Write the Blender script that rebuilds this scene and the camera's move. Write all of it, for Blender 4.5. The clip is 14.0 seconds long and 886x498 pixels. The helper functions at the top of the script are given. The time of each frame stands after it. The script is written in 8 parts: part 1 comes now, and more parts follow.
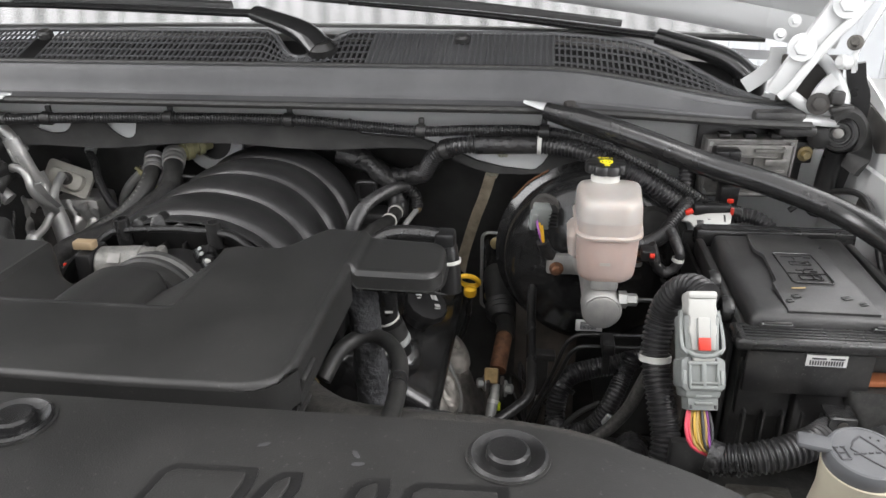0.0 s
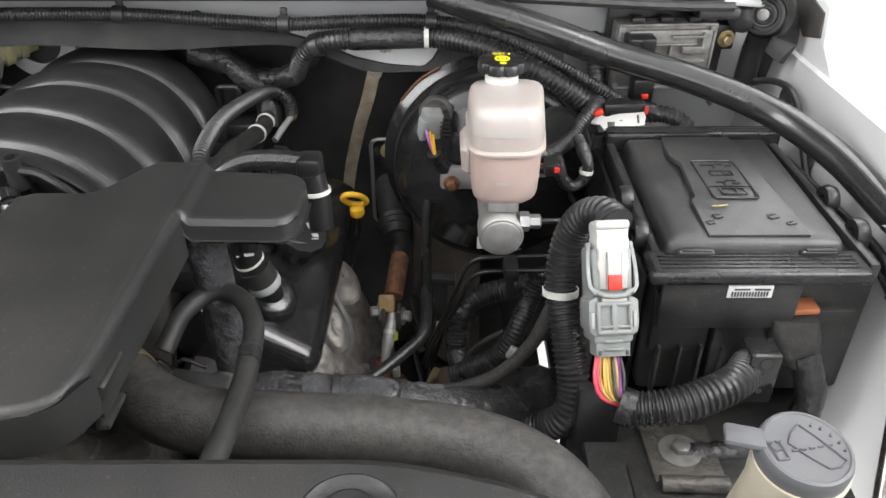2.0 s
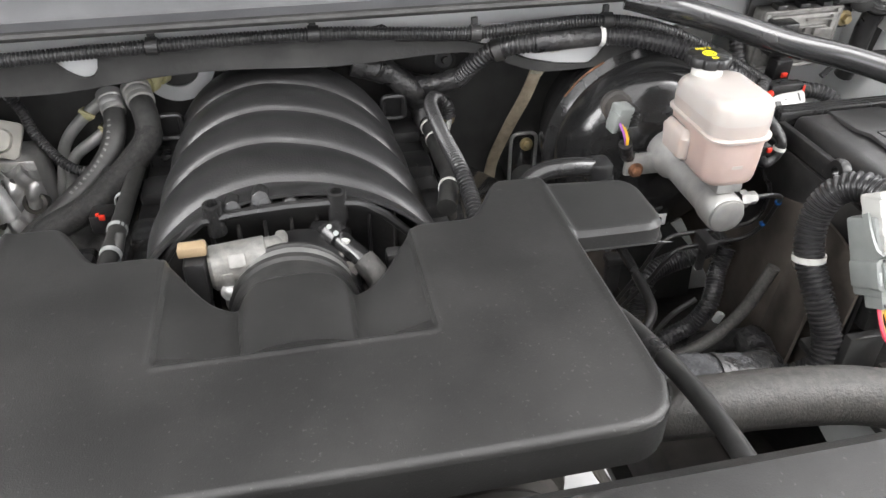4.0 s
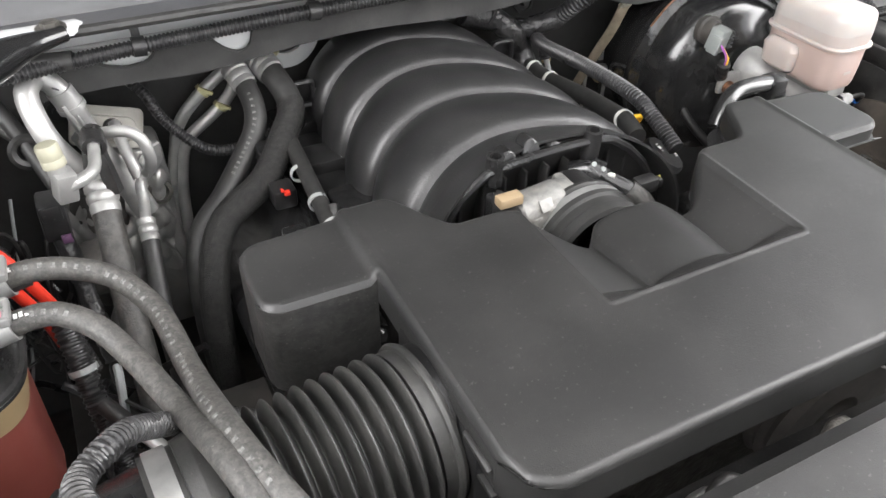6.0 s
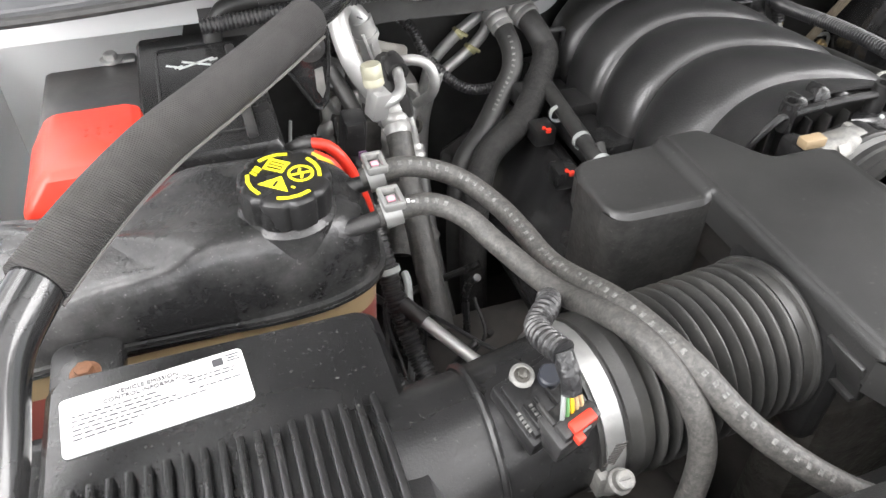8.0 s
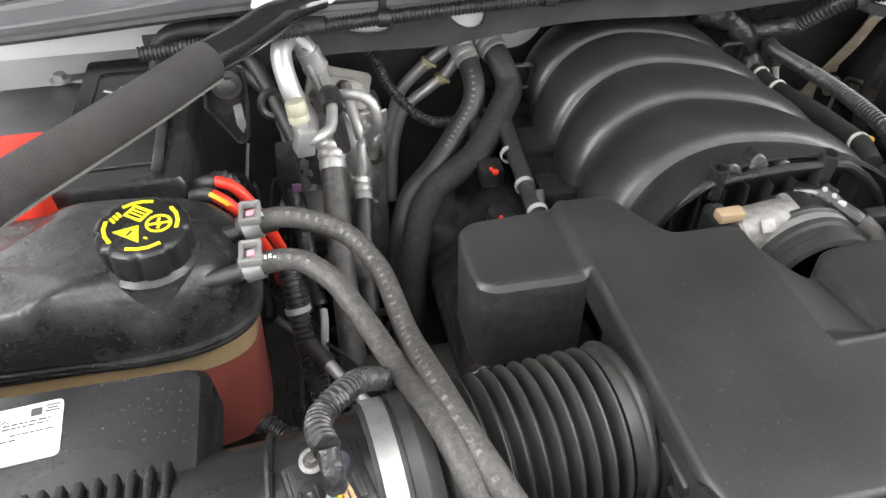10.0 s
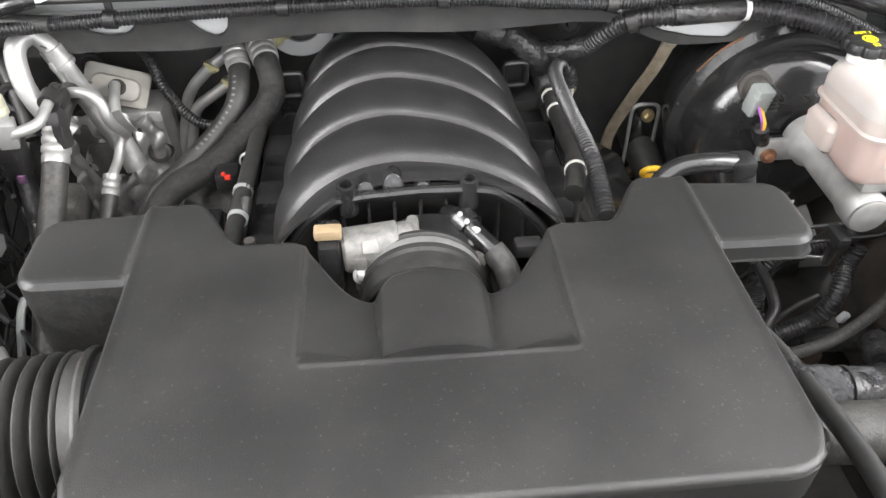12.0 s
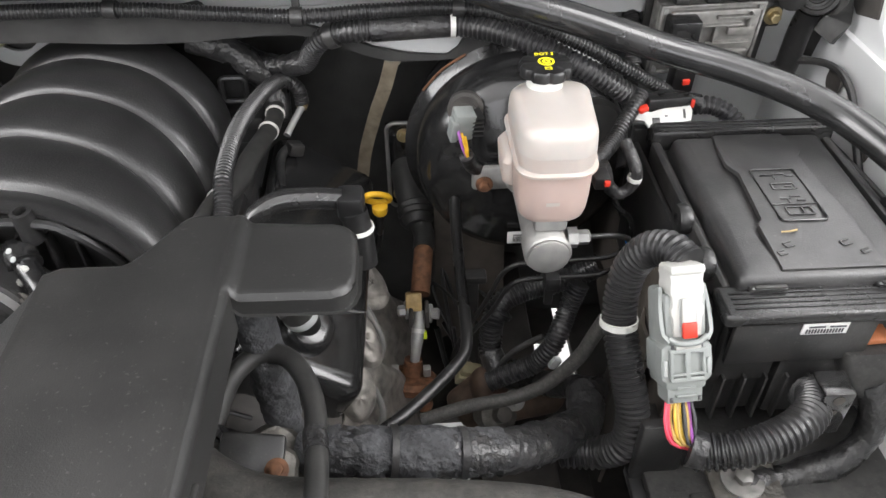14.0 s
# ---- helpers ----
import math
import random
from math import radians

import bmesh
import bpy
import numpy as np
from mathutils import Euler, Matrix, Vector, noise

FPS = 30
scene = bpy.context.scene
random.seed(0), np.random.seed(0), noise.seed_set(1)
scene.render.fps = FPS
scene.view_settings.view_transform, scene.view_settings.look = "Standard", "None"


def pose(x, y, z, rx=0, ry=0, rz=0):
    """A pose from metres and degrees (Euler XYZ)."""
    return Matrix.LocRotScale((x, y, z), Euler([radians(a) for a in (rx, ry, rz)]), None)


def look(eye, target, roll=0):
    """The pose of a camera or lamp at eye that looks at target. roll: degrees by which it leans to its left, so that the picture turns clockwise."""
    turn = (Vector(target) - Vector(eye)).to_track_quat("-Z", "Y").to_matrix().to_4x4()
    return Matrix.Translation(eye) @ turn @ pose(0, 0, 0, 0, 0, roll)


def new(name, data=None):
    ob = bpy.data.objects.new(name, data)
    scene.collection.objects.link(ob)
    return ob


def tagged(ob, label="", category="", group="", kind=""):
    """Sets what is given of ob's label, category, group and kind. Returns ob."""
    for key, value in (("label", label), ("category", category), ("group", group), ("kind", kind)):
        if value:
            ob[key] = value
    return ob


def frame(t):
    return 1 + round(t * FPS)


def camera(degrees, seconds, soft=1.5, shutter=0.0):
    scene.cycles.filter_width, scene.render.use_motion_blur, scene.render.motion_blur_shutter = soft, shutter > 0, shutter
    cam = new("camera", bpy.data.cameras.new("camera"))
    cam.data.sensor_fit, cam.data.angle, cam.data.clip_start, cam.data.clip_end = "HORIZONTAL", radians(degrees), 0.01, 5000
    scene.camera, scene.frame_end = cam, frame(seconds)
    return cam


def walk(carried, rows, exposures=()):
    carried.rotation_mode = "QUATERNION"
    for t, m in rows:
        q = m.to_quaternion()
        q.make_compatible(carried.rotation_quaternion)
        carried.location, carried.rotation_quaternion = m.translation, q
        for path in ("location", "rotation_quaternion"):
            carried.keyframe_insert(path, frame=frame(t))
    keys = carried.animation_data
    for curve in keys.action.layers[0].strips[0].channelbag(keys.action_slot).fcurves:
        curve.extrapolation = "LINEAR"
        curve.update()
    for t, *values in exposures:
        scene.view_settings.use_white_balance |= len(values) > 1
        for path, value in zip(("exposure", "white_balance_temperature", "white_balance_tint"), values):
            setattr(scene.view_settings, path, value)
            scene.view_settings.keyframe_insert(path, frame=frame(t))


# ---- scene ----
cam = camera(61.4, 14.0)
PATH = [
    (0, (0.407, 0.003, 1.516), (0.193, 1.817, 0.702), -0.4),
    (0.5, (0.443, 0.048, 1.498), (0.26, 1.837, 0.621), -0.4),
    (1, (0.484, 0.099, 1.49), (0.347, 1.841, 0.518), -0.4),
    (1.5, (0.507, 0.144, 1.487), (0.433, 1.852, 0.448), -0.2),
    (2, (0.444, 0.154, 1.498), (0.444, 1.826, 0.4), -0.1),
    (2.5, (0.292, 0.138, 1.519), (0.361, 1.787, 0.388), 0.0),
    (3, (0.194, 0.129, 1.544), (0.316, 1.77, 0.406), -0.0),
    (3.2, (0.165, 0.133, 1.542), (0.315, 1.769, 0.402), -0.1),
    (5.3, (-0.255, 0.236, 1.573), (0.399, 1.673, 0.345), 0.8),
    (5.5, (-0.293, 0.244, 1.572), (0.388, 1.656, 0.329), 0.8),
    (6, (-0.385, 0.264, 1.569), (0.322, 1.64, 0.302), 0.9),
    (6.5, (-0.475, 0.284, 1.569), (0.225, 1.645, 0.281), 1.0),
    (7, (-0.544, 0.29, 1.572), (0.122, 1.662, 0.279), 0.8),
    (7.5, (-0.593, 0.278, 1.559), (-0.007, 1.685, 0.264), 0.8),
    (7.7, (-0.601, 0.275, 1.555), (-0.054, 1.693, 0.255), 0.7),
    (9.8, (-0.473, 0.273, 1.589), (-0.159, 1.738, 0.264), -0.6),
    (10, (-0.431, 0.275, 1.589), (-0.129, 1.746, 0.268), -0.2),
    (10.5, (-0.328, 0.268, 1.581), (-0.084, 1.753, 0.264), -0.4),
    (11, (-0.256, 0.253, 1.578), (-0.055, 1.747, 0.264), -0.5),
    (11.5, (-0.162, 0.234, 1.584), (-0.009, 1.738, 0.274), -0.6),
    (12, (-0.026, 0.218, 1.59), (0.099, 1.727, 0.284), -0.5),
    (12.5, (0.143, 0.238, 1.578), (0.234, 1.749, 0.271), -0.6),
    (13, (0.283, 0.261, 1.565), (0.357, 1.771, 0.257), -0.5),
    (13.5, (0.368, 0.262, 1.56), (0.441, 1.774, 0.253), -0.5),
    (14, (0.372, 0.268, 1.57), (0.444, 1.781, 0.264), -0.5),
]
walk(cam, [(t, look(eye, target, roll)) for t, eye, target, roll in PATH],
     [(0, -0.84), (0.5, -0.61), (1, -0.58), (1.5, -0.55), (2, -0.46), (2.5, -0.16), (3, -0.10), (5.5, 0.0), (6.5, 0.0), (7.5, 0.19), (10, -0.18), (10.5, -0.12), (11, 0.05), (12, 0.22), (12.5, 0.15), (13, -0.10), (14, -0.32)])
# ---- light: a shop hall, its lamps stand on both sides of the car ----
world = bpy.data.worlds.new("hall_air")
world.use_nodes = True
world.node_tree.nodes["Background"].inputs[0].default_value = (0.95, 0.97, 1.0, 1)
world.node_tree.nodes["Background"].inputs[1].default_value = 0.18
scene.world = world


def area_lamp(name, at, target, sx, sy, watts, colour=(1.0, 0.982, 0.985)):
    d = bpy.data.lights.new(name, "AREA")
    d.shape, d.size, d.size_y, d.energy, d.color = "RECTANGLE", sx, sy, watts, colour
    ob = new(name, d)
    ob.matrix_world = look(at, target)
    return ob


area_lamp("lamp_east", (2.9, -0.4, 2.7), (0.3, 0.8, 1.0), 1.5, 3.8, 220)
area_lamp("lamp_west", (-2.9, -0.4, 2.7), (-0.3, 0.8, 1.0), 1.5, 3.8, 220)
# fill light added in front of the car, with no door behind it
area_lamp("front_fill_light", (0.0, -5.0, 2.6), (0, 0.6, 1.2), 5.0, 2.0, 120, (0.985, 0.98, 1.0))

# ---- materials ----
MATS = {}


def mat(name, col, rough=0.5, metal=0.0, var=0.15, scale=30.0, bump=0.1, bscale=500.0, dust_sheen=0.0, dust_sheen_col=(0.16, 0.15, 0.135), coat=0.0,
        spec=0.5, sss=0.0, wave=None, speck=0.0, bdist=0.001):
    """A procedural surface: base colour with grain at two scales, fine relief and, where asked, a dusty film that can
    also paint in sheen.
    """
    if name in MATS:
        return MATS[name]
    m = bpy.data.materials.new(name)
    m.use_nodes = True
    nt = m.node_tree
    b = nt.nodes["Principled BSDF"]
    co = nt.nodes.new("ShaderNodeTexCoord")
    n1 = nt.nodes.new("ShaderNodeTexNoise")
    n1.inputs["Scale"].default_value, n1.inputs["Detail"].default_value = scale, 6
    nt.links.new(co.outputs["Object"], n1.inputs["Vector"])
    mr = nt.nodes.new("ShaderNodeMapRange")
    mr.inputs["From Min"].default_value, mr.inputs["From Max"].default_value = 0.3, 0.7
    mr.inputs["To Min"].default_value, mr.inputs["To Max"].default_value = 1 - var, 1 + var
    nt.links.new(n1.outputs["Fac"], mr.inputs["Value"])
    mul = nt.nodes.new("ShaderNodeVectorMath")
    mul.operation = "SCALE"
    mul.inputs[0].default_value = col
    nt.links.new(mr.outputs[0], mul.inputs["Scale"])
    out_col = mul.outputs[0]
    rr = nt.nodes.new("ShaderNodeMapRange")
    rr.inputs["From Min"].default_value, rr.inputs["From Max"].default_value = 0.3, 0.7
    rr.inputs["To Min"].default_value, rr.inputs["To Max"].default_value = max(0.03, rough - 0.07), min(1, rough + 0.07)
    n2 = nt.nodes.new("ShaderNodeTexNoise")
    n2.inputs["Scale"].default_value, n2.inputs["Detail"].default_value = scale * 0.3, 8
    nt.links.new(co.outputs["Object"], n2.inputs["Vector"])
    nt.links.new(n2.outputs["Fac"], rr.inputs["Value"])
    nt.links.new(rr.outputs[0], b.inputs["Roughness"])
    if dust_sheen > 0:
        n3 = nt.nodes.new("ShaderNodeTexNoise")
        n3.inputs["Scale"].default_value, n3.inputs["Detail"].default_value, n3.inputs["Roughness"].default_value = scale * 0.5, 10, 0.7
        nt.links.new(co.outputs["Object"], n3.inputs["Vector"])
        dr = nt.nodes.new("ShaderNodeMapRange")
        dr.inputs["From Min"].default_value, dr.inputs["From Max"].default_value = 0.42, 0.75
        dr.inputs["To Min"].default_value, dr.inputs["To Max"].default_value = 0.0, dust_sheen
        nt.links.new(n3.outputs["Fac"], dr.inputs["Value"])
        mx = nt.nodes.new("ShaderNodeMix")
        mx.data_type = "RGBA"
        nt.links.new(dr.outputs[0], mx.inputs["Factor"])
        nt.links.new(out_col, mx.inputs["A"])
        mx.inputs["B"].default_value = (*dust_sheen_col, 1)
        out_col = mx.outputs["Result"]
    if speck > 0:
        n5 = nt.nodes.new("ShaderNodeTexNoise")
        n5.inputs["Scale"].default_value, n5.inputs["Detail"].default_value = 330.0, 2
        nt.links.new(co.outputs["Object"], n5.inputs["Vector"])
        sr = nt.nodes.new("ShaderNodeMapRange")
        sr.inputs["From Min"].default_value, sr.inputs["From Max"].default_value = 0.66, 0.76
        sr.inputs["To Min"].default_value, sr.inputs["To Max"].default_value = 0.0, speck
        nt.links.new(n5.outputs["Fac"], sr.inputs["Value"])
        ms = nt.nodes.new("ShaderNodeMix")
        ms.data_type = "RGBA"
        nt.links.new(sr.outputs[0], ms.inputs["Factor"])
        nt.links.new(out_col, ms.inputs["A"])
        ms.inputs["B"].default_value = (*dust_sheen_col, 1)
        out_col = ms.outputs["Result"]
    nt.links.new(out_col, b.inputs["Base Color"])
    b.inputs["Metallic"].default_value = metal
    b.inputs["Specular IOR Level"].default_value = spec
    b.inputs["Coat Weight"].default_value = coat
    b.inputs["Coat Roughness"].default_value = 0.08
    if sss > 0:
        b.inputs["Subsurface Weight"].default_value = sss
        b.inputs["Subsurface Radius"].default_value = (0.03, 0.02, 0.015)
        b.inputs["Subsurface Scale"].default_value = 0.5
    if bump > 0:
        n4 = nt.nodes.new("ShaderNodeTexNoise")
        n4.inputs["Scale"].default_value, n4.inputs["Detail"].default_value = bscale, 3
        nt.links.new(co.outputs["Object"], n4.inputs["Vector"])
        bp = nt.nodes.new("ShaderNodeBump")
        bp.inputs["Strength"].default_value, bp.inputs["Distance"].default_value = bump, bdist
        src = n4.outputs["Fac"]
        if wave:
            w = nt.nodes.new("ShaderNodeTexWave")
            w.inputs["Scale"].default_value, w.inputs["Distortion"].default_value = wave, 0.6
            w.bands_direction = "DIAGONAL"
            nt.links.new(co.outputs["Object"], w.inputs["Vector"])
            src = w.outputs["Fac"]
        nt.links.new(src, bp.inputs["Height"])
        nt.links.new(bp.outputs[0], b.inputs["Normal"])
    MATS[name] = m
    return m


COVER = mat("grained_cover_plastic", (0.020, 0.020, 0.0196), 0.42, var=0.24, scale=9, bump=0.22, bscale=900, speck=0.34, dust_sheen=0.11, dust_sheen_col=(0.13, 0.125, 0.118))
PLASTIC = mat("black_plastic", (0.018, 0.018, 0.0185), 0.38, var=0.25, scale=40, bump=0.2, bscale=500, speck=0.4, dust_sheen=0.18)
SATIN = mat("satin_black_plastic", (0.012, 0.012, 0.0124), 0.29, var=0.2, scale=20, bump=0.16, bscale=600, dust_sheen=0.07, speck=0.35, dust_sheen_col=(0.13, 0.125, 0.115))
GLOSS = mat("glossy_black_paint", (0.014, 0.014, 0.0145), 0.18, var=0.2, scale=30, bump=0.03, bscale=300, dust_sheen=0.06, coat=0.3)
# Cloudy film here is a soft bright reflection painted into the tank top.
TANKTOP = mat("clouded_sheen_tank_plastic", (0.015, 0.015, 0.0155), 0.25, speck=0.3, var=0.15, scale=14, bump=0.5, bscale=230, dust_sheen=0.34, dust_sheen_col=(0.20, 0.196, 0.19))
DUSTY = mat("dusty_black_plastic", (0.018, 0.018, 0.0175), 0.55, var=0.3, scale=120, bump=0.5, bscale=260, dust_sheen=0.22, dust_sheen_col=(0.10, 0.095, 0.085), speck=0.5)
RUBBER = mat("matt_black_rubber", (0.022, 0.022, 0.0215), 0.5, var=0.2, scale=80, bump=0.15, bscale=500, dust_sheen=0.15, dust_sheen_col=(0.10, 0.095, 0.085))
RADHOSE = mat("dusty_radiator_hose", (0.036, 0.035, 0.033), 0.52, var=0.25, scale=160, bump=0.6, bscale=420, speck=0.5, dust_sheen=0.35, dust_sheen_col=(0.12, 0.11, 0.095))
HOSE = mat("worn_hose_rubber", (0.042, 0.041, 0.039), 0.55, var=0.2, scale=420, bump=0.3, bscale=500, speck=0.5, dust_sheen=0.45, dust_sheen_col=(0.17, 0.16, 0.145))
CONDUIT = mat("corrugated_conduit_plastic", (0.020, 0.020, 0.021), 0.32, var=0.2, scale=60, bump=0.05, dust_sheen=0.10)
TAPE = mat("harness_tape", (0.020, 0.020, 0.021), 0.30, var=0.3, scale=60, bump=0.9, bscale=130, dust_sheen=0.15, bdist=0.003)
MATTING = mat("felt_firewall_mat", (0.031, 0.031, 0.030), 0.7, var=0.35, scale=20, bump=0.35, bscale=180, dust_sheen=0.22, dust_sheen_col=(0.075, 0.07, 0.065))
COWL = mat("grey_cowl_plastic", (0.058, 0.059, 0.062), 0.45, var=0.10, scale=12, bump=0.15, bscale=800, dust_sheen=0.2, dust_sheen_col=(0.14, 0.14, 0.14))
WHITE = mat("white_body_paint", (0.62, 0.63, 0.63), 0.22, var=0.03, scale=6, bump=0.02, bscale=200, dust_sheen=0.18, dust_sheen_col=(0.45, 0.43, 0.39), coat=0.5)
CASTALU = mat("weathered_module_casting", (0.24, 0.235, 0.225), 0.5, 0.5, var=0.3, scale=90, bump=0.4, bscale=300, dust_sheen=0.4, dust_sheen_col=(0.12, 0.11, 0.095))
ALU = mat("cast_aluminium", (0.40, 0.40, 0.39), 0.50, 0.55, var=0.2, scale=60, bump=0.35, bscale=350, dust_sheen=0.35, dust_sheen_col=(0.20, 0.17, 0.13))
PIPE = mat("aluminium_pipe", (0.41, 0.41, 0.40), 0.44, 0.55, var=0.16, scale=50, bump=0.1, bscale=300, dust_sheen=0.3, dust_sheen_col=(0.33, 0.31, 0.28))
ZINC = mat("zinc_steel", (0.42, 0.42, 0.41), 0.42, 0.75, var=0.15, scale=80, bump=0.1, dust_sheen=0.1)
# The dusty film also paints the bright overhead reflection into the lid.
LIDPL = mat("dusty_sheen_lid_plastic", (0.024, 0.024, 0.0245), 0.40, var=0.2, scale=24, bump=0.25, bscale=520, dust_sheen=0.20, dust_sheen_col=(0.14, 0.135, 0.13), speck=0.35, spec=0.6)
RODSTEEL = mat("dark_polished_rod", (0.20, 0.19, 0.175), 0.24, 0.9, var=0.3, scale=60, bump=0.05, dust_sheen=0.2)
MANIFOLD = mat("soft_black_nylon", (0.016, 0.016, 0.0163), 0.37, var=0.22, scale=22, bump=0.3, bscale=420, dust_sheen=0.10, speck=0.35, dust_sheen_col=(0.12, 0.115, 0.108), spec=0.6)
PANELFOIL = mat("wrinkled_silver_foil", (0.50, 0.495, 0.48), 0.36, 0.6, var=0.3, scale=26, bump=0.8, bdist=0.006, bscale=38, dust_sheen=0.5, dust_sheen_col=(0.10, 0.095, 0.088))
BRASS = mat("yellow_zinc_brass", (0.42, 0.34, 0.19), 0.35, 0.8, var=0.2, scale=80, bump=0.1)
RUST = mat("rusty_steel", (0.16, 0.075, 0.04), 0.75, 0.3, var=0.5, scale=90, bump=0.5, bscale=300)
FOIL = mat("wrinkled_heat_shield", (0.26, 0.245, 0.225), 0.55, 0.5, var=0.35, scale=70, bump=1.0, bdist=0.003, bscale=70, dust_sheen=0.4, dust_sheen_col=(0.17, 0.14, 0.11))
GREYPL = mat("light_grey_plastic", (0.33, 0.345, 0.34), 0.42, var=0.08, scale=40, bump=0.08, dust_sheen=0.12)
WHITEPL = mat("white_plastic", (0.60, 0.60, 0.57), 0.38, var=0.05, scale=30, bump=0.06, dust_sheen=0.10)
RESMID = mat("milky_reservoir_side", (0.41, 0.36, 0.33), 0.36, var=0.07, scale=16, bump=0.08, bscale=300, sss=0.33)
RESERV = mat("milky_reservoir_plastic", (0.42, 0.39, 0.365), 0.36, var=0.06, scale=16, bump=0.08, bscale=300, sss=0.35)
RESLOW = mat("milky_plastic_with_fluid", (0.43, 0.335, 0.30), 0.36, var=0.08, scale=16, bump=0.08, bscale=300, sss=0.3)
TAN = mat("tan_tank_plastic", (0.42, 0.31, 0.17), 0.40, var=0.12, scale=14, bump=0.08, bscale=300, dust_sheen=0.2)
REDTANK = mat("tank_plastic_with_red_coolant", (0.30, 0.075, 0.06), 0.34, var=0.15, scale=12, bump=0.06, bscale=300, dust_sheen=0.2)
RED = mat("red_plastic", (0.58, 0.035, 0.018), 0.42, var=0.06, scale=20, bump=0.05)
ORANGE = mat("orange_seal_plastic", (0.42, 0.14, 0.055), 0.5, var=0.15, scale=40, bump=0.1, dust_sheen=0.2)
YELLOW = mat("yellow_plastic", (0.78, 0.45, 0.02), 0.42, var=0.08, scale=40, bump=0.06, dust_sheen=0.1)
YELLOWINK = mat("yellow_print", (0.80, 0.70, 0.02), 0.5, var=0.04, scale=60, bump=0.0)
FADED = mat("faded_white_print", (0.115, 0.115, 0.11), 0.7, var=0.7, scale=420, bump=0.0)
WHITEINK = mat("white_print", (0.34, 0.34, 0.33), 0.6, var=0.15, scale=300, bump=0.0)
PAPER = mat("white_label_film", (0.68, 0.68, 0.67), 0.35, var=0.02, scale=20, bump=0.0)
INK = mat("dark_print", (0.06, 0.06, 0.065), 0.5, var=0.1, scale=60, bump=0.0)
SLEEVE = mat("woven_sleeve_fabric", (0.034, 0.032, 0.031), 0.85, var=0.12, scale=60, bump=0.8, bscale=300, dust_sheen=0.15, dust_sheen_col=(0.09, 0.085, 0.08), wave=240.0)
BRAID = mat("braided_hose_sleeve", (0.013, 0.013, 0.013), 0.55, var=0.4, scale=240, bump=1.0, bdist=0.002, bscale=700, dust_sheen=0.22, dust_sheen_col=(0.12, 0.11, 0.10), spec=0.35)
CASTING = mat("rough_tan_casting", (0.19, 0.188, 0.18), 0.55, 0.4, var=0.25, scale=120, bump=0.8, bscale=260, dust_sheen=0.3, dust_sheen_col=(0.25, 0.22, 0.17))
OILY = mat("oily_dark_casting", (0.10, 0.095, 0.085), 0.5, 0.4, var=0.45, scale=60, bump=0.9, bdist=0.003, bscale=120, dust_sheen=0.5, dust_sheen_col=(0.05, 0.042, 0.035))
STRAP = mat("braided_ground_strap", (0.32, 0.27, 0.20), 0.5, 0.4, var=0.3, scale=60, bump=1.0, wave=300.0)
CASE = mat("stained_grey_hvac_case", (0.055, 0.053, 0.05), 0.5, var=0.45, scale=25, bump=0.4, bscale=120, dust_sheen=0.6, dust_sheen_col=(0.20, 0.185, 0.165))
CONNGREY = mat("connector_grey_plastic", (0.22, 0.235, 0.228), 0.45, var=0.1, scale=60, bump=0.12, dust_sheen=0.2)
LEVER = mat("pale_lever_plastic", (0.41, 0.41, 0.39), 0.42, var=0.06, scale=30, bump=0.08, dust_sheen=0.15)
MUD = mat("mud_stained_panel", (0.062, 0.053, 0.045), 0.75, var=0.5, scale=18, bump=0.5, bscale=90, dust_sheen=0.4, dust_sheen_col=(0.13, 0.11, 0.09))
DARK = mat("dark_underside_steel", (0.045, 0.042, 0.039), 0.7, var=0.4, scale=25, bump=0.4, bscale=120, dust_sheen=0.35, dust_sheen_col=(0.08, 0.065, 0.05))
GLASS = mat("dark_windscreen_glass", (0.012, 0.014, 0.014), 0.03, var=0.0, scale=5, bump=0.0, spec=0.6, coat=1.0)
FLOOR = mat("pale_shop_floor", (0.55, 0.55, 0.54), 0.35, var=0.10, scale=2.0, bump=0.05, bscale=40, dust_sheen=0.2)
WALL = mat("pale_steel_cladding", (0.72, 0.74, 0.76), 0.4, var=0.06, scale=1.5, bump=0.0)
CEIL = mat("white_roof_ribs", (0.70, 0.70, 0.70), 0.5, var=0.04, scale=2.0, bump=0.0)

# ---- building helpers ----
ORG = {}


def finish(bm, name, material, angle=38):
    bmesh.ops.recalc_face_normals(bm, faces=bm.faces)
    me = bpy.data.meshes.new(name)
    bm.to_mesh(me)
    bm.free()
    for mt in material if isinstance(material, (list, tuple)) else [material]:
        me.materials.append(mt)
    me.polygons.foreach_set("use_smooth", [True] * len(me.polygons))
    me.set_sharp_from_angle(angle=radians(angle))
    return me


def thing(name, at, label, category, group="", kind=""):
    ob = new(name)
    ob.empty_display_size = 0.02
    ob.location = at
    ORG[ob.name] = Vector(at)
    return tagged(ob, label, category, group, kind)


def part(name, bm, material, parent, label="", kind=""):
    o = ORG[parent.name]
    bmesh.ops.translate(bm, vec=-o, verts=bm.verts)
    ob = new(name, finish(bm, name, material))
    ob.parent = parent
    ORG[ob.name] = o
    return tagged(ob, label, kind=kind)


def solo(name, bm, material, label, category, group="", kind=""):
    lo = [min(v.co[i] for v in bm.verts) for i in range(3)]
    hi = [max(v.co[i] for v in bm.verts) for i in range(3)]
    at = Vector(((lo[0] + hi[0]) / 2, (lo[1] + hi[1]) / 2, lo[2]))
    bmesh.ops.translate(bm, vec=-at, verts=bm.verts)
    ob = new(name, finish(bm, name, material))
    ob.location = at
    ORG[ob.name] = at
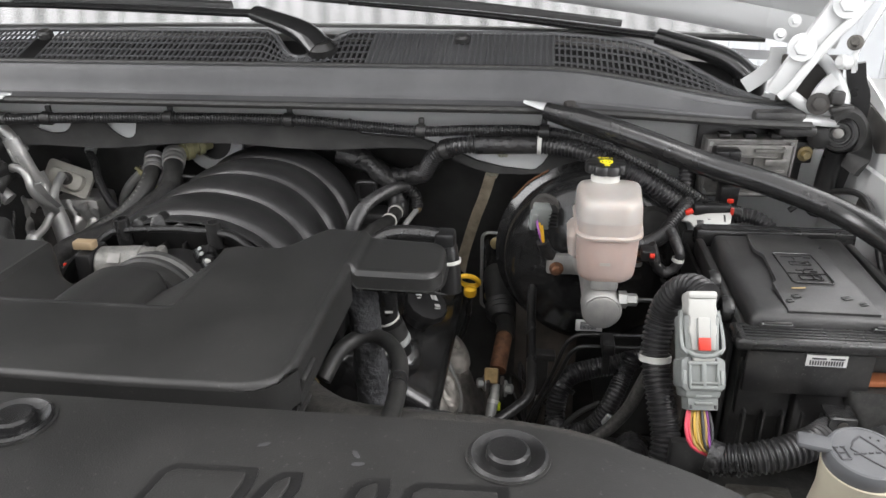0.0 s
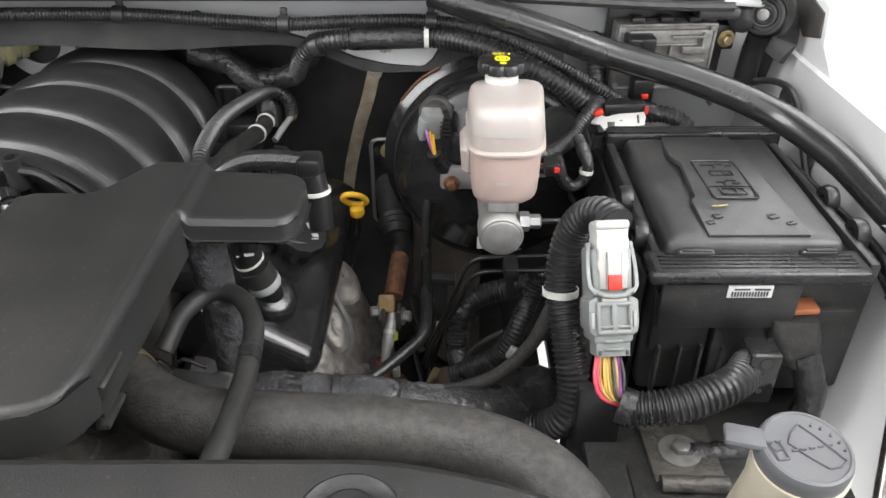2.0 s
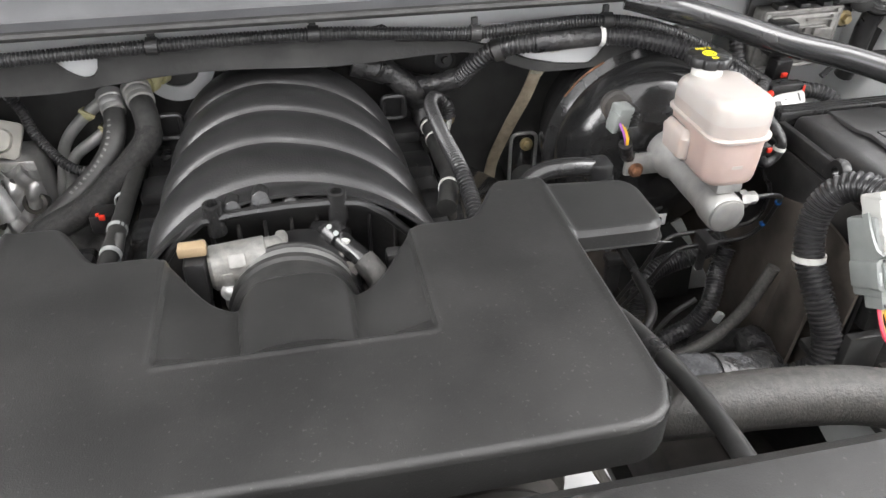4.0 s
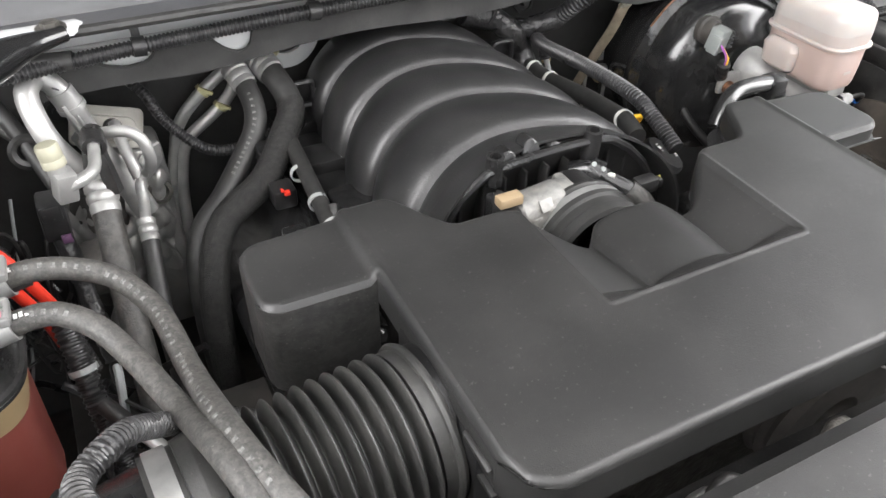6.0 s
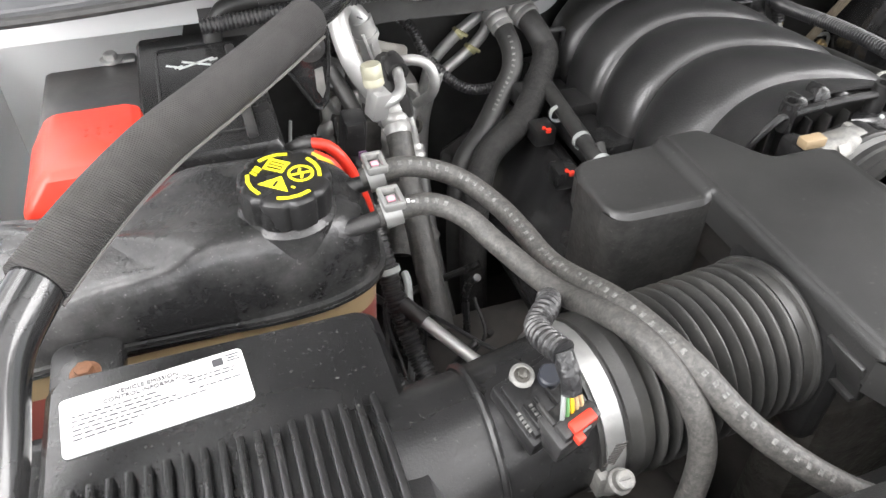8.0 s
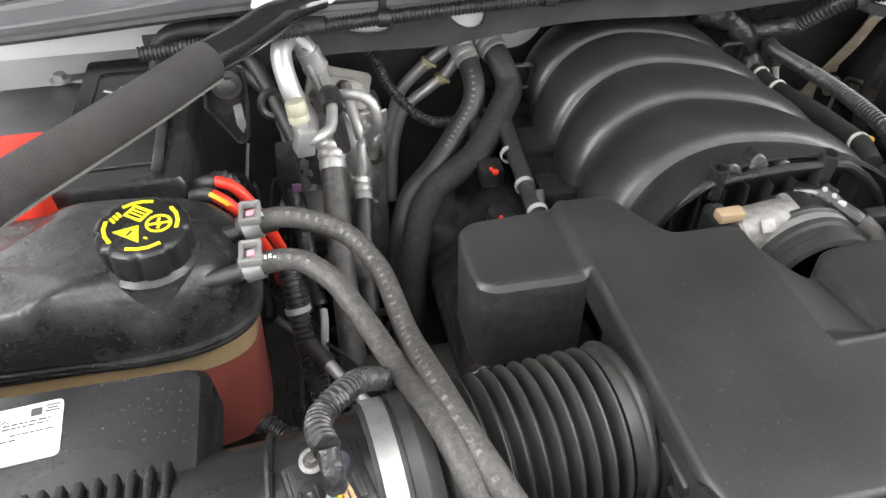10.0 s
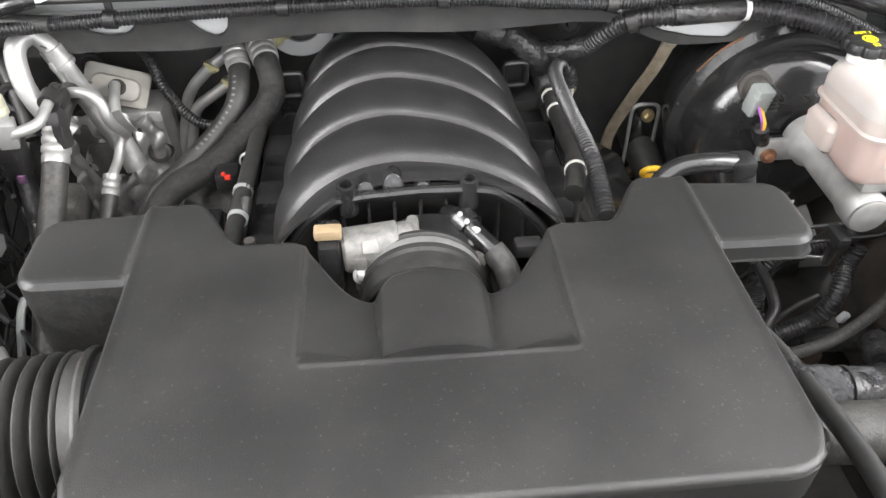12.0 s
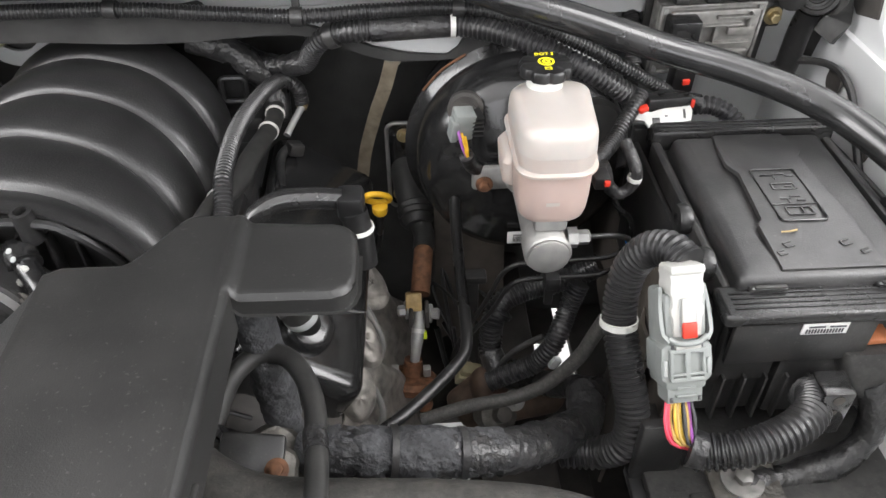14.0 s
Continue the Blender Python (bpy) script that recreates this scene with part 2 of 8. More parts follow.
    return tagged(ob, label, category, group, kind)


def add(a, b, mi=None):
    """Moves the mesh b into a."""
    me = bpy.data.meshes.new("tmp")
    if mi is not None:
        for f in b.faces:
            f.material_index = mi
    b.to_mesh(me)
    b.free()
    a.from_mesh(me)
    bpy.data.meshes.remove(me)
    return a


def moved(bm, m):
    bmesh.ops.transform(bm, matrix=m, verts=bm.verts)
    return bm


def box(c, s, bev=0.002, m=None, seg=2):
    bm = bmesh.new()
    bmesh.ops.create_cube(bm, size=1.0)
    bmesh.ops.scale(bm, vec=s, verts=bm.verts)
    if bev > 0:
        bmesh.ops.bevel(bm, geom=bm.edges[:], offset=min(bev, 0.45 * min(s)), segments=seg, affect="EDGES", profile=0.5)
    if m is not None:
        moved(bm, m)
    bmesh.ops.translate(bm, vec=c, verts=bm.verts)
    return bm


def prism(outline, z0, z1, bev=0.0, seg=2):
    bm = bmesh.new()
    vs = [bm.verts.new((x, y, z0)) for x, y in outline]
    f = bm.faces.new(vs)
    top = bmesh.ops.extrude_face_region(bm, geom=[f])["geom"]
    bmesh.ops.translate(bm, vec=(0, 0, z1 - z0), verts=[v for v in top if isinstance(v, bmesh.types.BMVert)])
    if bev > 0:
        es = [e for e in bm.edges if all(abs(v.co.z - z1) < 1e-6 for v in e.verts)]
        bmesh.ops.bevel(bm, geom=es, offset=bev, segments=seg, affect="EDGES", profile=0.5)
    return bm


def smooth_line(pts, step):
    """Points at even steps on a smooth curve through pts."""
    p = [Vector(q) for q in pts]
    if len(p) == 2:
        p = [p[0], p[0].lerp(p[1], 0.33), p[0].lerp(p[1], 0.67), p[1]]
    p = [p[0] * 2 - p[1]] + p + [p[-1] * 2 - p[-2]]
    fine = []
    for i in range(1, len(p) - 2):
        a, b, c, d = p[i - 1:i + 3]
        for k in range(16):
            t = k / 16
            fine.append(0.5 * ((2 * b) + (c - a) * t + (2 * a - 5 * b + 4 * c - d) * t * t + (3 * b - a - 3 * c + d) * t ** 3))
    fine.append(p[-2])
    cum = [0.0]
    for a, b in zip(fine, fine[1:]):
        cum.append(cum[-1] + (b - a).length)
    n = max(2, int(round(cum[-1] / step)))
    res, j = [], 0
    for k in range(n + 1):
        s = cum[-1] * k / n
        while j < len(cum) - 2 and cum[j + 1] < s:
            j += 1
        res.append(fine[j].lerp(fine[j + 1], (s - cum[j]) / max(1e-9, cum[j + 1] - cum[j])))
    return res


def rings(line, radii, seg=14, caps=True, flat=1.0, up=None, flute=0.0, rough=0.0):
    """A skin round a line, a radius at each point; flute and rough break its roundness."""
    rnd = random.Random(len(line) * 7 + seg)
    bm = bmesh.new()
    t = (line[1] - line[0]).normalized()
    n = (Vector(up) if up else (Vector((0, 0, 1)) if abs(t.z) < 0.9 else Vector((1, 0, 0))))
    n = (n - t * n.dot(t)).normalized()
    prev = None
    first = None
    for i, c in enumerate(line):
        t = (line[min(i + 1, len(line) - 1)] - line[max(i - 1, 0)]).normalized()
        n = (n - t * n.dot(t)).normalized()
        b = t.cross(n)
        ring = [bm.verts.new(c + (n * math.cos(2 * math.pi * k / seg) * flat + b * math.sin(2 * math.pi * k / seg)) * radii[i] * (1 + flute * (k % 2 * 2 - 1) + rough * rnd.uniform(-1, 1))) for k in range(seg)]
        if prev:
            for k in range(seg):
                bm.faces.new((prev[k], prev[(k + 1) % seg], ring[(k + 1) % seg], ring[k]))
        else:
            first = ring
        prev = ring
    if caps:
        bm.faces.new(first[::-1])
        bm.faces.new(prev)
    return bm


def tube(pts, r, seg=14, step=0.008, flat=1.0, up=None):
    line = smooth_line(pts, step)
    rr = [r] * len(line) if not callable(r) else [r(i / (len(line) - 1)) for i in range(len(line))]
    return rings(line, rr, seg, flat=flat, up=up)


def wrapped(pts, r, seg=20, rough=0.035):
    """A taped or cloth-wrapped loom with overlapping turns and wrinkles."""
    line = smooth_line(pts, 0.0045)
    rnd = random.Random(len(line))
    rr, w = [], 1.0
    for i in range(len(line)):
        if i % 4 == 0:
            w = rnd.uniform(0.95, 1.06)
        rr.append(r * w * (1 + 0.05 * math.sin(0.31 * i)))
    return rings(line, rr, seg, rough=rough)


def ribbed(pts, r, pitch=0.006, depth=0.12, seg=14):
    """A corrugated conduit."""
    line = smooth_line(pts, pitch / 4)
    k = (1.0, 1.0, 1 - depth, 1 - depth)
    return rings(line, [r * k[i % 4] for i in range(len(line))], seg)


def lathe(prof, m, seg=32, wob=None):
    """A turned body: (radius, height) pairs along the local z of m; wob(angle) scales the radius."""
    bm = bmesh.new()
    prev = None
    for r, h in prof:
        if r < 1e-6:
            ring = [bm.verts.new((0, 0, h))]
        else:
            ring = [bm.verts.new((r * math.cos(a) * (wob(a) if wob else 1), r * math.sin(a) * (wob(a) if wob else 1), h)) for a in (2 * math.pi * k / seg for k in range(seg))]
        if prev:
            for k in range(seg):
                q = [prev[k % len(prev)], prev[(k + 1) % len(prev)], ring[(k + 1) % len(ring)], ring[k % len(ring)]]
                q = list(dict.fromkeys(q))
                if len(q) > 2:
                    bm.faces.new(q)
        prev = ring
    return moved(bm, m)


def aim(at, direction):
    """A pose whose z points along direction."""
    return Matrix.Translation(at) @ Vector(direction).to_track_quat("Z", "Y").to_matrix().to_4x4()


def bolt(at, direction, r=0.007, h=0.006):
    bm = lathe([(0, 0), (r * 1.7, 0), (r * 1.7, h * 0.25), (r * 1.15, h * 0.3), (0, h * 0.3)], aim(at, direction), 24)
    return add(bm, lathe([(r * 1.05, h * 0.25), (r * 1.05, h * 0.9), (r * 0.85, h), (0, h)], aim(at, direction), 6))


def ring_band(at, direction, r, w, t=0.0012):
    return lathe([(r, -w / 2), (r + t, -w / 2), (r + t, w / 2), (r, w / 2), (r, -w / 2)], aim(at, direction), 28)


def strip(pts, width, thick, up):
    """A flat band along a line."""
    line = smooth_line(pts, 0.008)
    bm = bmesh.new()
    prev = None
    n = Vector(up)
    for i, c in enumerate(line):
        t = (line[min(i + 1, len(line) - 1)] - line[max(i - 1, 0)]).normalized()
        nn = (n - t * n.dot(t)).normalized()
        b = t.cross(nn)
        ring = [bm.verts.new(c + b * sx * width / 2 + nn * sz * thick / 2) for sx, sz in ((-1, -1), (1, -1), (1, 1), (-1, 1))]
        if prev:
            for k in range(4):
                bm.faces.new((prev[k], prev[(k + 1) % 4], ring[(k + 1) % 4], ring[k]))
        else:
            bm.faces.new(ring[::-1])
        prev = ring
    bm.faces.new(prev)
    return bm


def sheet(f, nu, nv, thick=0.0):
    """A surface f(u, v) over the unit square, with a thickness downwards along its normal."""
    bm = bmesh.new()
    g = [[bm.verts.new(f(i / nu, j / nv)) for j in range(nv + 1)] for i in range(nu + 1)]
    for i in range(nu):
        for j in range(nv):
            bm.faces.new((g[i][j], g[i + 1][j], g[i + 1][j + 1], g[i][j + 1]))
    if thick:
        bmesh.ops.recalc_face_normals(bm, faces=bm.faces)
        bmesh.ops.solidify(bm, geom=bm.faces[:], thickness=thick)
    return bm


def lettering(text, size, m, thick=0.0003):
    """Words as a thin mesh; m sets the middle of the words, x along them, z out of the face."""
    cu = bpy.data.curves.new("words", "FONT")
    cu.body, cu.size, cu.extrude, cu.align_x, cu.align_y, cu.resolution_u = text, size, thick, "CENTER", "CENTER", 2
    ob = bpy.data.objects.new("words", cu)
    scene.collection.objects.link(ob)
    me = bpy.data.meshes.new_from_object(ob.evaluated_get(bpy.context.evaluated_depsgraph_get()))
    bm = bmesh.new()
    bm.from_mesh(me)
    bpy.data.objects.remove(ob)
    bpy.data.curves.remove(cu)
    bpy.data.meshes.remove(me)
    return moved(bm, m)


def smoothstep(a, b, x):
    t = max(0.0, min(1.0, (x - a) / (b - a)))
    return t * t * (3 - 2 * t)


def bars(origin, ux, uy, marks, m_h=0.0004):
    """Small raised print: rectangles (x, y, width, height) in the plane of ux, uy."""
    ux, uy = Vector(ux).normalized(), Vector(uy).normalized()
    n = ux.cross(uy)
    bm = bmesh.new()
    for x, y, w, h in marks:
        c = Vector(origin) + ux * x + uy * y
        vs = [bm.verts.new(c + ux * a * w / 2 + uy * b * h / 2 + n * z) for z in (0, m_h) for a, b in ((-1, -1), (1, -1), (1, 1), (-1, 1))]
        for q in ((3, 2, 1, 0), (4, 5, 6, 7), (0, 1, 5, 4), (1, 2, 6, 5), (2, 3, 7, 6), (3, 0, 4, 7)):
            bm.faces.new([vs[k] for k in q])
    return bm


def rbox(x0, x1, y0, y1, r, n=6):
    pts = []
    for cx, cy, a0 in ((x1 - r, y1 - r, 0), (x0 + r, y1 - r, 90), (x0 + r, y0 + r, 180), (x1 - r, y0 + r, 270)):
        pts += [(cx + r * math.cos(radians(a0 + 90 * k / n)), cy + r * math.sin(radians(a0 + 90 * k / n))) for k in range(n + 1)]
    return pts

# ---- the hall ----
solo("floor", box((0, 1, -0.05), (12, 14, 0.1), 0), FLOOR, "pale grey sealed concrete shop floor", "floor", kind="structure")
# Added glow: the whole unseen ceiling shines as soft overhead fill.
GLOW = bpy.data.materials.new("glowing_ceiling")
GLOW.use_nodes = True
glow = GLOW.node_tree.nodes["Principled BSDF"]
glow.inputs["Base Color"].default_value = (0.8, 0.8, 0.8, 1)
glow.inputs["Emission Color"].default_value = (1.0, 0.985, 0.99, 1)
glow.inputs["Emission Strength"].default_value = 2.7
solo("ceiling", box((0, 1, 4.25), (12, 14, 0.1), 0), GLOW, "white hall ceiling made to glow as soft overhead light", "ceiling", kind="structure")
for k in range(39):
    solo("roof_rib", box((-5.7 + 0.3 * k, 1, 4.18), (0.07, 14, 0.03), 0), CEIL, "pale steel rib under the glowing ceiling", "roof rib", "ribs under the roof")
# glowing striped sheet added over the back of the car, for the windscreen's reflection
STRIPEGLOW = bpy.data.materials.new("added_glow_sheet")
STRIPEGLOW.use_nodes = True
stripe_glow = STRIPEGLOW.node_tree.nodes["Principled BSDF"]
stripe_glow.inputs["Base Color"].default_value = (0.8, 0.8, 0.8, 1)
stripe_glow.inputs["Emission Color"].default_value = (1.0, 0.99, 1.0, 1)
stripe_glow.inputs["Emission Strength"].default_value = 11.0
glow_panel = thing("skylight", (0, 4.6, 4.06), "glowing striped sheet added under the roof for the windscreen to reflect", "skylight")
part("sheet", box((0, 3.6, 4.060), (5.0, 4.2, 0.01), 0), STRIPEGLOW, glow_panel)
lines_ = bmesh.new()
for k in range(62):
    add(lines_, box((-2.45 + 0.08 * k, 3.6, 4.045), (0.022 + 0.018 * (k % 3 == 0), 4.2, 0.012), 0))
part("stripe_bars", lines_, CEIL, glow_panel, kind="stuff")
for k in range(4):
    solo("roof_purlin", box((0, -3.5 + 3.2 * k, 4.12), (12, 0.10, 0.09), 0), CEIL, "pale steel purlin across the roof", "roof purlin", "purlins under the roof")


def clad_wall(name, p0, p1, inward):
    """A wall of upright steel panels with raised seams."""
    p0, p1 = Vector(p0), Vector(p1)
    d = (p1 - p0).normalized()
    n = Vector(inward)
    c = (p0 + p1) / 2
    ln = (p1 - p0).length
    bm = box(c - n * 0.1 + Vector((0, 0, 2.1)), (ln if abs(d.x) > 0.5 else 0.2, ln if abs(d.y) > 0.5 else 0.2, 4.2), 0)
    k = 0.0
    while k < ln:
        q = p0 + d * k + Vector((0, 0, 2.1)) + n * 0.012
        add(bm, box(q, (0.05 if abs(d.x) > 0.5 else 0.024, 0.05 if abs(d.y) > 0.5 else 0.024, 4.2), 0.008))
        k += 0.3
    solo(name, bm, WALL, "pale steel clad wall with upright seams", "wall", kind="structure")


clad_wall("wall_north", (-6, 8, 0), (6, 8, 0), (0, -1, 0))
clad_wall("wall_south", (-6, -6, 0), (6, -6, 0), (0, 1, 0))
clad_wall("wall_east", (6, -6, 0), (6, 8, 0), (-1, 0, 0))
clad_wall("wall_west", (-6, -6, 0), (-6, 8, 0), (1, 0, 0))

# ---- the car's body ----
car = thing("car_body", (0, 1.2, 0), "white painted car front with open engine bay", "car")
SECTION = [(0.66, 0.80), (0.76, 0.86), (0.815, 0.90), (0.85, 0.95), (0.868, 1.00), (0.876, 1.06), (0.884, 1.15), (0.886, 1.186), (0.900, 1.189), (0.906, 1.172),
           (0.938, 1.170), (0.944, 1.196), (0.985, 1.205), (1.0, 1.175), (1.01, 1.0), (1.01, 0.5)]


def apron(side):
    def f(u, v):
        s = v * (len(SECTION) - 1)
        i = min(int(s), len(SECTION) - 2)
        a, b = SECTION[i], SECTION[i + 1]
        x, z = a[0] + (b[0] - a[0]) * (s - i), a[1] + (b[1] - a[1]) * (s - i)
        y = -0.05 + 1.45 * u
        bulge = 0.05 * math.exp(-((y - 0.55) / 0.2) ** 2) * (1 - smoothstep(0.88, 1.02, z))
        x += -0.10 * smoothstep(0.35, -0.05, y) - bulge
        return (side * x, y, z)
    return sheet(f, 40, 45, 0.003)


for side in (1, -1):
    part("inner_fender", apron(side), WHITE, car)
# bulkhead: white panel, plenum box over it
part("bulkhead", add(box((0, 1.285, 0.90), (1.72, 0.03, 0.68), 0.003), box((0.74, 1.20, 1.06), (0.30, 0.03, 0.30), 0.004)), WHITE, car)
part("plenum", box((0, 1.205, 1.2265), (1.72, 0.185, 0.053), 0.006), WHITE, car)
part("plenum_lip", box((0, 1.1150, 1.2385), (1.36, 0.005, 0.060), 0.002), WHITE, car)
part("plenum_step", box((-0.295, 1.1085, 1.208), (0.27, 0.009, 0.040), 0.003), WHITE, car)
part("bare_steel", moved(prism([(0.404, 1.006), (0.436, 1.005), (0.484, 1.088), (0.466, 1.092)], 0, 0.003), Matrix(((1, 0, 0, 0), (0, 0, -1, 1.222), (0, 1, 0, 0), (0, 0, 0, 1)))), WHITE, car)
part("heater_flange", lathe([(0.030, 0), (0.050, 0.0), (0.052, 0.004), (0.050, 0.008), (0.030, 0.008), (0.030, 0)], aim((-0.140, 1.226, 1.156), (0.1, -1, 0.1)), 36), WHITE, car)
for c, s in (((-0.45, 0.79, 0.56), (0.9, 1.03, 0.02)), ((0.72, 0.62, 0.56), (0.32, 0.69, 0.02)), ((0.28, 0.55, 0.56), (0.56, 0.55, 0.02)), ((0.235, 1.155, 0.56), (0.47, 0.29, 0.02)), ((0.54, 1.245, 0.564), (0.16, 0.15, 0.02)), ((0.53, 0.960, 0.564), (0.18, 0.25, 0.02)), ((0.745, 1.12, 0.56), (0.21, 0.37, 0.02))):
    part("undertray", box(c, s, 0.002), DARK, car)
for side in (1, -1):
    part("frame_rail", box((side * 0.50, 0.6, 0.66), (0.09, 1.4, 0.13), 0.01), DARK, car)
    part("tyre", lathe([(0.2, -0.12), (0.33, -0.12), (0.37, -0.09), (0.38, 0), (0.37, 0.09), (0.33, 0.12), (0.2, 0.12)], aim((side * 0.84, 0.62, 0.38), (1, 0, 0)), 48), RUBBER, car)
    part("wheel_liner", sheet(lambda u, v: (side * (0.66 + 0.03 * v + 0.30 * v), 0.62 - 0.46 * math.cos(math.pi * u), 0.42 + 0.46 * math.sin(math.pi * u)), 24, 4, 0.003), DARK, car)
part("fan_shroud", box((0, 0.45, 0.80), (1.0, 0.03, 0.46), 0.008), DARK, car)
shr = part("shroud_top", sheet(lambda u, v: (-0.44 + 0.88 * u, 0.405 + 0.075 * v, 1.045 + 0.030 * math.exp(-((u - 0.5) / 0.3) ** 2) - 0.030 * v), 40, 6, 0.004), PLASTIC, car)
part("shroud_label", box((0.118, 0.4215, 1.0735), (0.062, 0.026, 0.0012), 0.0004, pose(0, 0, 0, -20, 0, 12)), PAPER, shr)
part("label_bars", bars((0.118, 0.4215, 1.0745), (0.98, 0.2, 0), (-0.19, 0.92, -0.33), [(-0.022 + 0.011 * (k % 5), 0.006 - 0.006 * (k // 5), 0.008, 0.002) for k in range(15)], 0.0004), INK, shr)
for x_, m_ in ((0.06, OILY), (0.16, PLASTIC), (-0.06, PLASTIC)):
    part("shroud_clip", add(box((x_, 0.432, 1.080), (0.030, 0.022, 0.026), 0.006, pose(0, 0, 0, 20, 10, 0)), tube([(x_ - 0.02, 0.44, 1.07), (x_ + 0.01, 0.455, 1.085), (x_ + 0.04, 0.45, 1.065)], 0.006, 10)), m_, car)
part("front_crossmember", box((0, 0.30, 1.10), (1.5, 0.10, 0.10), 0.01), DARK, car)
part("radiator_stack", box((0, 0.36, 0.85), (1.1, 0.06, 0.5), 0.006), DARK, car)

# cabin closed behind the glass
part("cabin_floor", box((0, 1.95, 0.95), (1.6, 1.2, 0.6), 0.02), DARK, car)

# windscreen
GB = lambda x: 1.27 + 0.10 * (1 - (x / 0.8) ** 2)
wsc = solo("windscreen", sheet(lambda u, v: ((u - 0.5) * 1.55, GB((u - 0.5) * 1.55) + 0.75 * v, 1.335 + 0.46 * v), 24, 8, 0.005), GLASS,
     "dark sloping windscreen glass above the cowl", "windscreen")
part("edge_seal", rings([Vector(((u / 40 - 0.5) * 1.55, GB((u / 40 - 0.5) * 1.55) - 0.006, 1.336)) for u in range(41)], [0.006] * 41, 8), RUBBER, wsc)
part("cabin_wall", box((0, 2.2, 1.5), (1.5, 0.05, 0.6), 0.01), DARK, car)

# ---- the mat on the bulkhead ----
mat_thing = thing("firewall_mat", (0, 1.19, 0.7), "black felt insulation mat on the bulkhead with cut-outs", "insulation mat")


MAT_EDGE = [(-0.62, 1.224), (-0.392, 1.225), (-0.382, 1.216), (-0.370, 1.208), (-0.352, 1.203), (-0.330, 1.205), (-0.319, 1.214), (-0.314, 1.227), (-0.264, 1.229), (-0.255, 1.216), (-0.243, 1.204), (-0.231, 1.197), (-0.220, 1.197),
            (-0.212, 1.206), (-0.208, 1.228), (-0.15, 1.228), (0.03, 1.228), (0.120, 1.232), (0.140, 1.236), (0.150, 1.214), (0.245, 1.209), (0.285, 1.197), (0.332, 1.177), (0.372, 1.168), (0.418, 1.164), (0.432, 1.176), (0.442, 1.195), (0.47, 1.200), (0.62, 1.204)]


def mat_top(x):
    for (a, za), (b, zb) in zip(MAT_EDGE, MAT_EDGE[1:]):
        if x <= b:
            return za + (zb - za) * max(0.0, (x - a) / (b - a))
    return MAT_EDGE[-1][1]


def mat_low(x):
    """The lower edge of the folded part."""
    return 1.180 + 0.010 * smoothstep(-0.31, -0.15, x) - 0.030 * smoothstep(0.24, 0.36, x) - 0.003 * math.sin(21 * x)


part("upper_fold", sheet(lambda u, v: (-0.60 + 1.20 * u, 1.096 - 0.004 * math.sin(9 * u) + 0.006 * smoothstep(0.45, 0.55, v), mat_low(-0.60 + 1.20 * u) + (mat_top(-0.60 + 1.20 * u) - mat_low(-0.60 + 1.20 * u)) * (1 - abs(2 * v - 1))), 220, 16), MATTING, mat_thing)
part("plenum_drop", sheet(lambda u, v: (0.13 + 0.33 * u, 1.1045, mat_low(0.13 + 0.33 * u) + 0.003 + (1.222 - mat_low(0.13 + 0.33 * u)) * v), 40, 3, 0.003), WHITE, car)
part("under_fold", sheet(lambda u, v: (-0.60 + 1.20 * u, 1.100 + 0.15 * v, mat_low(-0.60 + 1.20 * u) + 0.002 - 0.004 * v), 60, 6, 0.004), MATTING, mat_thing)
part("lower_mat", sheet(lambda u, v: (-0.74 + 1.50 * u, 1.238 + 0.010 * math.sin(14 * u) * math.sin(9 * v) + 0.004 * math.sin(47 * u + 5 * v), 0.58 + (0.61 - 0.15 * smoothstep(0.60, 0.66, abs(-0.74 + 1.50 * u))) * v), 80, 30), MATTING, mat_thing)

for gx, gy, gz in ((0.106, 1.232, 1.152), (0.245, 1.232, 1.13), (-0.44, 1.232, 1.10)):
    part("mat_stud", lathe([(0.017, 0), (0.017, 0.004), (0.0125, 0.005), (0.012, 0.003), (0.006, 0.003), (0.005, 0.012), (0, 0.012)], aim((gx, gy, gz), (0, -1, 0.25)), 28), GREYPL if gy > 1.2 and 0 < gx < 0.2 else RUBBER, mat_thing)

# ---- cowl ----
cowl = thing("cowl", (0, 1.10, 1.26), "grey plastic cowl panel with a mesh air grille", "cowl panel")


def drop(x):
    return -0.045 * smoothstep(0.42, 0.78, x) - 0.045 * smoothstep(-0.42, -0.78, x)


PROF = [(1.052, 1.263), (1.046, 1.266), (1.050, 1.270), (1.080, 1.272), (1.084, 1.277), (1.092, 1.306), (1.096, 1.312), (1.104, 1.313), (1.108, 1.309), (1.118, 1.311)]


PROF += [(a - 0.001 if a > 1.1 else a + 0.004, b - 0.004) for a, b in PROF[::-1][:-2]] + [PROF[0]]


def cowl_face(u, v):
    x = -0.79 + 1.58 * u
    s = v * (len(PROF) - 1)
    i = min(int(s), len(PROF) - 2)
    a, b = PROF[i], PROF[i + 1]
    return (x, a[0] + (b[0] - a[0]) * (s - i), a[1] + (b[1] - a[1]) * (s - i) + drop(x) * (0.3 + 0.7 * min(1, (a[1] - 1.262) / 0.04)))


part("front_lip", sheet(cowl_face, 80, 2 * (len(PROF) - 1)), COWL, cowl)


def grille_at(x, v):
    """A place on the sloping grille; v runs from its front edge to the back."""
    return Vector((x, 1.112 + 0.098 * v, 1.312 + 0.036 * v + drop(x) * (1 - 0.3 * v)))


def dip(x):
    """The share of the grille's depth that stands at x, cut away round the wiper pivots."""
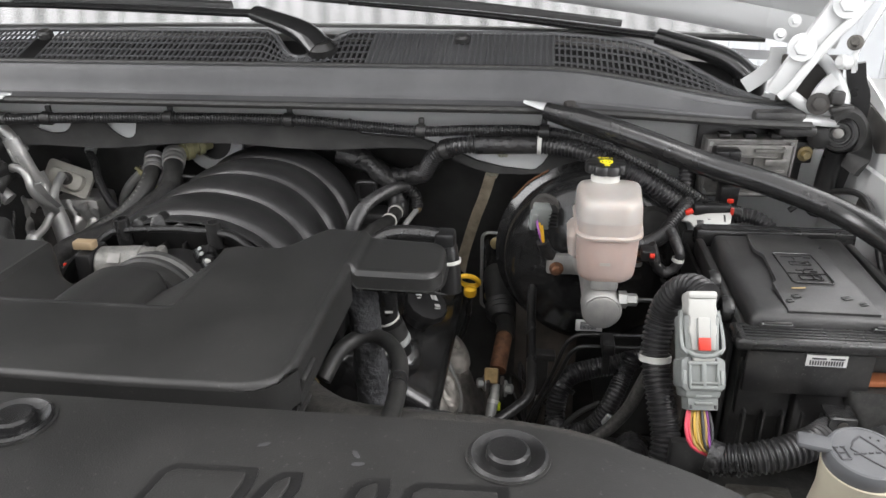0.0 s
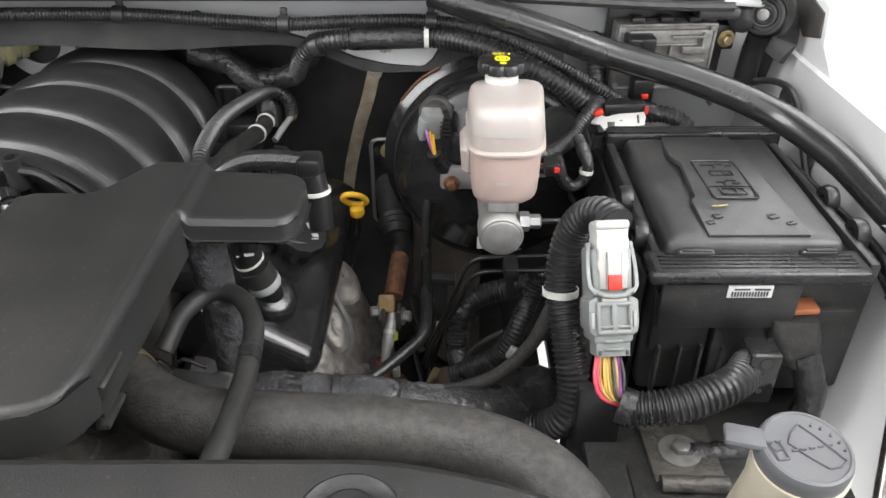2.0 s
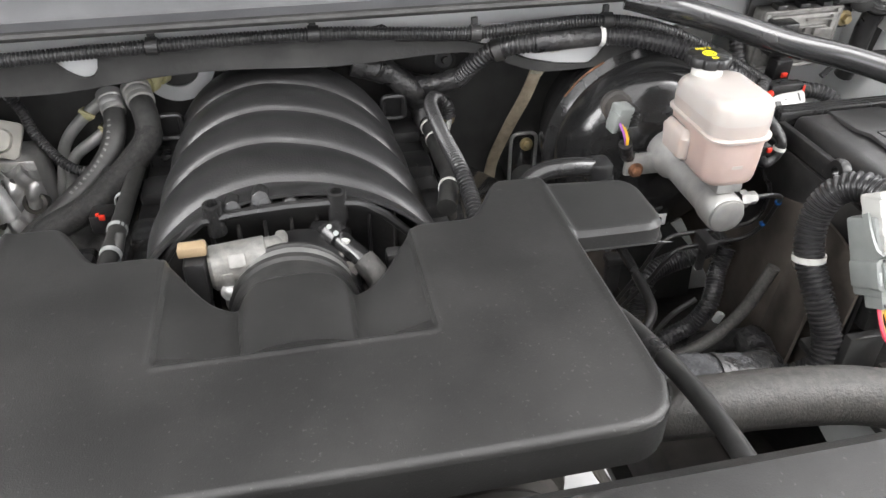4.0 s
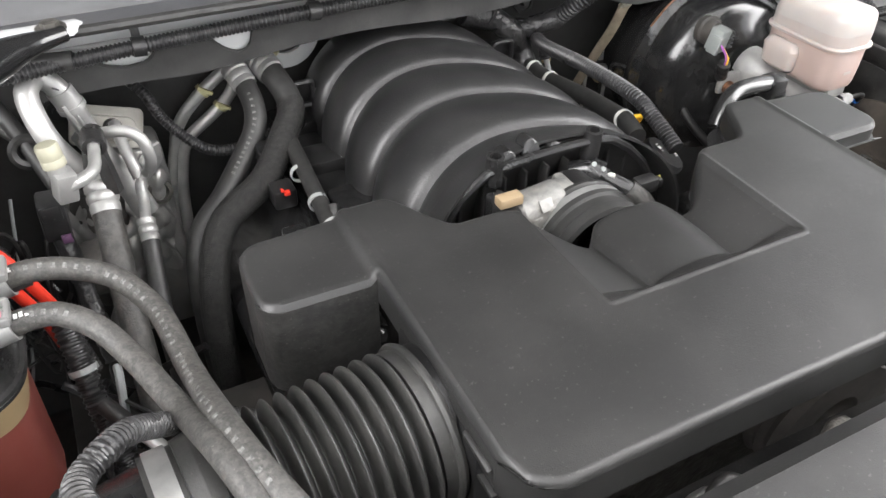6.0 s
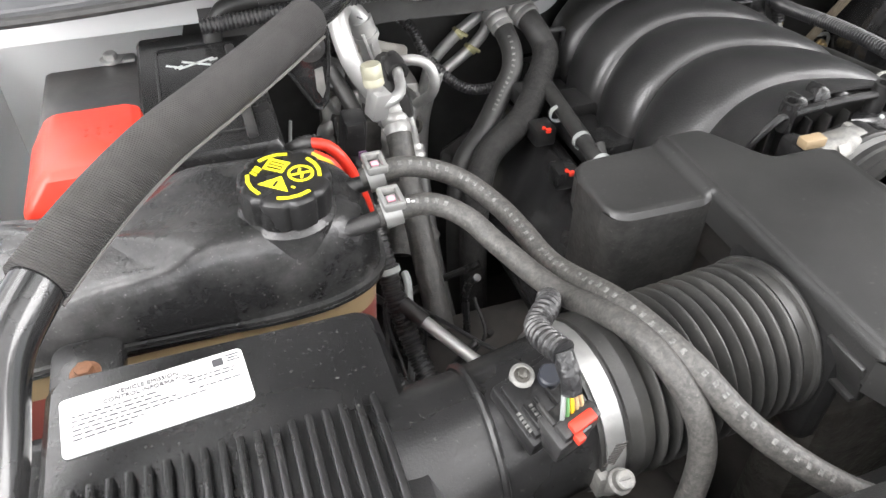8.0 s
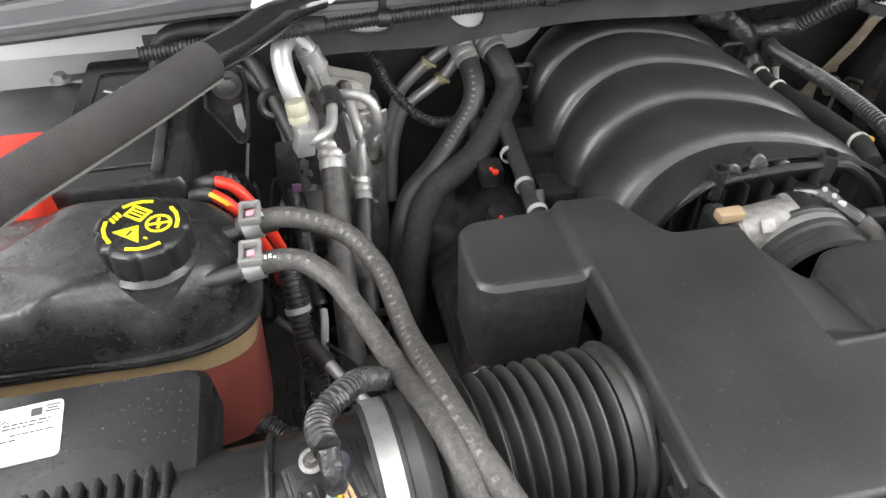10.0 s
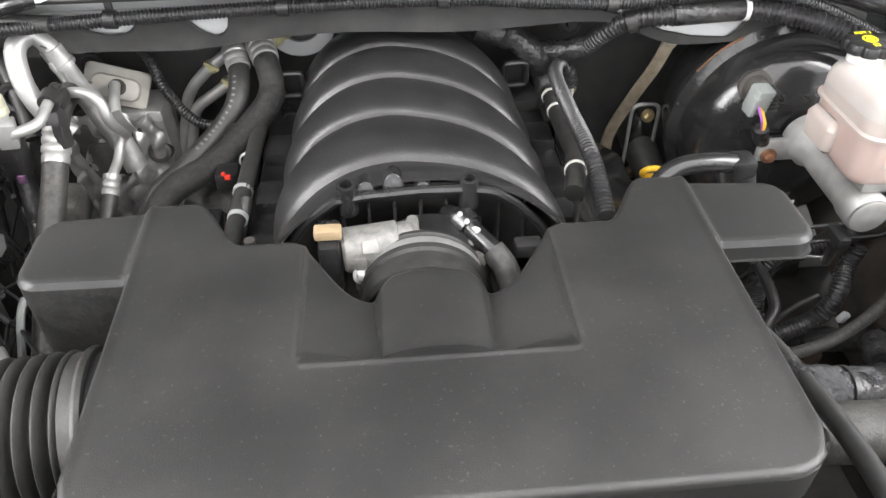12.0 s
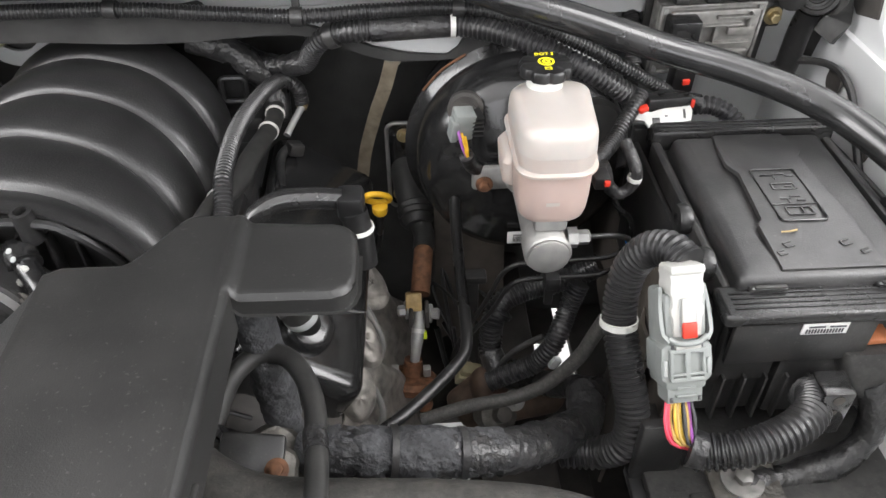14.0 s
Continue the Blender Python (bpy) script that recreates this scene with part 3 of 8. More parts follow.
    d = 1 - 0.78 * (smoothstep(-0.02, 0.05, x) * (1 - smoothstep(0.06, 0.12, x)))
    return d * (1 - 0.95 * smoothstep(0.55, 0.76, x))


spans = [(-0.76, -0.405, "mesh"), (-0.372, 0.16, "mesh"), (0.16, 0.44, "ribs"), (0.44, 0.74, "mesh")]
gb = bmesh.new()
for x0, x1, style in spans:
    if style == "mesh":
        n = int((x1 - x0) / 0.0088)
        for k in range(n + 1):
            x = x0 + (x1 - x0) * k / n
            add(gb, rings([grille_at(x, 0.0), grille_at(x, dip(x))], [0.0016, 0.0016], 6))
        for j in range(6):
            line = [grille_at(x0 + (x1 - x0) * i / 40, j / 5 * dip(x0 + (x1 - x0) * i / 40)) for i in range(41)]
            add(gb, rings(line, [0.0017] * 41, 6))
    else:
        n = int((x1 - x0) / 0.0088)
        for k in range(n + 1):
            x = x0 + (x1 - x0) * k / n
            add(gb, rings([grille_at(x, 0.0), grille_at(x, 1.0)], [0.0022, 0.0022], 4))
part("air_mesh", gb, COWL, cowl, kind="stuff")
part("front_seal", rings([Vector((-0.79 + 1.58 * i / 90, 1.1095, 1.3135 + drop(-0.79 + 1.58 * i / 90))) for i in range(91)], [0.0045] * 91, 8), RUBBER, cowl)
part("lip_seal", rings([Vector((-0.79 + 1.58 * i / 90, 1.051, 1.2655 + 0.3 * drop(-0.79 + 1.58 * i / 90))) for i in range(91)], [0.0058] * 91, 8), RUBBER, cowl)
part("solid_panel", sheet(lambda u, v: grille_at(0.16 + 0.28 * u, v) + Vector((0, 0, -0.001)), 10, 4, 0.002), COWL, cowl)
# Near-black sheet close under the mesh paints the deep shade in its openings.
part("grille_shade", sheet(lambda u, v: grille_at(-0.78 + 1.52 * u, v) + Vector((0, 0.006, -0.016)), 30, 4), mat("grille_shade_black", (0.008, 0.008, 0.008), 0.8), cowl)
edge = [grille_at(-0.78 + 1.53 * i / 90, dip(-0.78 + 1.53 * i / 90)) for i in range(91)]
part("grille_rim", rings(edge, [0.004] * 91, 8), COWL, cowl)
part("rear_shelf", sheet(lambda u, v: (-0.79 + 1.58 * u, 1.212 + (GB(-0.79 + 1.58 * u) - 1.205) * v, 1.344 - 0.010 * v + drop(-0.79 + 1.58 * u) * (0.7 - 0.3 * v)), 60, 8), COWL, cowl)
for x in (-0.388, 0.300):
    part("push_clip", lathe([(0.012, 0), (0.012, 0.008), (0.009, 0.011), (0.004, 0.010), (0, 0.007)], aim(grille_at(x, 0.75), (0, -0.3, 1)), 20), PLASTIC, cowl)


def wiper(pivot, knee, tip, label):
    w = thing("wiper_arm", pivot, label, "wiper")
    a, b, c = Vector(pivot), Vector(knee), Vector(tip)
    part("arm_head", tube([a, a.lerp(b, 0.3) + Vector((0, 0, 0.012)), b], lambda t: 0.026 - 0.007 * t, 18, 0.01, 0.65), GLOSS, w)
    part("arm_bar", tube([b, b.lerp(c, 0.5) + Vector((0, 0, 0.004)), c], lambda t: 0.017 - 0.007 * t, 12, 0.02, 0.4), GLOSS, w)
    part("pivot_cap", lathe([(0.024, -0.02), (0.024, 0.006), (0.016, 0.014), (0, 0.016)], aim(a, (0, -0.3, 1)), 24), SATIN, w)
    part("blade", tube([b.lerp(c, 0.1) + Vector((0, 0.05, 0.0)), b.lerp(c, 0.6) + Vector((0, 0.055, 0.004)), c + Vector((-0.1, 0.06, 0.01))], 0.008, 8, 0.02, 1.6), RUBBER, w)
    return w


wiper((0.085, 1.150, 1.330), (-0.035, 1.215, 1.375), (-0.66, 1.235, 1.385), "satin black wiper arm resting at the windscreen base")
wiper((0.735, 1.175, 1.292), (0.60, 1.225, 1.345), (0.10, 1.290, 1.385), "satin black wiper arm resting at the windscreen base")

# ---- hood, standing open ----
hood = thing("hood", (0, 1.25, 1.38), "white hood standing open with a dark lining", "hood")
HA = radians(60)


def hood_at(x, s, n=0.0):
    """A place on the hood: s runs from the hinge edge to the nose, n is the depth under its skin."""
    y0 = 1.20 + 0.16 * (1 - (x / 0.8) ** 2)
    return Vector((x, y0 - s * math.cos(HA) - n * math.sin(HA), 1.345 + s * math.sin(HA) - n * math.cos(HA) * 1.0 + 0.07 * (1 - (x / 0.8) ** 2)))


part("skin", sheet(lambda u, v: hood_at((u - 0.5) * 1.7, v * 1.25), 24, 24, 0.002), WHITE, hood)
part("inner_frame", sheet(lambda u, v: hood_at((u - 0.5) * 1.66, 0.0 + v * 0.05, 0.010 + 0.010 * math.sin(math.pi * v)), 24, 8, 0.002), WHITE, hood)
for side in (1, -1):
    part("side_frame", sheet(lambda u, v: hood_at(side * (0.62 + 0.21 * u), 0.1 + v * 1.1, 0.02 + 0.02 * math.sin(math.pi * u)), 8, 16, 0.002), WHITE, hood)
part("lining", sheet(lambda u, v: hood_at((u - 0.5) * 1.50, 0.026 + 0.12 * abs(2 * u - 1) ** 6 + v * 1.00, 0.030 + 0.01 * math.sin(math.pi * u) * math.sin(math.pi * v)), 16, 16, 0.003), MATTING, hood)
for x in (-0.42, -0.14, 0.14, 0.42):
    part("panel_pocket", sheet(lambda u, v: hood_at(x + (u - 0.5) * 0.2, 0.3 + v * 0.7, 0.045 + 0.006 * math.sin(math.pi * u)), 6, 6, 0.003), DARK, hood)

# hinge on the driver's side
hinge = thing("hinge", (0.82, 1.16, 1.20), "white pressed steel hood hinge with bolts", "hinge")
part("hinge_arm", strip([(0.836, 1.090, 1.445), (0.812, 1.086, 1.402), (0.786, 1.083, 1.358), (0.764, 1.084, 1.318), (0.750, 1.088, 1.286)], 0.038, 0.006, (0.25, -1, 0.15)), WHITE, hinge)
part("arm_bead", tube([(0.856, 1.082, 1.435), (0.830, 1.079, 1.394), (0.806, 1.077, 1.366), (0.784, 1.076, 1.334), (0.763, 1.078, 1.298), (0.752, 1.082, 1.284)], 0.0065, 12), WHITE, hinge)
part("arm_return", strip([(0.872, 1.078, 1.43), (0.852, 1.076, 1.385), (0.838, 1.075, 1.345), (0.840, 1.074, 1.322)], 0.022, 0.005, (1, -0.5, 0)), WHITE, hinge)
FRAME = [(0.756, 1.292), (0.776, 1.280), (0.797, 1.267), (0.820, 1.264), (0.840, 1.266), (0.838, 1.285), (0.829, 1.304), (0.816, 1.322), (0.800, 1.337), (0.787, 1.337), (0.776, 1.322), (0.766, 1.306)]
part("base_frame", rings(smooth_line([(x, 1.092, z) for x, z in FRAME + FRAME[:1]], 0.004), [0.0085] * len(smooth_line([(x, 1.092, z) for x, z in FRAME + FRAME[:1]], 0.004)), 12), WHITE, hinge)
part("base_gusset", strip([(0.802, 1.086, 1.272), (0.806, 1.086, 1.290), (0.816, 1.086, 1.305), (0.826, 1.086, 1.312)], 0.020, 0.004, (0.2, -1, 0.2)), WHITE, hinge)
# Dark plate stands in for the shade inside the open frame.
part("base_hole_shade", box((0.798, 1.112, 1.300), (0.085, 0.006, 0.075), 0.003), DARK, hinge)
part("base_flange", box((0.815, 1.105, 1.255), (0.11, 0.07, 0.010), 0.004, pose(0, 0, 0, 8, 4, 0)), WHITE, hinge)
part("left_leg", strip([(0.752, 1.122, 1.345), (0.750, 1.124, 1.322), (0.735, 1.128, 1.304), (0.716, 1.132, 1.288)], 0.022, 0.005, (0.1, -1, 0.3)), WHITE, hinge)
for p, r in (((0.768, 1.078, 1.352), 0.011), ((0.816, 1.080, 1.408), 0.011), ((0.803, 1.078, 1.276), 0.009), ((0.742, 1.095, 1.366), 0.005), ((0.758, 1.095, 1.384), 0.005)):
    part("hinge_bolt", bolt(p, (-0.1, -0.95, 0.25), r, 0.010), DARK if r == 0.009 else WHITE, hinge)
part("stop_block", add(box((0.826, 1.076, 1.286), (0.018, 0.014, 0.018), 0.003), box((0.832, 1.070, 1.272), (0.030, 0.012, 0.008), 0.002, pose(0, 0, 0, 0, -10, 0))), PLASTIC, hinge)
part("hinge_pin", lathe([(0.008, -0.01), (0.010, 0.0), (0.010, 0.010), (0.006, 0.014), (0, 0.014)], aim((0.826, 1.072, 1.334), (-0.8, -0.5, 0.2)), 20), WHITE, hinge)
part("rusty_screw", bolt((0.832, 1.070, 1.360), (-0.4, -0.8, 0.3), 0.006, 0.012), OILY, hinge)
# Dark block added where only a shaded gap lies beside the cowl.
gap_block = solo("cowl_gap_shade", add(box((0.755, 1.135, 1.2545), (0.07, 0.13, 0.022), 0.006), box((0.775, 1.075, 1.243), (0.05, 0.05, 0.014), 0.004)), PLASTIC, "dark block standing in for the shaded gap beside the cowl", "end cap")

# ---- radiator shroud cover at the nose ----
shroud = thing("radiator_cover", (0, 0.3, 1.15), "dark grey plastic radiator cover with round clips", "radiator cover")


def shroud_back(x):
    ax = abs(x)
    return 0.404 - 0.012 * smoothstep(0.40, 0.50, ax) - 0.10 * smoothstep(0.46, 0.72, ax)


def shroud_top(u, v):
    x = -0.78 + 1.56 * u
    yb = shroud_back(x)
    y = yb - (yb - 0.02) * v
    d = yb - y
    z = 1.222 - 0.012 * (1 - smoothstep(0, 0.014, d)) - 0.035 * smoothstep(0.12, 0.36, d) - 0.03 * smoothstep(0.4, 0.7, abs(x))
    return (x, y, z)


part("top_panel", sheet(shroud_top, 100, 60, 0.003), COVER, shroud)
part("rear_skirt", sheet(lambda u, v: (-0.78 + 1.56 * u, shroud_back(-0.78 + 1.56 * u) - 0.001, 1.210 - 0.03 * smoothstep(0.4, 0.7, abs(-0.78 + 1.56 * u)) - 0.05 * v), 60, 3, 0.003), COVER, shroud)
for x in (0.088, 0.403, -0.26):
    z = 1.222
    part("push_clip", lathe([(0.023, -0.004), (0.024, 0.002), (0.022, 0.0035), (0.017, 0.0005), (0.0135, 0.0005), (0.013, 0.005), (0.011, 0.0065), (0.004, 0.0055), (0, 0.0055)],
         aim((x, 0.360, z), (0, 0, 1)), 40), SATIN, shroud)
    part("clip_ring", lathe([(0.0235, 0), (0.0255, 0.0), (0.0255, 0.0016), (0.0235, 0.0016), (0.0235, 0)], aim((x, 0.360, z), (0, 0, 1)), 40), COVER, shroud)
# plain pressed shapes on the panel: raised faces, recess shade as flat dark pieces
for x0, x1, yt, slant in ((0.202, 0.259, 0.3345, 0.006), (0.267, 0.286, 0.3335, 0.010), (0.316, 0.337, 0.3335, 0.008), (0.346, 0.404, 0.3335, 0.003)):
    shade_outline = [(x0 - slant, 0.287), (x0, yt - 0.008), (x0 + 0.007, yt - 0.001), (x1, yt), (x1 + 0.0015, yt - 0.012), (x1 - 0.6 * slant, 0.287)]
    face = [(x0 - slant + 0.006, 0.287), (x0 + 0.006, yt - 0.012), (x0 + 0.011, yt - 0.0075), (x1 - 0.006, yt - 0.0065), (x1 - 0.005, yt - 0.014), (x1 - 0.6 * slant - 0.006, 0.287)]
    part("recess_shade", prism(shade_outline, 1.2210, 1.2226), SATIN, shroud)
    part("pressed_face", prism(face, 1.2222, 1.2246, 0.0007), COVER, shroud)
# scuffs worn into the panel
for x, y, a in ((0.2545, 0.3555, 30), (0.3125, 0.3525, -50), (0.3155, 0.3440, 10)):
    part("scuff", moved(prism([(0.004 * math.cos(0.7 * j), 0.0014 * math.sin(0.7 * j) * (1 + 0.3 * (j % 2))) for j in range(9)], 0, 0.0003), pose(x, y, 1.2221, 0, 0, a)), COWL, shroud)

# ---- engine block, under all ----
engine = thing("engine_block", (0, 0.85, 0.60), "dark dirty engine block with cast heads", "engine")
part("block", box((0, 0.85, 0.82), (0.30, 0.56, 0.44), 0.02), DARK, engine)
part("front_housing", add(box((0, 0.56, 0.86), (0.34, 0.06, 0.36), 0.02), box((0.13, 0.60, 0.98), (0.16, 0.12, 0.10), 0.015)), OILY, engine)
for side in (1, -1):
    part("cylinder_head", box((side * 0.20, 0.92, 0.88), (0.13, 0.42, 0.14), 0.015, pose(0, 0, 0, 0, side * 30, 0)), DARK, engine)
    vc = box((0, 0, 0), (0.150, 0.38, 0.085), 0.022, None, 4)
    moved(vc, pose(side * 0.236, 0.945, 0.966, 2, side * 33, 0))
    part("valve_cover", vc, GLOSS, engine)
oil = part("oil_cap", lathe([(0.020, -0.035), (0.021, -0.006), (0.027, -0.004), (0.031, 0.0), (0.031, 0.007), (0.029, 0.011), (0.024, 0.0115), (0, 0.0115)], aim((0.274, 0.902, 1.024), (0.45, -0.25, 0.86)), 40, lambda a: 1 + 0.025 * math.cos(12 * a)), SATIN, engine)
part("cap_print", bars((0.2800, 0.8987, 1.0354), (0.80, 0.50, -0.30), (-0.42, 0.80, 0.42), [(-0.011, 0.010, 0.009, 0.0045), (-0.009, 0.016, 0.007, 0.002), (0.009, 0.007, 0.003, 0.008), (0.014, 0.006, 0.005, 0.009), (0.012, -0.008, 0.008, 0.005), (0.010, -0.013, 0.009, 0.0018), (-0.013, 0.004, 0.005, 0.002)], 0.0008), WHITEINK, oil)
neck = part("oil_neck", tube([(0.232, 0.778, 1.132), (0.243, 0.783, 1.112), (0.244, 0.790, 1.069), (0.254, 0.797, 1.034), (0.258, 0.803, 1.009)], 0.0150, 24), SATIN, engine)
NA, NB, NC = Vector((0.243, 0.783, 1.112)), Vector((0.244, 0.790, 1.069)), Vector((0.254, 0.797, 1.034))
part("neck_collar", ring_band(NB.lerp(NC, 0.62), NC - NB, 0.0152, 0.024, 0.002), RUBBER, neck)
part("neck_band", ring_band(NB.lerp(NC, 0.05), NC - NB, 0.0151, 0.0030, 0.0006), WHITEPL, neck)
part("neck_ring", lathe([(0.014, -0.005), (0.0172, -0.005), (0.0178, -0.003), (0.0178, 0.003), (0.0172, 0.005), (0.014, 0.005)], aim(NC, NC - NB), 32), GREYPL, neck)
part("neck_print", bars(NB.lerp(NA, 0.28) + Vector((0.32, -0.80, 0.51)) * 0.0156, (0.9, 0.35, -0.1), (-0.25, 0.4, 0.88), [(-0.003, 0.0, 0.003, 0.012), (0.001, -0.005, 0.008, 0.003)], 0.0008), WHITEINK, neck)
part("neck_note", bars(NB.lerp(NA, 0.22) + Vector((-0.10, -0.86, 0.48)) * 0.0155, (0.8, 0.2, 0.3), (-0.25, 0.5, 0.85), [(-0.004, 0.004, 0.004, 0.0025), (-0.003, -0.002, 0.005, 0.002), (0.003, -0.004, 0.002, 0.003)]), WHITEINK, neck)
part("cover_boss", lathe([(0.030, -0.03), (0.028, 0.0), (0.024, 0.008), (0.018, 0.011), (0, 0.011)], aim((0.258, 0.803, 1.009), (0.35, -0.4, 0.85)), 36), GLOSS, engine)


def petal(c, along, half, wide, seed):
    """A crumpled foil flap: domed, with a rolled rim and dents."""
    c, a = Vector(c), Vector(along).normalized()
    n = Vector((0.35, -0.72, 0.60))
    n = (n - a * n.dot(a)).normalized()
    b = n.cross(a)

    def f(u, v):
        r, w = 1.02 * u, 2 * math.pi * v
        d = 0.45 * (1 - r * r) - 0.10 * smoothstep(0.86, 1.0, r) + 0.05 * math.sin(3 * w + seed) * r * r + 0.05 * math.sin(9 * r + 5 * math.cos(w + seed))
        return c + a * half * r * math.cos(w) + b * wide * r * math.sin(w) * (1 + 0.18 * math.cos(w + seed)) + n * wide * d
    return sheet(f, 14, 40, 0.0012)


def shield_at(u, v):
    """The exhaust shield under the leads, waved and dented."""
    y = 0.70 + 0.38 * u
    hump = math.sin(3 * math.pi * u) ** 2
    return (0.285 + 0.085 * (1 - v) + 0.012 * hump * math.sin(math.pi * v) + 0.004 * math.sin(31 * u + 9 * v), y + 0.006 * math.sin(13 * v + 5 * u), 0.72 + (0.15 + 0.04 * hump) * v)


part("heat_shield", sheet(shield_at, 90, 24, 0.002), FOIL, engine, "crumpled aluminium heat shield over the exhaust")
for k, (c, along, half, wide) in enumerate((((0.312, 0.960, 0.918), (0.02, -0.045, -0.03), 0.034, 0.020), ((0.306, 0.869, 0.917), (0.025, -0.04, -0.035), 0.036, 0.022), ((0.302, 0.776, 0.928), (0.012, -0.02, -0.05), 0.034, 0.022))):
    part("shield_flap", petal(c, along, half, wide, 1.7 * k), FOIL, engine)
part("shield_bolt", bolt((0.274, 0.800, 0.936), (0.2, -0.7, 0.6), 0.008, 0.012), RUST, engine)
part("bolt_washer", lathe([(0.013, 0), (0.013, 0.003), (0.009, 0.004), (0, 0.004)], aim((0.276, 0.803, 0.930), (0.2, -0.7, 0.6)), 20), ZINC, engine)
for boot, lead in ((((0.288, 0.948, 0.948), (0.295, 0.938, 0.936), (0.300, 0.931, 0.928)), ((0.300, 0.931, 0.928), (0.312, 0.912, 0.912), (0.322, 0.902, 0.893), (0.3255, 0.896, 0.873), (0.321, 0.889, 0.858), (0.312, 0.88, 0.848))),
                   (((0.282, 0.875, 0.905), (0.288, 0.867, 0.894), (0.294, 0.860, 0.885)), ((0.294, 0.860, 0.885), (0.306, 0.849, 0.868), (0.317, 0.839, 0.852), (0.3245, 0.824, 0.840), (0.323, 0.815, 0.828), (0.312, 0.805, 0.82)))):
    part("plug_boot", tube(list(boot), 0.0085, 16), RUBBER, engine)
    part("plug_lead", tube(list(lead), 0.0046, 14), mat("grey_lead_jacket", (0.17, 0.168, 0.16), 0.5, var=0.15, scale=80), engine)
part("pulley", lathe([(0.03, -0.02), (0.065, -0.02), (0.07, -0.012), (0.066, -0.006), (0.07, 0), (0.066, 0.006), (0.07, 0.012), (0.065, 0.02), (0.03, 0.02), (0.03, -0.02)], aim((0.12, 0.50, 1.03), (0, -1, 0)), 36), DARK, engine)

# ---- intake manifold ----
manifold = thing("intake_manifold", (0, 0.95, 1.02), "satin black plastic intake manifold with arched runners", "intake manifold")


def arch(u, v):
    """u along the engine, v from one flank over the top to the other."""
    a = math.pi * (-0.06 + 1.12 * v)
    ca, sa = math.cos(a), math.sin(a)
    y = 0.782 + 0.425 * u
    wave = (y - 0.775) / 0.0935
    y += 0.0252 * math.copysign(abs(ca) ** 0.7, ca) * smoothstep(0.0, 0.22, u)
    q = (wave + 0.38) % 1.0
    ridge = math.sin(math.pi * q ** 0.72) ** 0.6
    front = smoothstep(0.0, 0.09, u)
    ridge = ridge * front + (0.80 + 0.2 * ridge) * (1 - front)
    end = 1 - 0.12 * smoothstep(0.93, 1.0, u)
    k = (0.885 + 0.115 * ridge) * end
    zc = 1.064 - 0.020 * u
    w = 0.160 - 0.014 * u
    lean = 0.034 * ca * ca
    return (-w * k * math.copysign(abs(ca) ** 0.9, ca), y - lean, zc + 0.126 * k * math.copysign(abs(sa) ** 0.85, sa))


part("runner_shell", sheet(arch, 230, 64, 0.003), MANIFOLD, manifold)


RIM = [(-0.146, 0.768, 1.085), (-0.130, 0.769, 1.125), (-0.108, 0.770, 1.155), (-0.080, 0.772, 1.176), (-0.050, 0.773, 1.180), (0.0, 0.774, 1.182), (0.040, 0.774, 1.181), (0.068, 0.773, 1.177),
       (0.090, 0.771, 1.162), (0.112, 0.770, 1.140), (0.130, 0.769, 1.11), (0.140, 0.768, 1.080)]


def front_rim(u):
    s = u * (len(RIM) - 1)
    i = min(int(s), len(RIM) - 2)
    return Vector(RIM[i]).lerp(Vector(RIM[i + 1]), s - i)


part("front_flange", rings([front_rim(i / 40) for i in range(41)], [0.0045] * 41, 8), SATIN, manifold)
part("plenum_face", sheet(lambda u, v: front_rim(u).lerp(Vector((0, 0.80, 1.06)), v) + Vector((0, 0.012 + 0.02 * v, 0)), 40, 6, 0.002), PLASTIC, manifold)
for x in (-0.068, 0.045):
    part("mount_boss", lathe([(0.006, -0.02), (0.0095, -0.018), (0.0088, 0.014), (0.0055, 0.0145), (0.0055, 0.006), (0, 0.006)], aim((x, 0.776, 1.178), (0, -0.08, 1)), 24), SATIN, manifold)
for x, w, hh in ((-0.051, 0.018, 0.013), (-0.025, 0.021, 0.019), (0.002, 0.016, 0.010)):
    dome = prism([(w / 2 * math.cos(math.pi * j / 12), hh * math.sin(math.pi * j / 12) ** 0.8) for j in range(13)], 0, 0.016, 0.002)
    part("web", moved(dome, Matrix(((1, 0, 0, x), (0, 0.35, -1, 0.792), (0, 1, 0.1, 1.1755), (0, 0, 0, 1)))), SATIN, manifold)
for k in range(9):
    part("face_rib", box((-0.10 + 0.025 * k, 0.790, 1.12), (0.003, 0.016, 0.075), 0.001), PLASTIC, manifold)
for side in (1, -1):
    part("side_rail", box((side * 0.163, 0.99, 1.045), (0.05, 0.42, 0.03), 0.008), SATIN, manifold)
    part("stud", lathe([(0.006, 0), (0.006, 0.006), (0.0035, 0.008), (0.0035, 0.04), (0.0055, 0.042), (0.0055, 0.05), (0, 0.05)], aim((side * 0.172, 0.825 + 0.02 * side, 1.06), (0, 0, 1)), 16), DARK, manifold)
    for k in range(4):
        part("runner_foot", box((side * 0.158, 0.835 + 0.10 * k, 1.062), (0.055, 0.05, 0.03), 0.01), SATIN, manifold)
    part("lift_lug", add(rings([Vector((side * 0.150 + a, 1.128, 1.108 + b)) for a, b in rbox(-0.015, 0.015, -0.016, 0.016, 0.006) + [(0.015, 0.010)]], [0.0038] * 29, 8), box((side * 0.150, 1.136, 1.108), (0.028, 0.006, 0.030), 0.003)), SATIN, manifold)

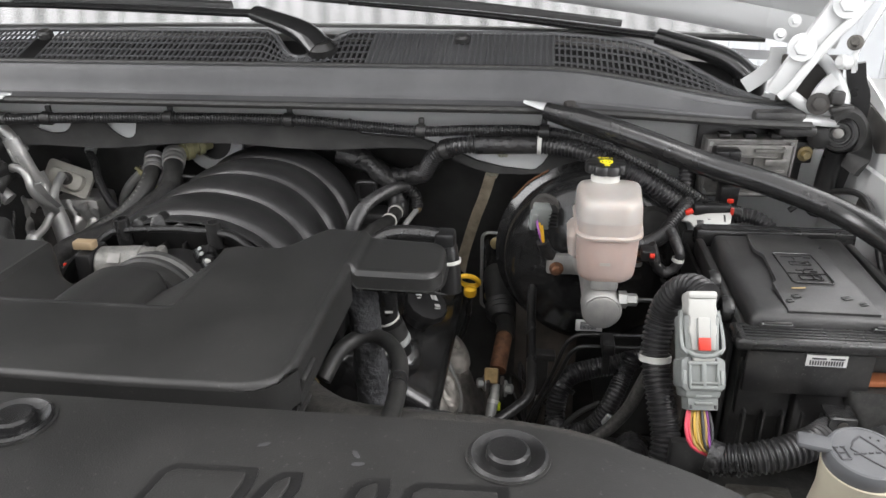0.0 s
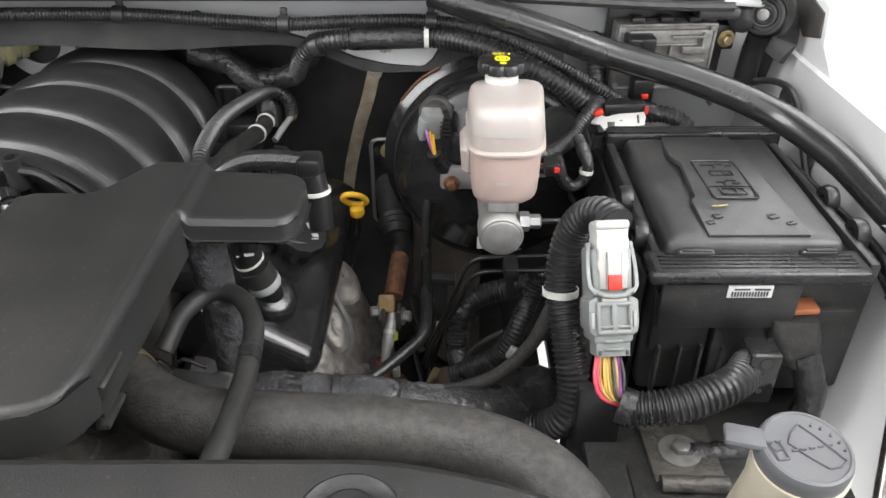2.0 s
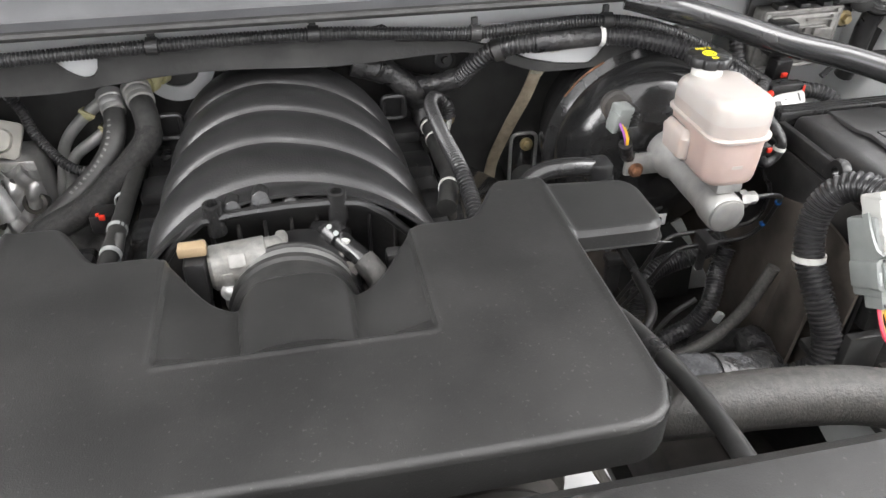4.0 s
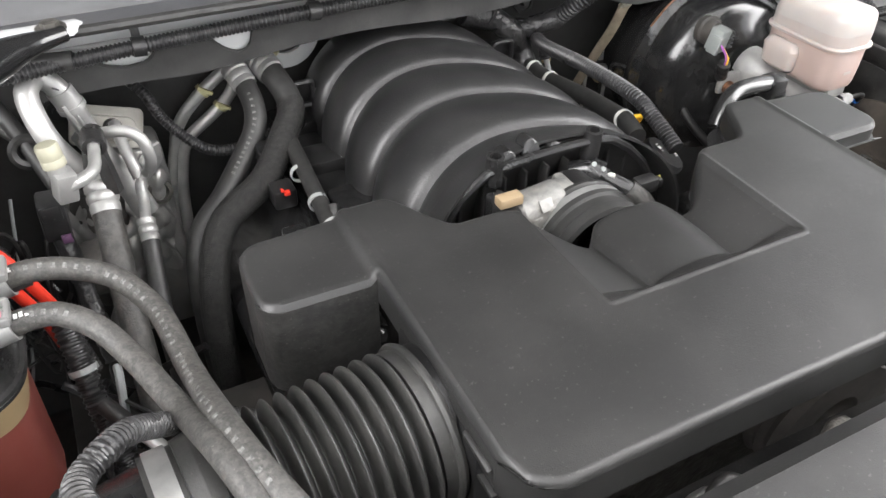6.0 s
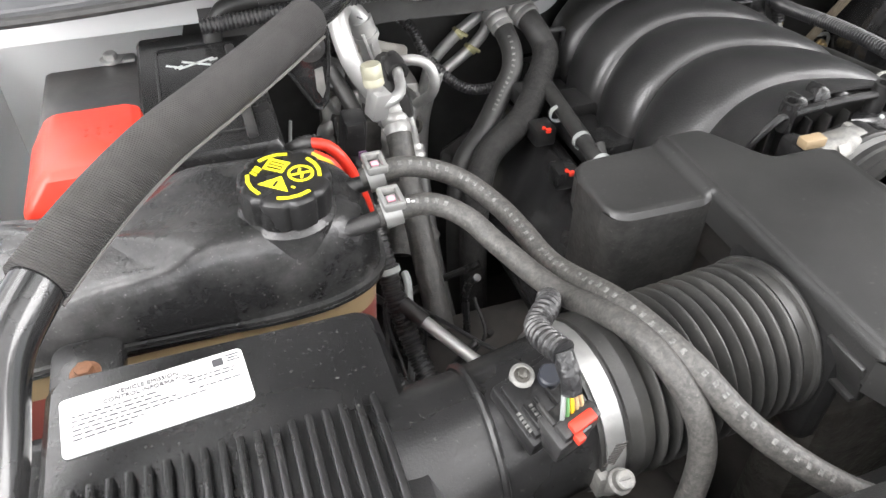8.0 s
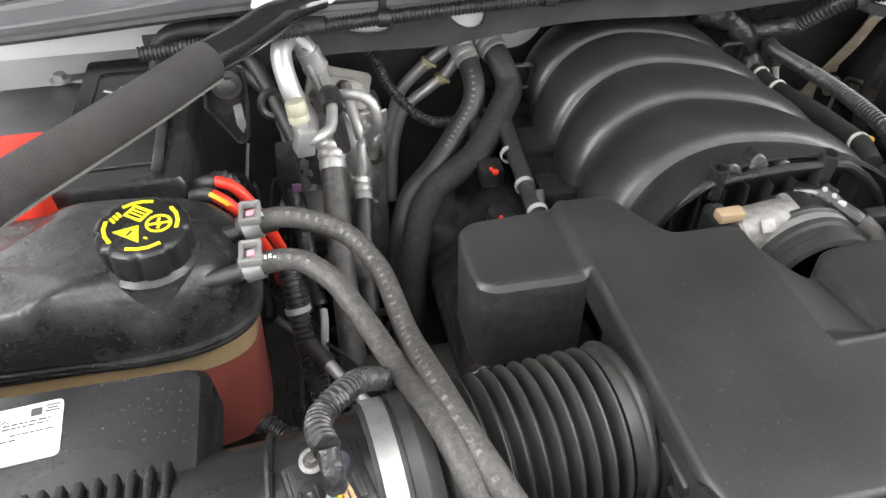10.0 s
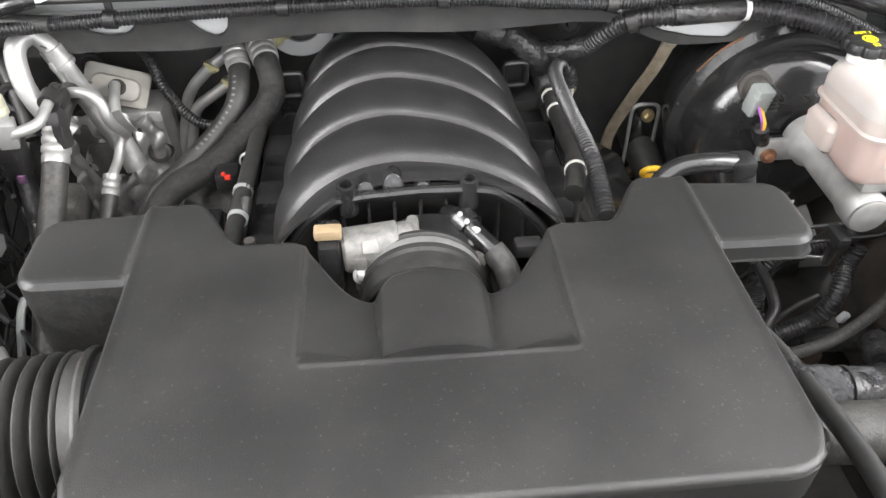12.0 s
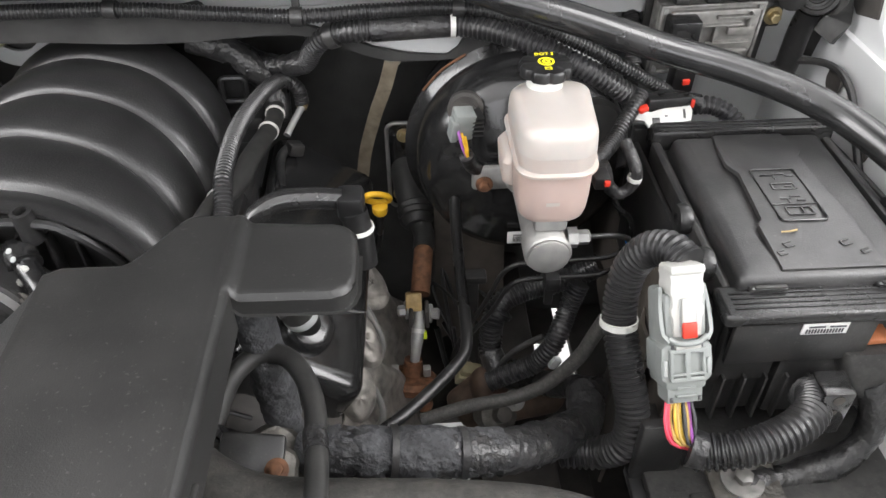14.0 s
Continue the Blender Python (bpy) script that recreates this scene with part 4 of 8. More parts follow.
# ---- throttle body ----
throttle = thing("throttle_body", (0, 0.72, 1.05), "cast aluminium throttle body with motor housing", "throttle body")
part("housing_pad", box((-0.044, 0.722, 1.160), (0.020, 0.012, 0.006), 0.002, pose(0, 0, 0, 35, 0, 5)), CASTING, throttle)
part("housing_end", box((-0.010, 0.742, 1.145), (0.012, 0.03, 0.05), 0.005), CASTING, throttle)
part("motor_housing", lathe([(0, 0), (0.018, 0.0), (0.0205, 0.003), (0.0205, 0.050), (0.0185, 0.051), (0.0185, 0.062), (0.016, 0.066), (0, 0.066)], aim((-0.074, 0.728, 1.154), (1, 0.10, 0.03)), 36), CASTING, throttle)
part("housing_mark", box((-0.048, 0.7135, 1.1690), (0.014, 0.0012, 0.012), 0.0005, pose(0, 0, 0, -45, 0, 4)), CASTALU, throttle)
part("throttle_flange", box((0.016, 0.738, 1.150), (0.060, 0.010, 0.012), 0.003, pose(0, 0, 0, 0, 18, 0)), CASTING, throttle)
part("flange_lug", box((-0.058, 0.714, 1.140), (0.012, 0.012, 0.040), 0.003), CASTING, throttle)
part("flange_bolt", bolt((-0.058, 0.707, 1.142), (0, -0.8, 0.5), 0.0045, 0.006), ZINC, throttle)
part("gear_cover", box((-0.084, 0.730, 1.130), (0.020, 0.044, 0.088), 0.006), SATIN, throttle)
part("plug_tab", box((-0.084, 0.722, 1.181), (0.024, 0.013, 0.010), 0.002), mat("tan_plastic", (0.27, 0.20, 0.12), 0.5), throttle)
part("bore", lathe([(0.050, -0.03), (0.056, -0.03), (0.056, 0.03), (0.050, 0.03), (0.050, -0.03)], aim((0.005, 0.735, 1.105), (0, -1, 0)), 36), SATIN, throttle)
part("coupler", lathe([(0.052, 0), (0.0570, 0.0), (0.0575, 0.004), (0.0560, 0.006), (0.0560, 0.016), (0.0580, 0.018), (0.0580, 0.024), (0.0550, 0.026), (0.0550, 0.036), (0.0570, 0.038), (0.0565, 0.048), (0.052, 0.050)], aim((-0.004, 0.724, 1.118), (0, -1, 0.02)), 64), RUBBER, throttle)
part("coupler_clamp", ring_band((-0.004, 0.712, 1.118), (0, 1, 0), 0.0562, 0.008), ZINC, throttle)
part("throttle_bolt", bolt((0.046, 0.722, 1.137), (0, -0.8, 0.5), 0.0055, 0.005), OILY, throttle)
part("vent_fitting", tube([(0.024, 0.776, 1.150), (0.037, 0.761, 1.156), (0.048, 0.747, 1.149), (0.062, 0.730, 1.142), (0.074, 0.715, 1.130), (0.078, 0.70, 1.108)], 0.0100, 18), GLOSS, throttle)
part("fitting_collar", tube([(0.036, 0.763, 1.1555), (0.044, 0.752, 1.152)], 0.0140, 18), GLOSS, throttle)
for q in ((0.0345, 0.7545, 1.1665), (0.0400, 0.7465, 1.1640)):
    part("fitting_dot", lathe([(0.0026, 0), (0.0026, 0.0006), (0, 0.0006)], aim(q, (-0.2, -0.6, 0.75)), 16), CONNGREY, throttle)
part("fitting_lock", box((0.047, 0.744, 1.150), (0.006, 0.012, 0.018), 0.002, pose(0, 0, 0, 0, 0, 40)), LEVER, throttle)
part("hose_end", tube([(0.062, 0.730, 1.142), (0.073, 0.716, 1.131), (0.078, 0.70, 1.108)], 0.0118, 18), RADHOSE, throttle)
part("side_plug", add(box((0.098, 0.745, 1.130), (0.026, 0.016, 0.016), 0.003), box((0.114, 0.745, 1.128), (0.010, 0.010, 0.010), 0.002)), PLASTIC, throttle)
part("plug_tip", lathe([(0.004, 0), (0.0045, 0.004), (0, 0.005)], aim((0.124, 0.755, 1.122), (0.6, -0.6, 0.4)), 14), mat("olive_tip", (0.45, 0.42, 0.08), 0.5), throttle)

# ---- engine cover ----
cover = thing("engine_cover", (0, 0.60, 1.05), "matt grained black plastic engine cover with a sunken scoop", "engine cover")
CX, FX, FY, NY = 0.236, 0.326, 0.446, 0.662


def back_edge(x):
    ax = abs(x)
    y = 0.752 - 0.006 * smoothstep(0.2, 0.32, ax)
    y -= 0.058 * (1 - smoothstep(0.150, 0.196, ax))
    y -= 0.048 * (1 - smoothstep(0.056, 0.112, ax))
    y += 0.017 * (1 - smoothstep(0.030, 0.052, ax))
    r = 0.022
    if ax > FX - r:
        y -= r - math.sqrt(max(0, r * r - (ax - FX + r) ** 2))
    return y


def front_edge(x, flap):
    ax = abs(x)
    if flap:
        r = 0.018
        return NY + (r - math.sqrt(max(0, r * r - (ax - FX + r) ** 2)) if ax > FX - r else 0)
    r = 0.035
    return FY + (r - math.sqrt(max(0, r * r - (ax - CX + r) ** 2)) if ax > CX - r else 0)


def cover_height(x, y):
    ax = abs(x)
    z = 1.200 - 0.007 * smoothstep(CX - 0.002, CX + 0.006, ax) + 0.0014 * math.exp(-((ax - CX + 0.005) / 0.0030) ** 2)
    ramp = max(0.0, min(1.0, (y - 0.559) / 0.015))
    deep = max(0.0, min(1.0, (y - 0.565) / 0.10))
    slope = max(0.0, min(1.0, (0.0975 - ax) / 0.050))
    lip = 1 - smoothstep(0.0965, 0.0985, ax)
    floor = 0.0042 + slope * (0.0155 + 0.0125 * deep)
    hump = 0.0085 + 0.006 * smoothstep(0.60, 0.71, y) + 0.011 * (ax / 0.042) ** 2.6 + 0.9 * max(0.0, ax - 0.040)
    z -= lip * ramp * min(floor, hump)
    z += 0.0010 * math.exp(-((ax - 0.0995) / 0.0020) ** 2) * smoothstep(0.555, 0.565, y) + 0.0010 * math.exp(-((y - 0.557) / 0.0020) ** 2) * lip
    z += 0.0015 * math.sin(14 * x) * math.sin(11 * y)
    return z


def edge_points():
    pts = []
    n = 60
    for i in range(n + 1):
        x = -CX + 2 * CX * i / n
        pts.append((x, front_edge(x, False)))
    for i in range(n // 2 + 1):
        x = CX + (FX - CX) * i / (n // 2)
        pts.append((x, front_edge(x, True)))
    for i in range(3 * n + 1):
        x = FX - 2 * FX * i / (3 * n)
        pts.append((x, back_edge(x)))
    for i in range(n // 2 + 1):
        x = -FX + (FX - CX) * i / (n // 2)
        pts.append((x, front_edge(x, True)))
    return np.array(pts)


EP = edge_points()
EA, EB = EP, np.roll(EP, -1, axis=0)


def edge_gap(x, y):
    d = EB - EA
    w = np.array((x, y)) - EA
    t = np.clip((w * d).sum(1) / np.maximum(1e-12, (d * d).sum(1)), 0, 1)
    return float(np.sqrt((((w - d * t[:, None])) ** 2).sum(1).min()))


def cover_point(x, y):
    g = edge_gap(x, y)
    r = 0.006
    z = cover_height(x, y)
    if g < r:
        z -= r - math.sqrt(max(0, r * r - (r - g) ** 2))
    return (x, y, z)


def cover_sheet(xs, flap, ny):
    bm = bmesh.new()
    cols = []
    for x in xs:
        y0, y1 = front_edge(x, flap), back_edge(x)
        col = []
        for j in range(ny + 1):
            t = j / ny
            a = min(0.012, 0.2 * (y1 - y0))
            if t < 0.12:
                y = y0 + a * (t / 0.12)
            elif t > 0.88:
                y = y1 - a * ((1 - t) / 0.12)
            else:
                y = y0 + a + (y1 - y0 - 2 * a) * (t - 0.12) / 0.76
            col.append(bm.verts.new(cover_point(x, y)))
        cols.append(col)
    for a, b in zip(cols, cols[1:]):
        for j in range(ny):
            bm.faces.new((a[j], b[j], b[j + 1], a[j + 1]))
    return bm


def spread(a, b, n, fine=0.012, k=6):
    """Columns from a to b, closer near both ends."""
    e = [a + fine * (1 - math.cos(math.pi / 2 * i / k)) for i in range(k)]
    f = [b - fine * (1 - math.cos(math.pi / 2 * i / k)) for i in range(k)]
    return e + [a + fine + (b - a - 2 * fine) * i / n for i in range(n + 1)] + f[::-1]


part("top", cover_sheet(spread(-CX, CX, 300, 0.03, 14), False, 190), COVER, cover)
for side in (1, -1):
    part("flap", cover_sheet(spread(side * CX, side * FX, 12, 0.014 * side, 8), True, 34), COVER, cover)


def skirt(pts, depth, lean=0.0):
    """A wall that hangs from a run of the cover's edge."""
    bm = bmesh.new()
    prev = None
    for x, y in pts:
        z = cover_point(x, y)[2]
        d = depth(x, y)
        col = [bm.verts.new((x, y, z)), bm.verts.new((x * (1 + lean * 0.01), y, z - 0.012)), bm.verts.new((x * (1 + lean * 0.01), y, z - 0.016)), bm.verts.new((x, y, z - d))]
        if prev:
            for k in range(3):
                bm.faces.new((prev[k], col[k], col[k + 1], prev[k + 1]))
        prev = col
    bmesh.ops.recalc_face_normals(bm, faces=bm.faces)
    bmesh.ops.solidify(bm, geom=bm.faces[:], thickness=0.003)
    return bm


n60 = 60
part("front_wall", skirt([tuple(p) for p in EP[:61]], lambda x, y: 0.030), COVER, cover)
for side in (1, -1):
    part("side_wall", skirt([(side * CX, front_edge(CX, False) + (NY - front_edge(CX, False)) * i / 20) for i in range(21)], lambda x, y: 0.034 if side > 0 else 0.024), COVER, cover)
    part("skirt_tab", add(box((side * (CX - 0.004), 0.500, 1.164), (0.005, 0.034, 0.040), 0.002, pose(0, 0, 0, 0, side * 18, 0)), box((side * (CX - 0.010), 0.500, 1.146), (0.016, 0.030, 0.005), 0.002)), COVER, cover)
    part("flap_wall", skirt([(side * (CX + (FX - CX) * i / 30), front_edge(side * (CX + (FX - CX) * i / 30), True)) for i in range(31)], lambda x, y: 0.013 if side > 0 else 0.085), DUSTY if side < 0 else COVER, cover)
    y0, y1 = front_edge(FX, True), back_edge(FX)
    part("flap_end", skirt([(side * FX, y0 + (y1 - y0) * i / 8) for i in range(9)], lambda x, y: 0.013 if side > 0 else 0.085), DUSTY if side < 0 else COVER, cover)
part("back_wall", skirt([tuple(p) for p in EP[92:273]], lambda x, y: 0.02 if abs(x) < 0.2 else 0.03), COVER, cover)

# ---- brake booster and master cylinder ----
booster = thing("brake_booster", (0.512, 1.15, 0.90), "glossy black round brake booster on the bulkhead", "brake booster")
BC = (0.512, 1.155, 1.035)
part("shell", lathe([(0.05, -0.05), (0.12, -0.04), (0.135, 0.0), (0.141, 0.03), (0.143, 0.045), (0.148, 0.050), (0.149, 0.062), (0.143, 0.066), (0.137, 0.072), (0.134, 0.10), (0.126, 0.120), (0.108, 0.133), (0.09, 0.136), (0.075, 0.148), (0.04, 0.152), (0, 0.152)],
     aim(BC, (0, -1, 0)), 72), GLOSS, booster)
part("rim_scrapes", tube([(0.388, 1.092, 1.118), (0.412, 1.091, 1.146), (0.440, 1.090, 1.165)], 0.0015, 6), RUST, booster)
part("check_valve", lathe([(0.030, 0), (0.032, 0.008), (0.028, 0.016), (0.0, 0.016)], aim((0.588, 1.030, 1.105), (0, -1, 0.1)), 32), RUBBER, booster)
sen = part("vacuum_sensor", lathe([(0.020, 0), (0.021, 0.010), (0.017, 0.012), (0.015, 0.026), (0, 0.026)], aim((0.436, 1.030, 1.130), (-0.1, -1, 0.1)), 28), DARK, booster)
part("sensor_plug", add(box((0.430, 0.996, 1.128), (0.024, 0.022, 0.034), 0.003, pose(0, 0, 0, 8, 6, 12)), box((0.419, 0.990, 1.124), (0.008, 0.018, 0.026), 0.002, pose(0, 0, 0, 8, 6, 12))), CONNGREY, booster)
for k in range(5):
    part("sensor_fin", box((0.4455, 0.997, 1.117 + 0.0055 * k), (0.014, 0.020, 0.0022), 0.0006, pose(0, 0, 0, 8, 6, 12)), PLASTIC, booster)
for k, c in enumerate((mat("violet_wire", (0.30, 0.08, 0.35), 0.5), YELLOW, YELLOW)):
    part("sensor_wire", tube([(0.424 + 0.004 * k, 0.984, 1.126 - 0.004 * k), (0.428 + 0.003 * k, 0.972, 1.112 - 0.003 * k), (0.435, 0.976, 1.092)], 0.0017, 6), c, booster)
part("sensor_lead", wrapped([(0.433, 0.976, 1.098), (0.441, 0.984, 1.078), (0.456, 0.992, 1.066), (0.490, 1.0, 1.064)], 0.0085), TAPE, booster)
lab = part("booster_label", box((0.510, 1.0025, 0.951), (0.040, 0.0015, 0.019), 0.0005), PAPER, booster)
part("barcode", bars((0.510, 1.0015, 0.949), (1, 0, 0), (0, 0, 1), [(-0.012 + 0.0020 * k, 0, 0.0009 + 0.0005 * (k % 3 == 0), 0.008) for k in range(12)] + [(-0.003, 0.0065, 0.020, 0.0015)]), INK, lab)

cyl = thing("master_cylinder", (0.507, 0.90, 1.03), "cast aluminium brake master cylinder", "master cylinder")
part("bore", lathe([(0.030, -0.01), (0.030, 0.02), (0.0235, 0.03), (0.0225, 0.118), (0.0235, 0.120), (0.0248, 0.126), (0.0248, 0.150), (0.0228, 0.153), (0.0, 0.153)], aim((0.507, 0.988, 1.072), (0, -1, -0.045)), 36), ALU, cyl)
part("end_cap", lathe([(0.0215, 0), (0.0215, 0.002), (0.020, 0.003), (0, 0.003)], aim((0.507, 0.8345, 1.065), (0, -1, -0.045)), 36), ALU, cyl)
part("flange", add(box((0.478, 0.985, 1.060), (0.075, 0.010, 0.032), 0.006), box((0.545, 0.985, 1.075), (0.06, 0.010, 0.030), 0.006)), ALU, cyl)
for p in ((0.455, 0.979, 1.055), (0.566, 0.979, 1.080)):
    part("flange_nut", bolt(p, (0, -1, 0), 0.006, 0.010), RUST, cyl)
part("port_fitting", lathe([(0.011, 0), (0.011, 0.010), (0.008, 0.011), (0.008, 0.022), (0.005, 0.024), (0, 0.024)], aim((0.527, 0.848, 1.078), (1, 0, 0)), 6), ZINC, cyl)
part("saddle", box((0.508, 0.880, 1.100), (0.034, 0.075, 0.018), 0.004), ALU, cyl)
part("brake_pipe", tube([(0.548, 0.848, 1.078), (0.572, 0.850, 1.077), (0.592, 0.856, 1.068), (0.602, 0.872, 1.045), (0.600, 0.885, 1.005), (0.585, 0.892, 0.985), (0.56, 0.892, 0.982), (0.498, 0.890, 0.982), (0.484, 0.890, 0.977), (0.474, 0.892, 0.962), (0.460, 0.905, 0.915), (0.432, 0.93, 0.838), (0.42, 0.93, 0.79)], 0.0030, 10), SATIN, cyl)
part("second_pipe", tube([(0.535, 0.93, 1.098), (0.565, 0.92, 1.100), (0.584, 0.905, 1.094), (0.592, 0.90, 1.075), (0.612, 0.905, 1.05), (0.616, 0.912, 1.01), (0.60, 0.912, 0.993), (0.56, 0.912, 0.989), (0.498, 0.910, 0.989), (0.482, 0.910, 0.984), (0.470, 0.912, 0.967), (0.456, 0.925, 0.914), (0.428, 0.95, 0.822), (0.415, 0.95, 0.78)], 0.0030, 10), SATIN, cyl)
for q in ((0.600, 0.868, 1.052), (0.5995, 0.884, 1.010)):
    part("pipe_paint", box(q, (0.0075, 0.0075, 0.0055), 0.002), mat("blue_paint_dab", (0.02, 0.16, 0.55), 0.5), cyl)
part("pipe_clip", add(box((0.525, 0.888, 0.988), (0.017, 0.034, 0.018), 0.003), box((0.525, 0.890, 0.962), (0.010, 0.008, 0.040), 0.002)), PLASTIC, cyl)
part("level_plug", box((0.562, 0.880, 1.128), (0.016, 0.022, 0.014), 0.002), SATIN, cyl)
part("plug_lock", box((0.566, 0.868, 1.130), (0.006, 0.004, 0.006), 0.001), RED, cyl)

res = thing("brake_fluid_reservoir", (0.508, 0.90, 1.10), "milky translucent plastic brake fluid reservoir", "fluid reservoir")


def loft(levels):
    """A skin over outlines; each level is a list of places."""
    bm = bmesh.new()
    prev = None
    for lv in levels:
        ring = [bm.verts.new(p) for p in lv]
        if prev:
            for k in range(len(ring)):
                bm.faces.new((prev[k], prev[(k + 1) % len(ring)], ring[(k + 1) % len(ring)], ring[k]))
        else:
            bm.faces.new(ring[::-1])
        prev = ring
    bm.faces.new(prev)
    return bm


def res_level(x0, x1, y0, y1, r, z0, z1):
    """An outline whose height runs from z0 at the front to z1 at the back."""
    return [(x + 0.013 * (y - y0) / (y1 - y0) * max(0.0, (x - x0) / (x1 - x0)), y, z0 + (z1 - z0) * (y - y0) / (y1 - y0)) for x, y in rbox(x0, x1, y0, y1, r)]


def res_body(levels):
    """Outlines (inset, front height, back height) up the reservoir, widest at its seam."""
    return loft([res_level(0.472 + a, 0.546 - a, 0.837 + a, 0.962 - a, 0.024 - 0.6 * abs(a), z0, z1) for a, z0, z1 in levels])


part("fluid_chamber", res_body([(0.018, 1.100, 1.104), (0.008, 1.1015, 1.1055), (0.0045, 1.105, 1.109), (0.0030, 1.111, 1.114), (0.0018, 1.130, 1.132), (0.0012, 1.1595, 1.1590)]), RESLOW, res)
part("seam_flange", res_body([(0.004, 1.1590, 1.1580), (-0.0008, 1.1598, 1.1588), (-0.0024, 1.1610, 1.1600), (-0.0026, 1.1638, 1.1628), (-0.0008, 1.1654, 1.1644), (0.004, 1.1660, 1.1650)]), RESMID, res)
part("upper_chamber", res_body([(0.0005, 1.1652, 1.1642), (0.0, 1.181, 1.178)]), RESMID, res)
part("top_chamber", res_body([(0.0, 1.1811, 1.1781), (0.0004, 1.192, 1.184), (0.0010, 1.199, 1.190), (0.0026, 1.2045, 1.195), (0.0055, 1.2075, 1.1985), (0.010, 1.209, 1.200), (0.016, 1.2095, 1.2005)]), RESERV, res)
part("side_chamber", loft([[(x, y, z) for x, y in rbox(0.463 + a, 0.482, 0.892 + a, 0.950 - a, 0.010)] for a, z in ((0.008, 1.108), (0.002, 1.114), (0, 1.140), (0.004, 1.148), (0.010, 1.151))]), RESMID, res)
part("level_mark", bars((0.506, 0.8366, 1.130), (1, 0, 0), (0, 0, 1), [(0, 0, 0.013, 0.004)], 0.0003), RESERV, res)
part("neck", lathe([(0.0185, -0.02), (0.0185, 0.016), (0.0, 0.016)], aim((0.509, 0.945, 1.199), (0, 0, 1)), 28), WHITEPL, res)
rc = part("reservoir_cap", lathe([(0.023, 0), (0.0270, 0.001), (0.0270, 0.0095), (0.0258, 0.0118), (0.024, 0.0125), (0, 0.0125)], aim((0.509, 0.947, 1.2125), (0, 0, 1)), 96, lambda a: 1 - 0.11 * max(0.0, math.cos(8 * a)) ** 2), SATIN, res)
part("cap_print", add(add(lathe([(0.0062, 0), (0.0085, 0), (0.0085, 0.0006), (0.0062, 0.0006), (0.0062, 0)], aim((0.509, 0.9475, 1.2250), (0, 0, 1)), 28), lathe([(0.002, 0), (0.0042, 0), (0.0042, 0.0006), (0.002, 0.0006), (0.002, 0)], aim((0.509, 0.9475, 1.2250), (0, 0, 1)), 20)),
     add(bars((0.509, 0.9475, 1.2250), (1, 0, 0), (0, 1, 0), [(0.0, -0.0125, 0.007, 0.0012), (0.0, -0.0165, 0.007, 0.0012), (-0.003, -0.0145, 0.0012, 0.004), (0.003, -0.0145, 0.0012, 0.004)]), lettering("DOT 3", 0.0068, pose(0.509, 0.9635, 1.2252)))), YELLOWINK, rc)

# ---- fuse box ----
fuse = thing("fuse_box", (0.74, 0.82, 0.95), "black plastic fuse box with a clipped lid", "fuse box")
part("body", add(box((0.742, 0.835, 1.035), (0.205, 0.245, 0.15), 0.006), box((0.765, 0.715, 1.02), (0.13, 0.03, 0.10), 0.005)), PLASTIC, fuse)
part("front_ledge", box((0.724, 0.703, 1.117), (0.196, 0.040, 0.014), 0.005, None, 3), SATIN, fuse)
part("front_apron", box((0.702, 0.691, 1.085), (0.125, 0.006, 0.052), 0.002), PLASTIC, fuse)
for k in range(4):
    part("ledge_groove", box((0.724, 0.693 + 0.006 * k, 1.1242), (0.176, 0.0022, 0.002), 0.0008), SATIN, fuse)
part("rear_rim", box((0.738, 0.966, 1.120), (0.205, 0.024, 0.026), 0.005), SATIN, fuse)
for k in range(3):
    part("rim_groove", box((0.738, 0.960 + 0.006 * k, 1.1333), (0.190, 0.002, 0.002), 0.0008), SATIN, fuse)
for x in (0.641, 0.832):
    part("side_rim", box((x, 0.83, 1.108), (0.011, 0.255, 0.025), 0.004), PLASTIC, fuse)


def lid_z(y):
    """The lid's crown: highest at its middle."""
    return 1.1405 - 0.0042 * ((y - 0.80) / 0.08) ** 2 * (0.7 if y > 0.80 else 1.0)


def lid_ring(inset, dz):
    pts = []
    for x, y in rbox(0.0, 1.0, 0.0, 1.0, 0.03, 4):
        yy = 0.717 + inset + (0.232 - 2 * inset) * y
        x0, x1 = 0.646 + 0.010 * y + inset, 0.806 + 0.010 * y - inset
        pts.append((x0 + (x1 - x0) * x, yy, lid_z(yy) + dz))
    return pts


def lid_face(outline, up):
    """A flat piece laid on the lid's crown."""
    bm = bmesh.new()
    rows = [[bm.verts.new((x, y, lid_z(y) + z)) for x, y in outline] for z in (-0.002, up - 0.0008, up)]
    c = (sum(x for x, y in outline) / len(outline), sum(y for x, y in outline) / len(outline))
    for v in rows[2]:
        v.co.x += (c[0] - v.co.x) * 0.012
        v.co.y += (c[1] - v.co.y) * 0.012
    for a, b in zip(rows, rows[1:]):
        for k in range(len(outline)):
            bm.faces.new((a[k], a[(k + 1) % len(outline)], b[(k + 1) % len(outline)], b[k]))
    bm.faces.new(rows[2])
    return bm


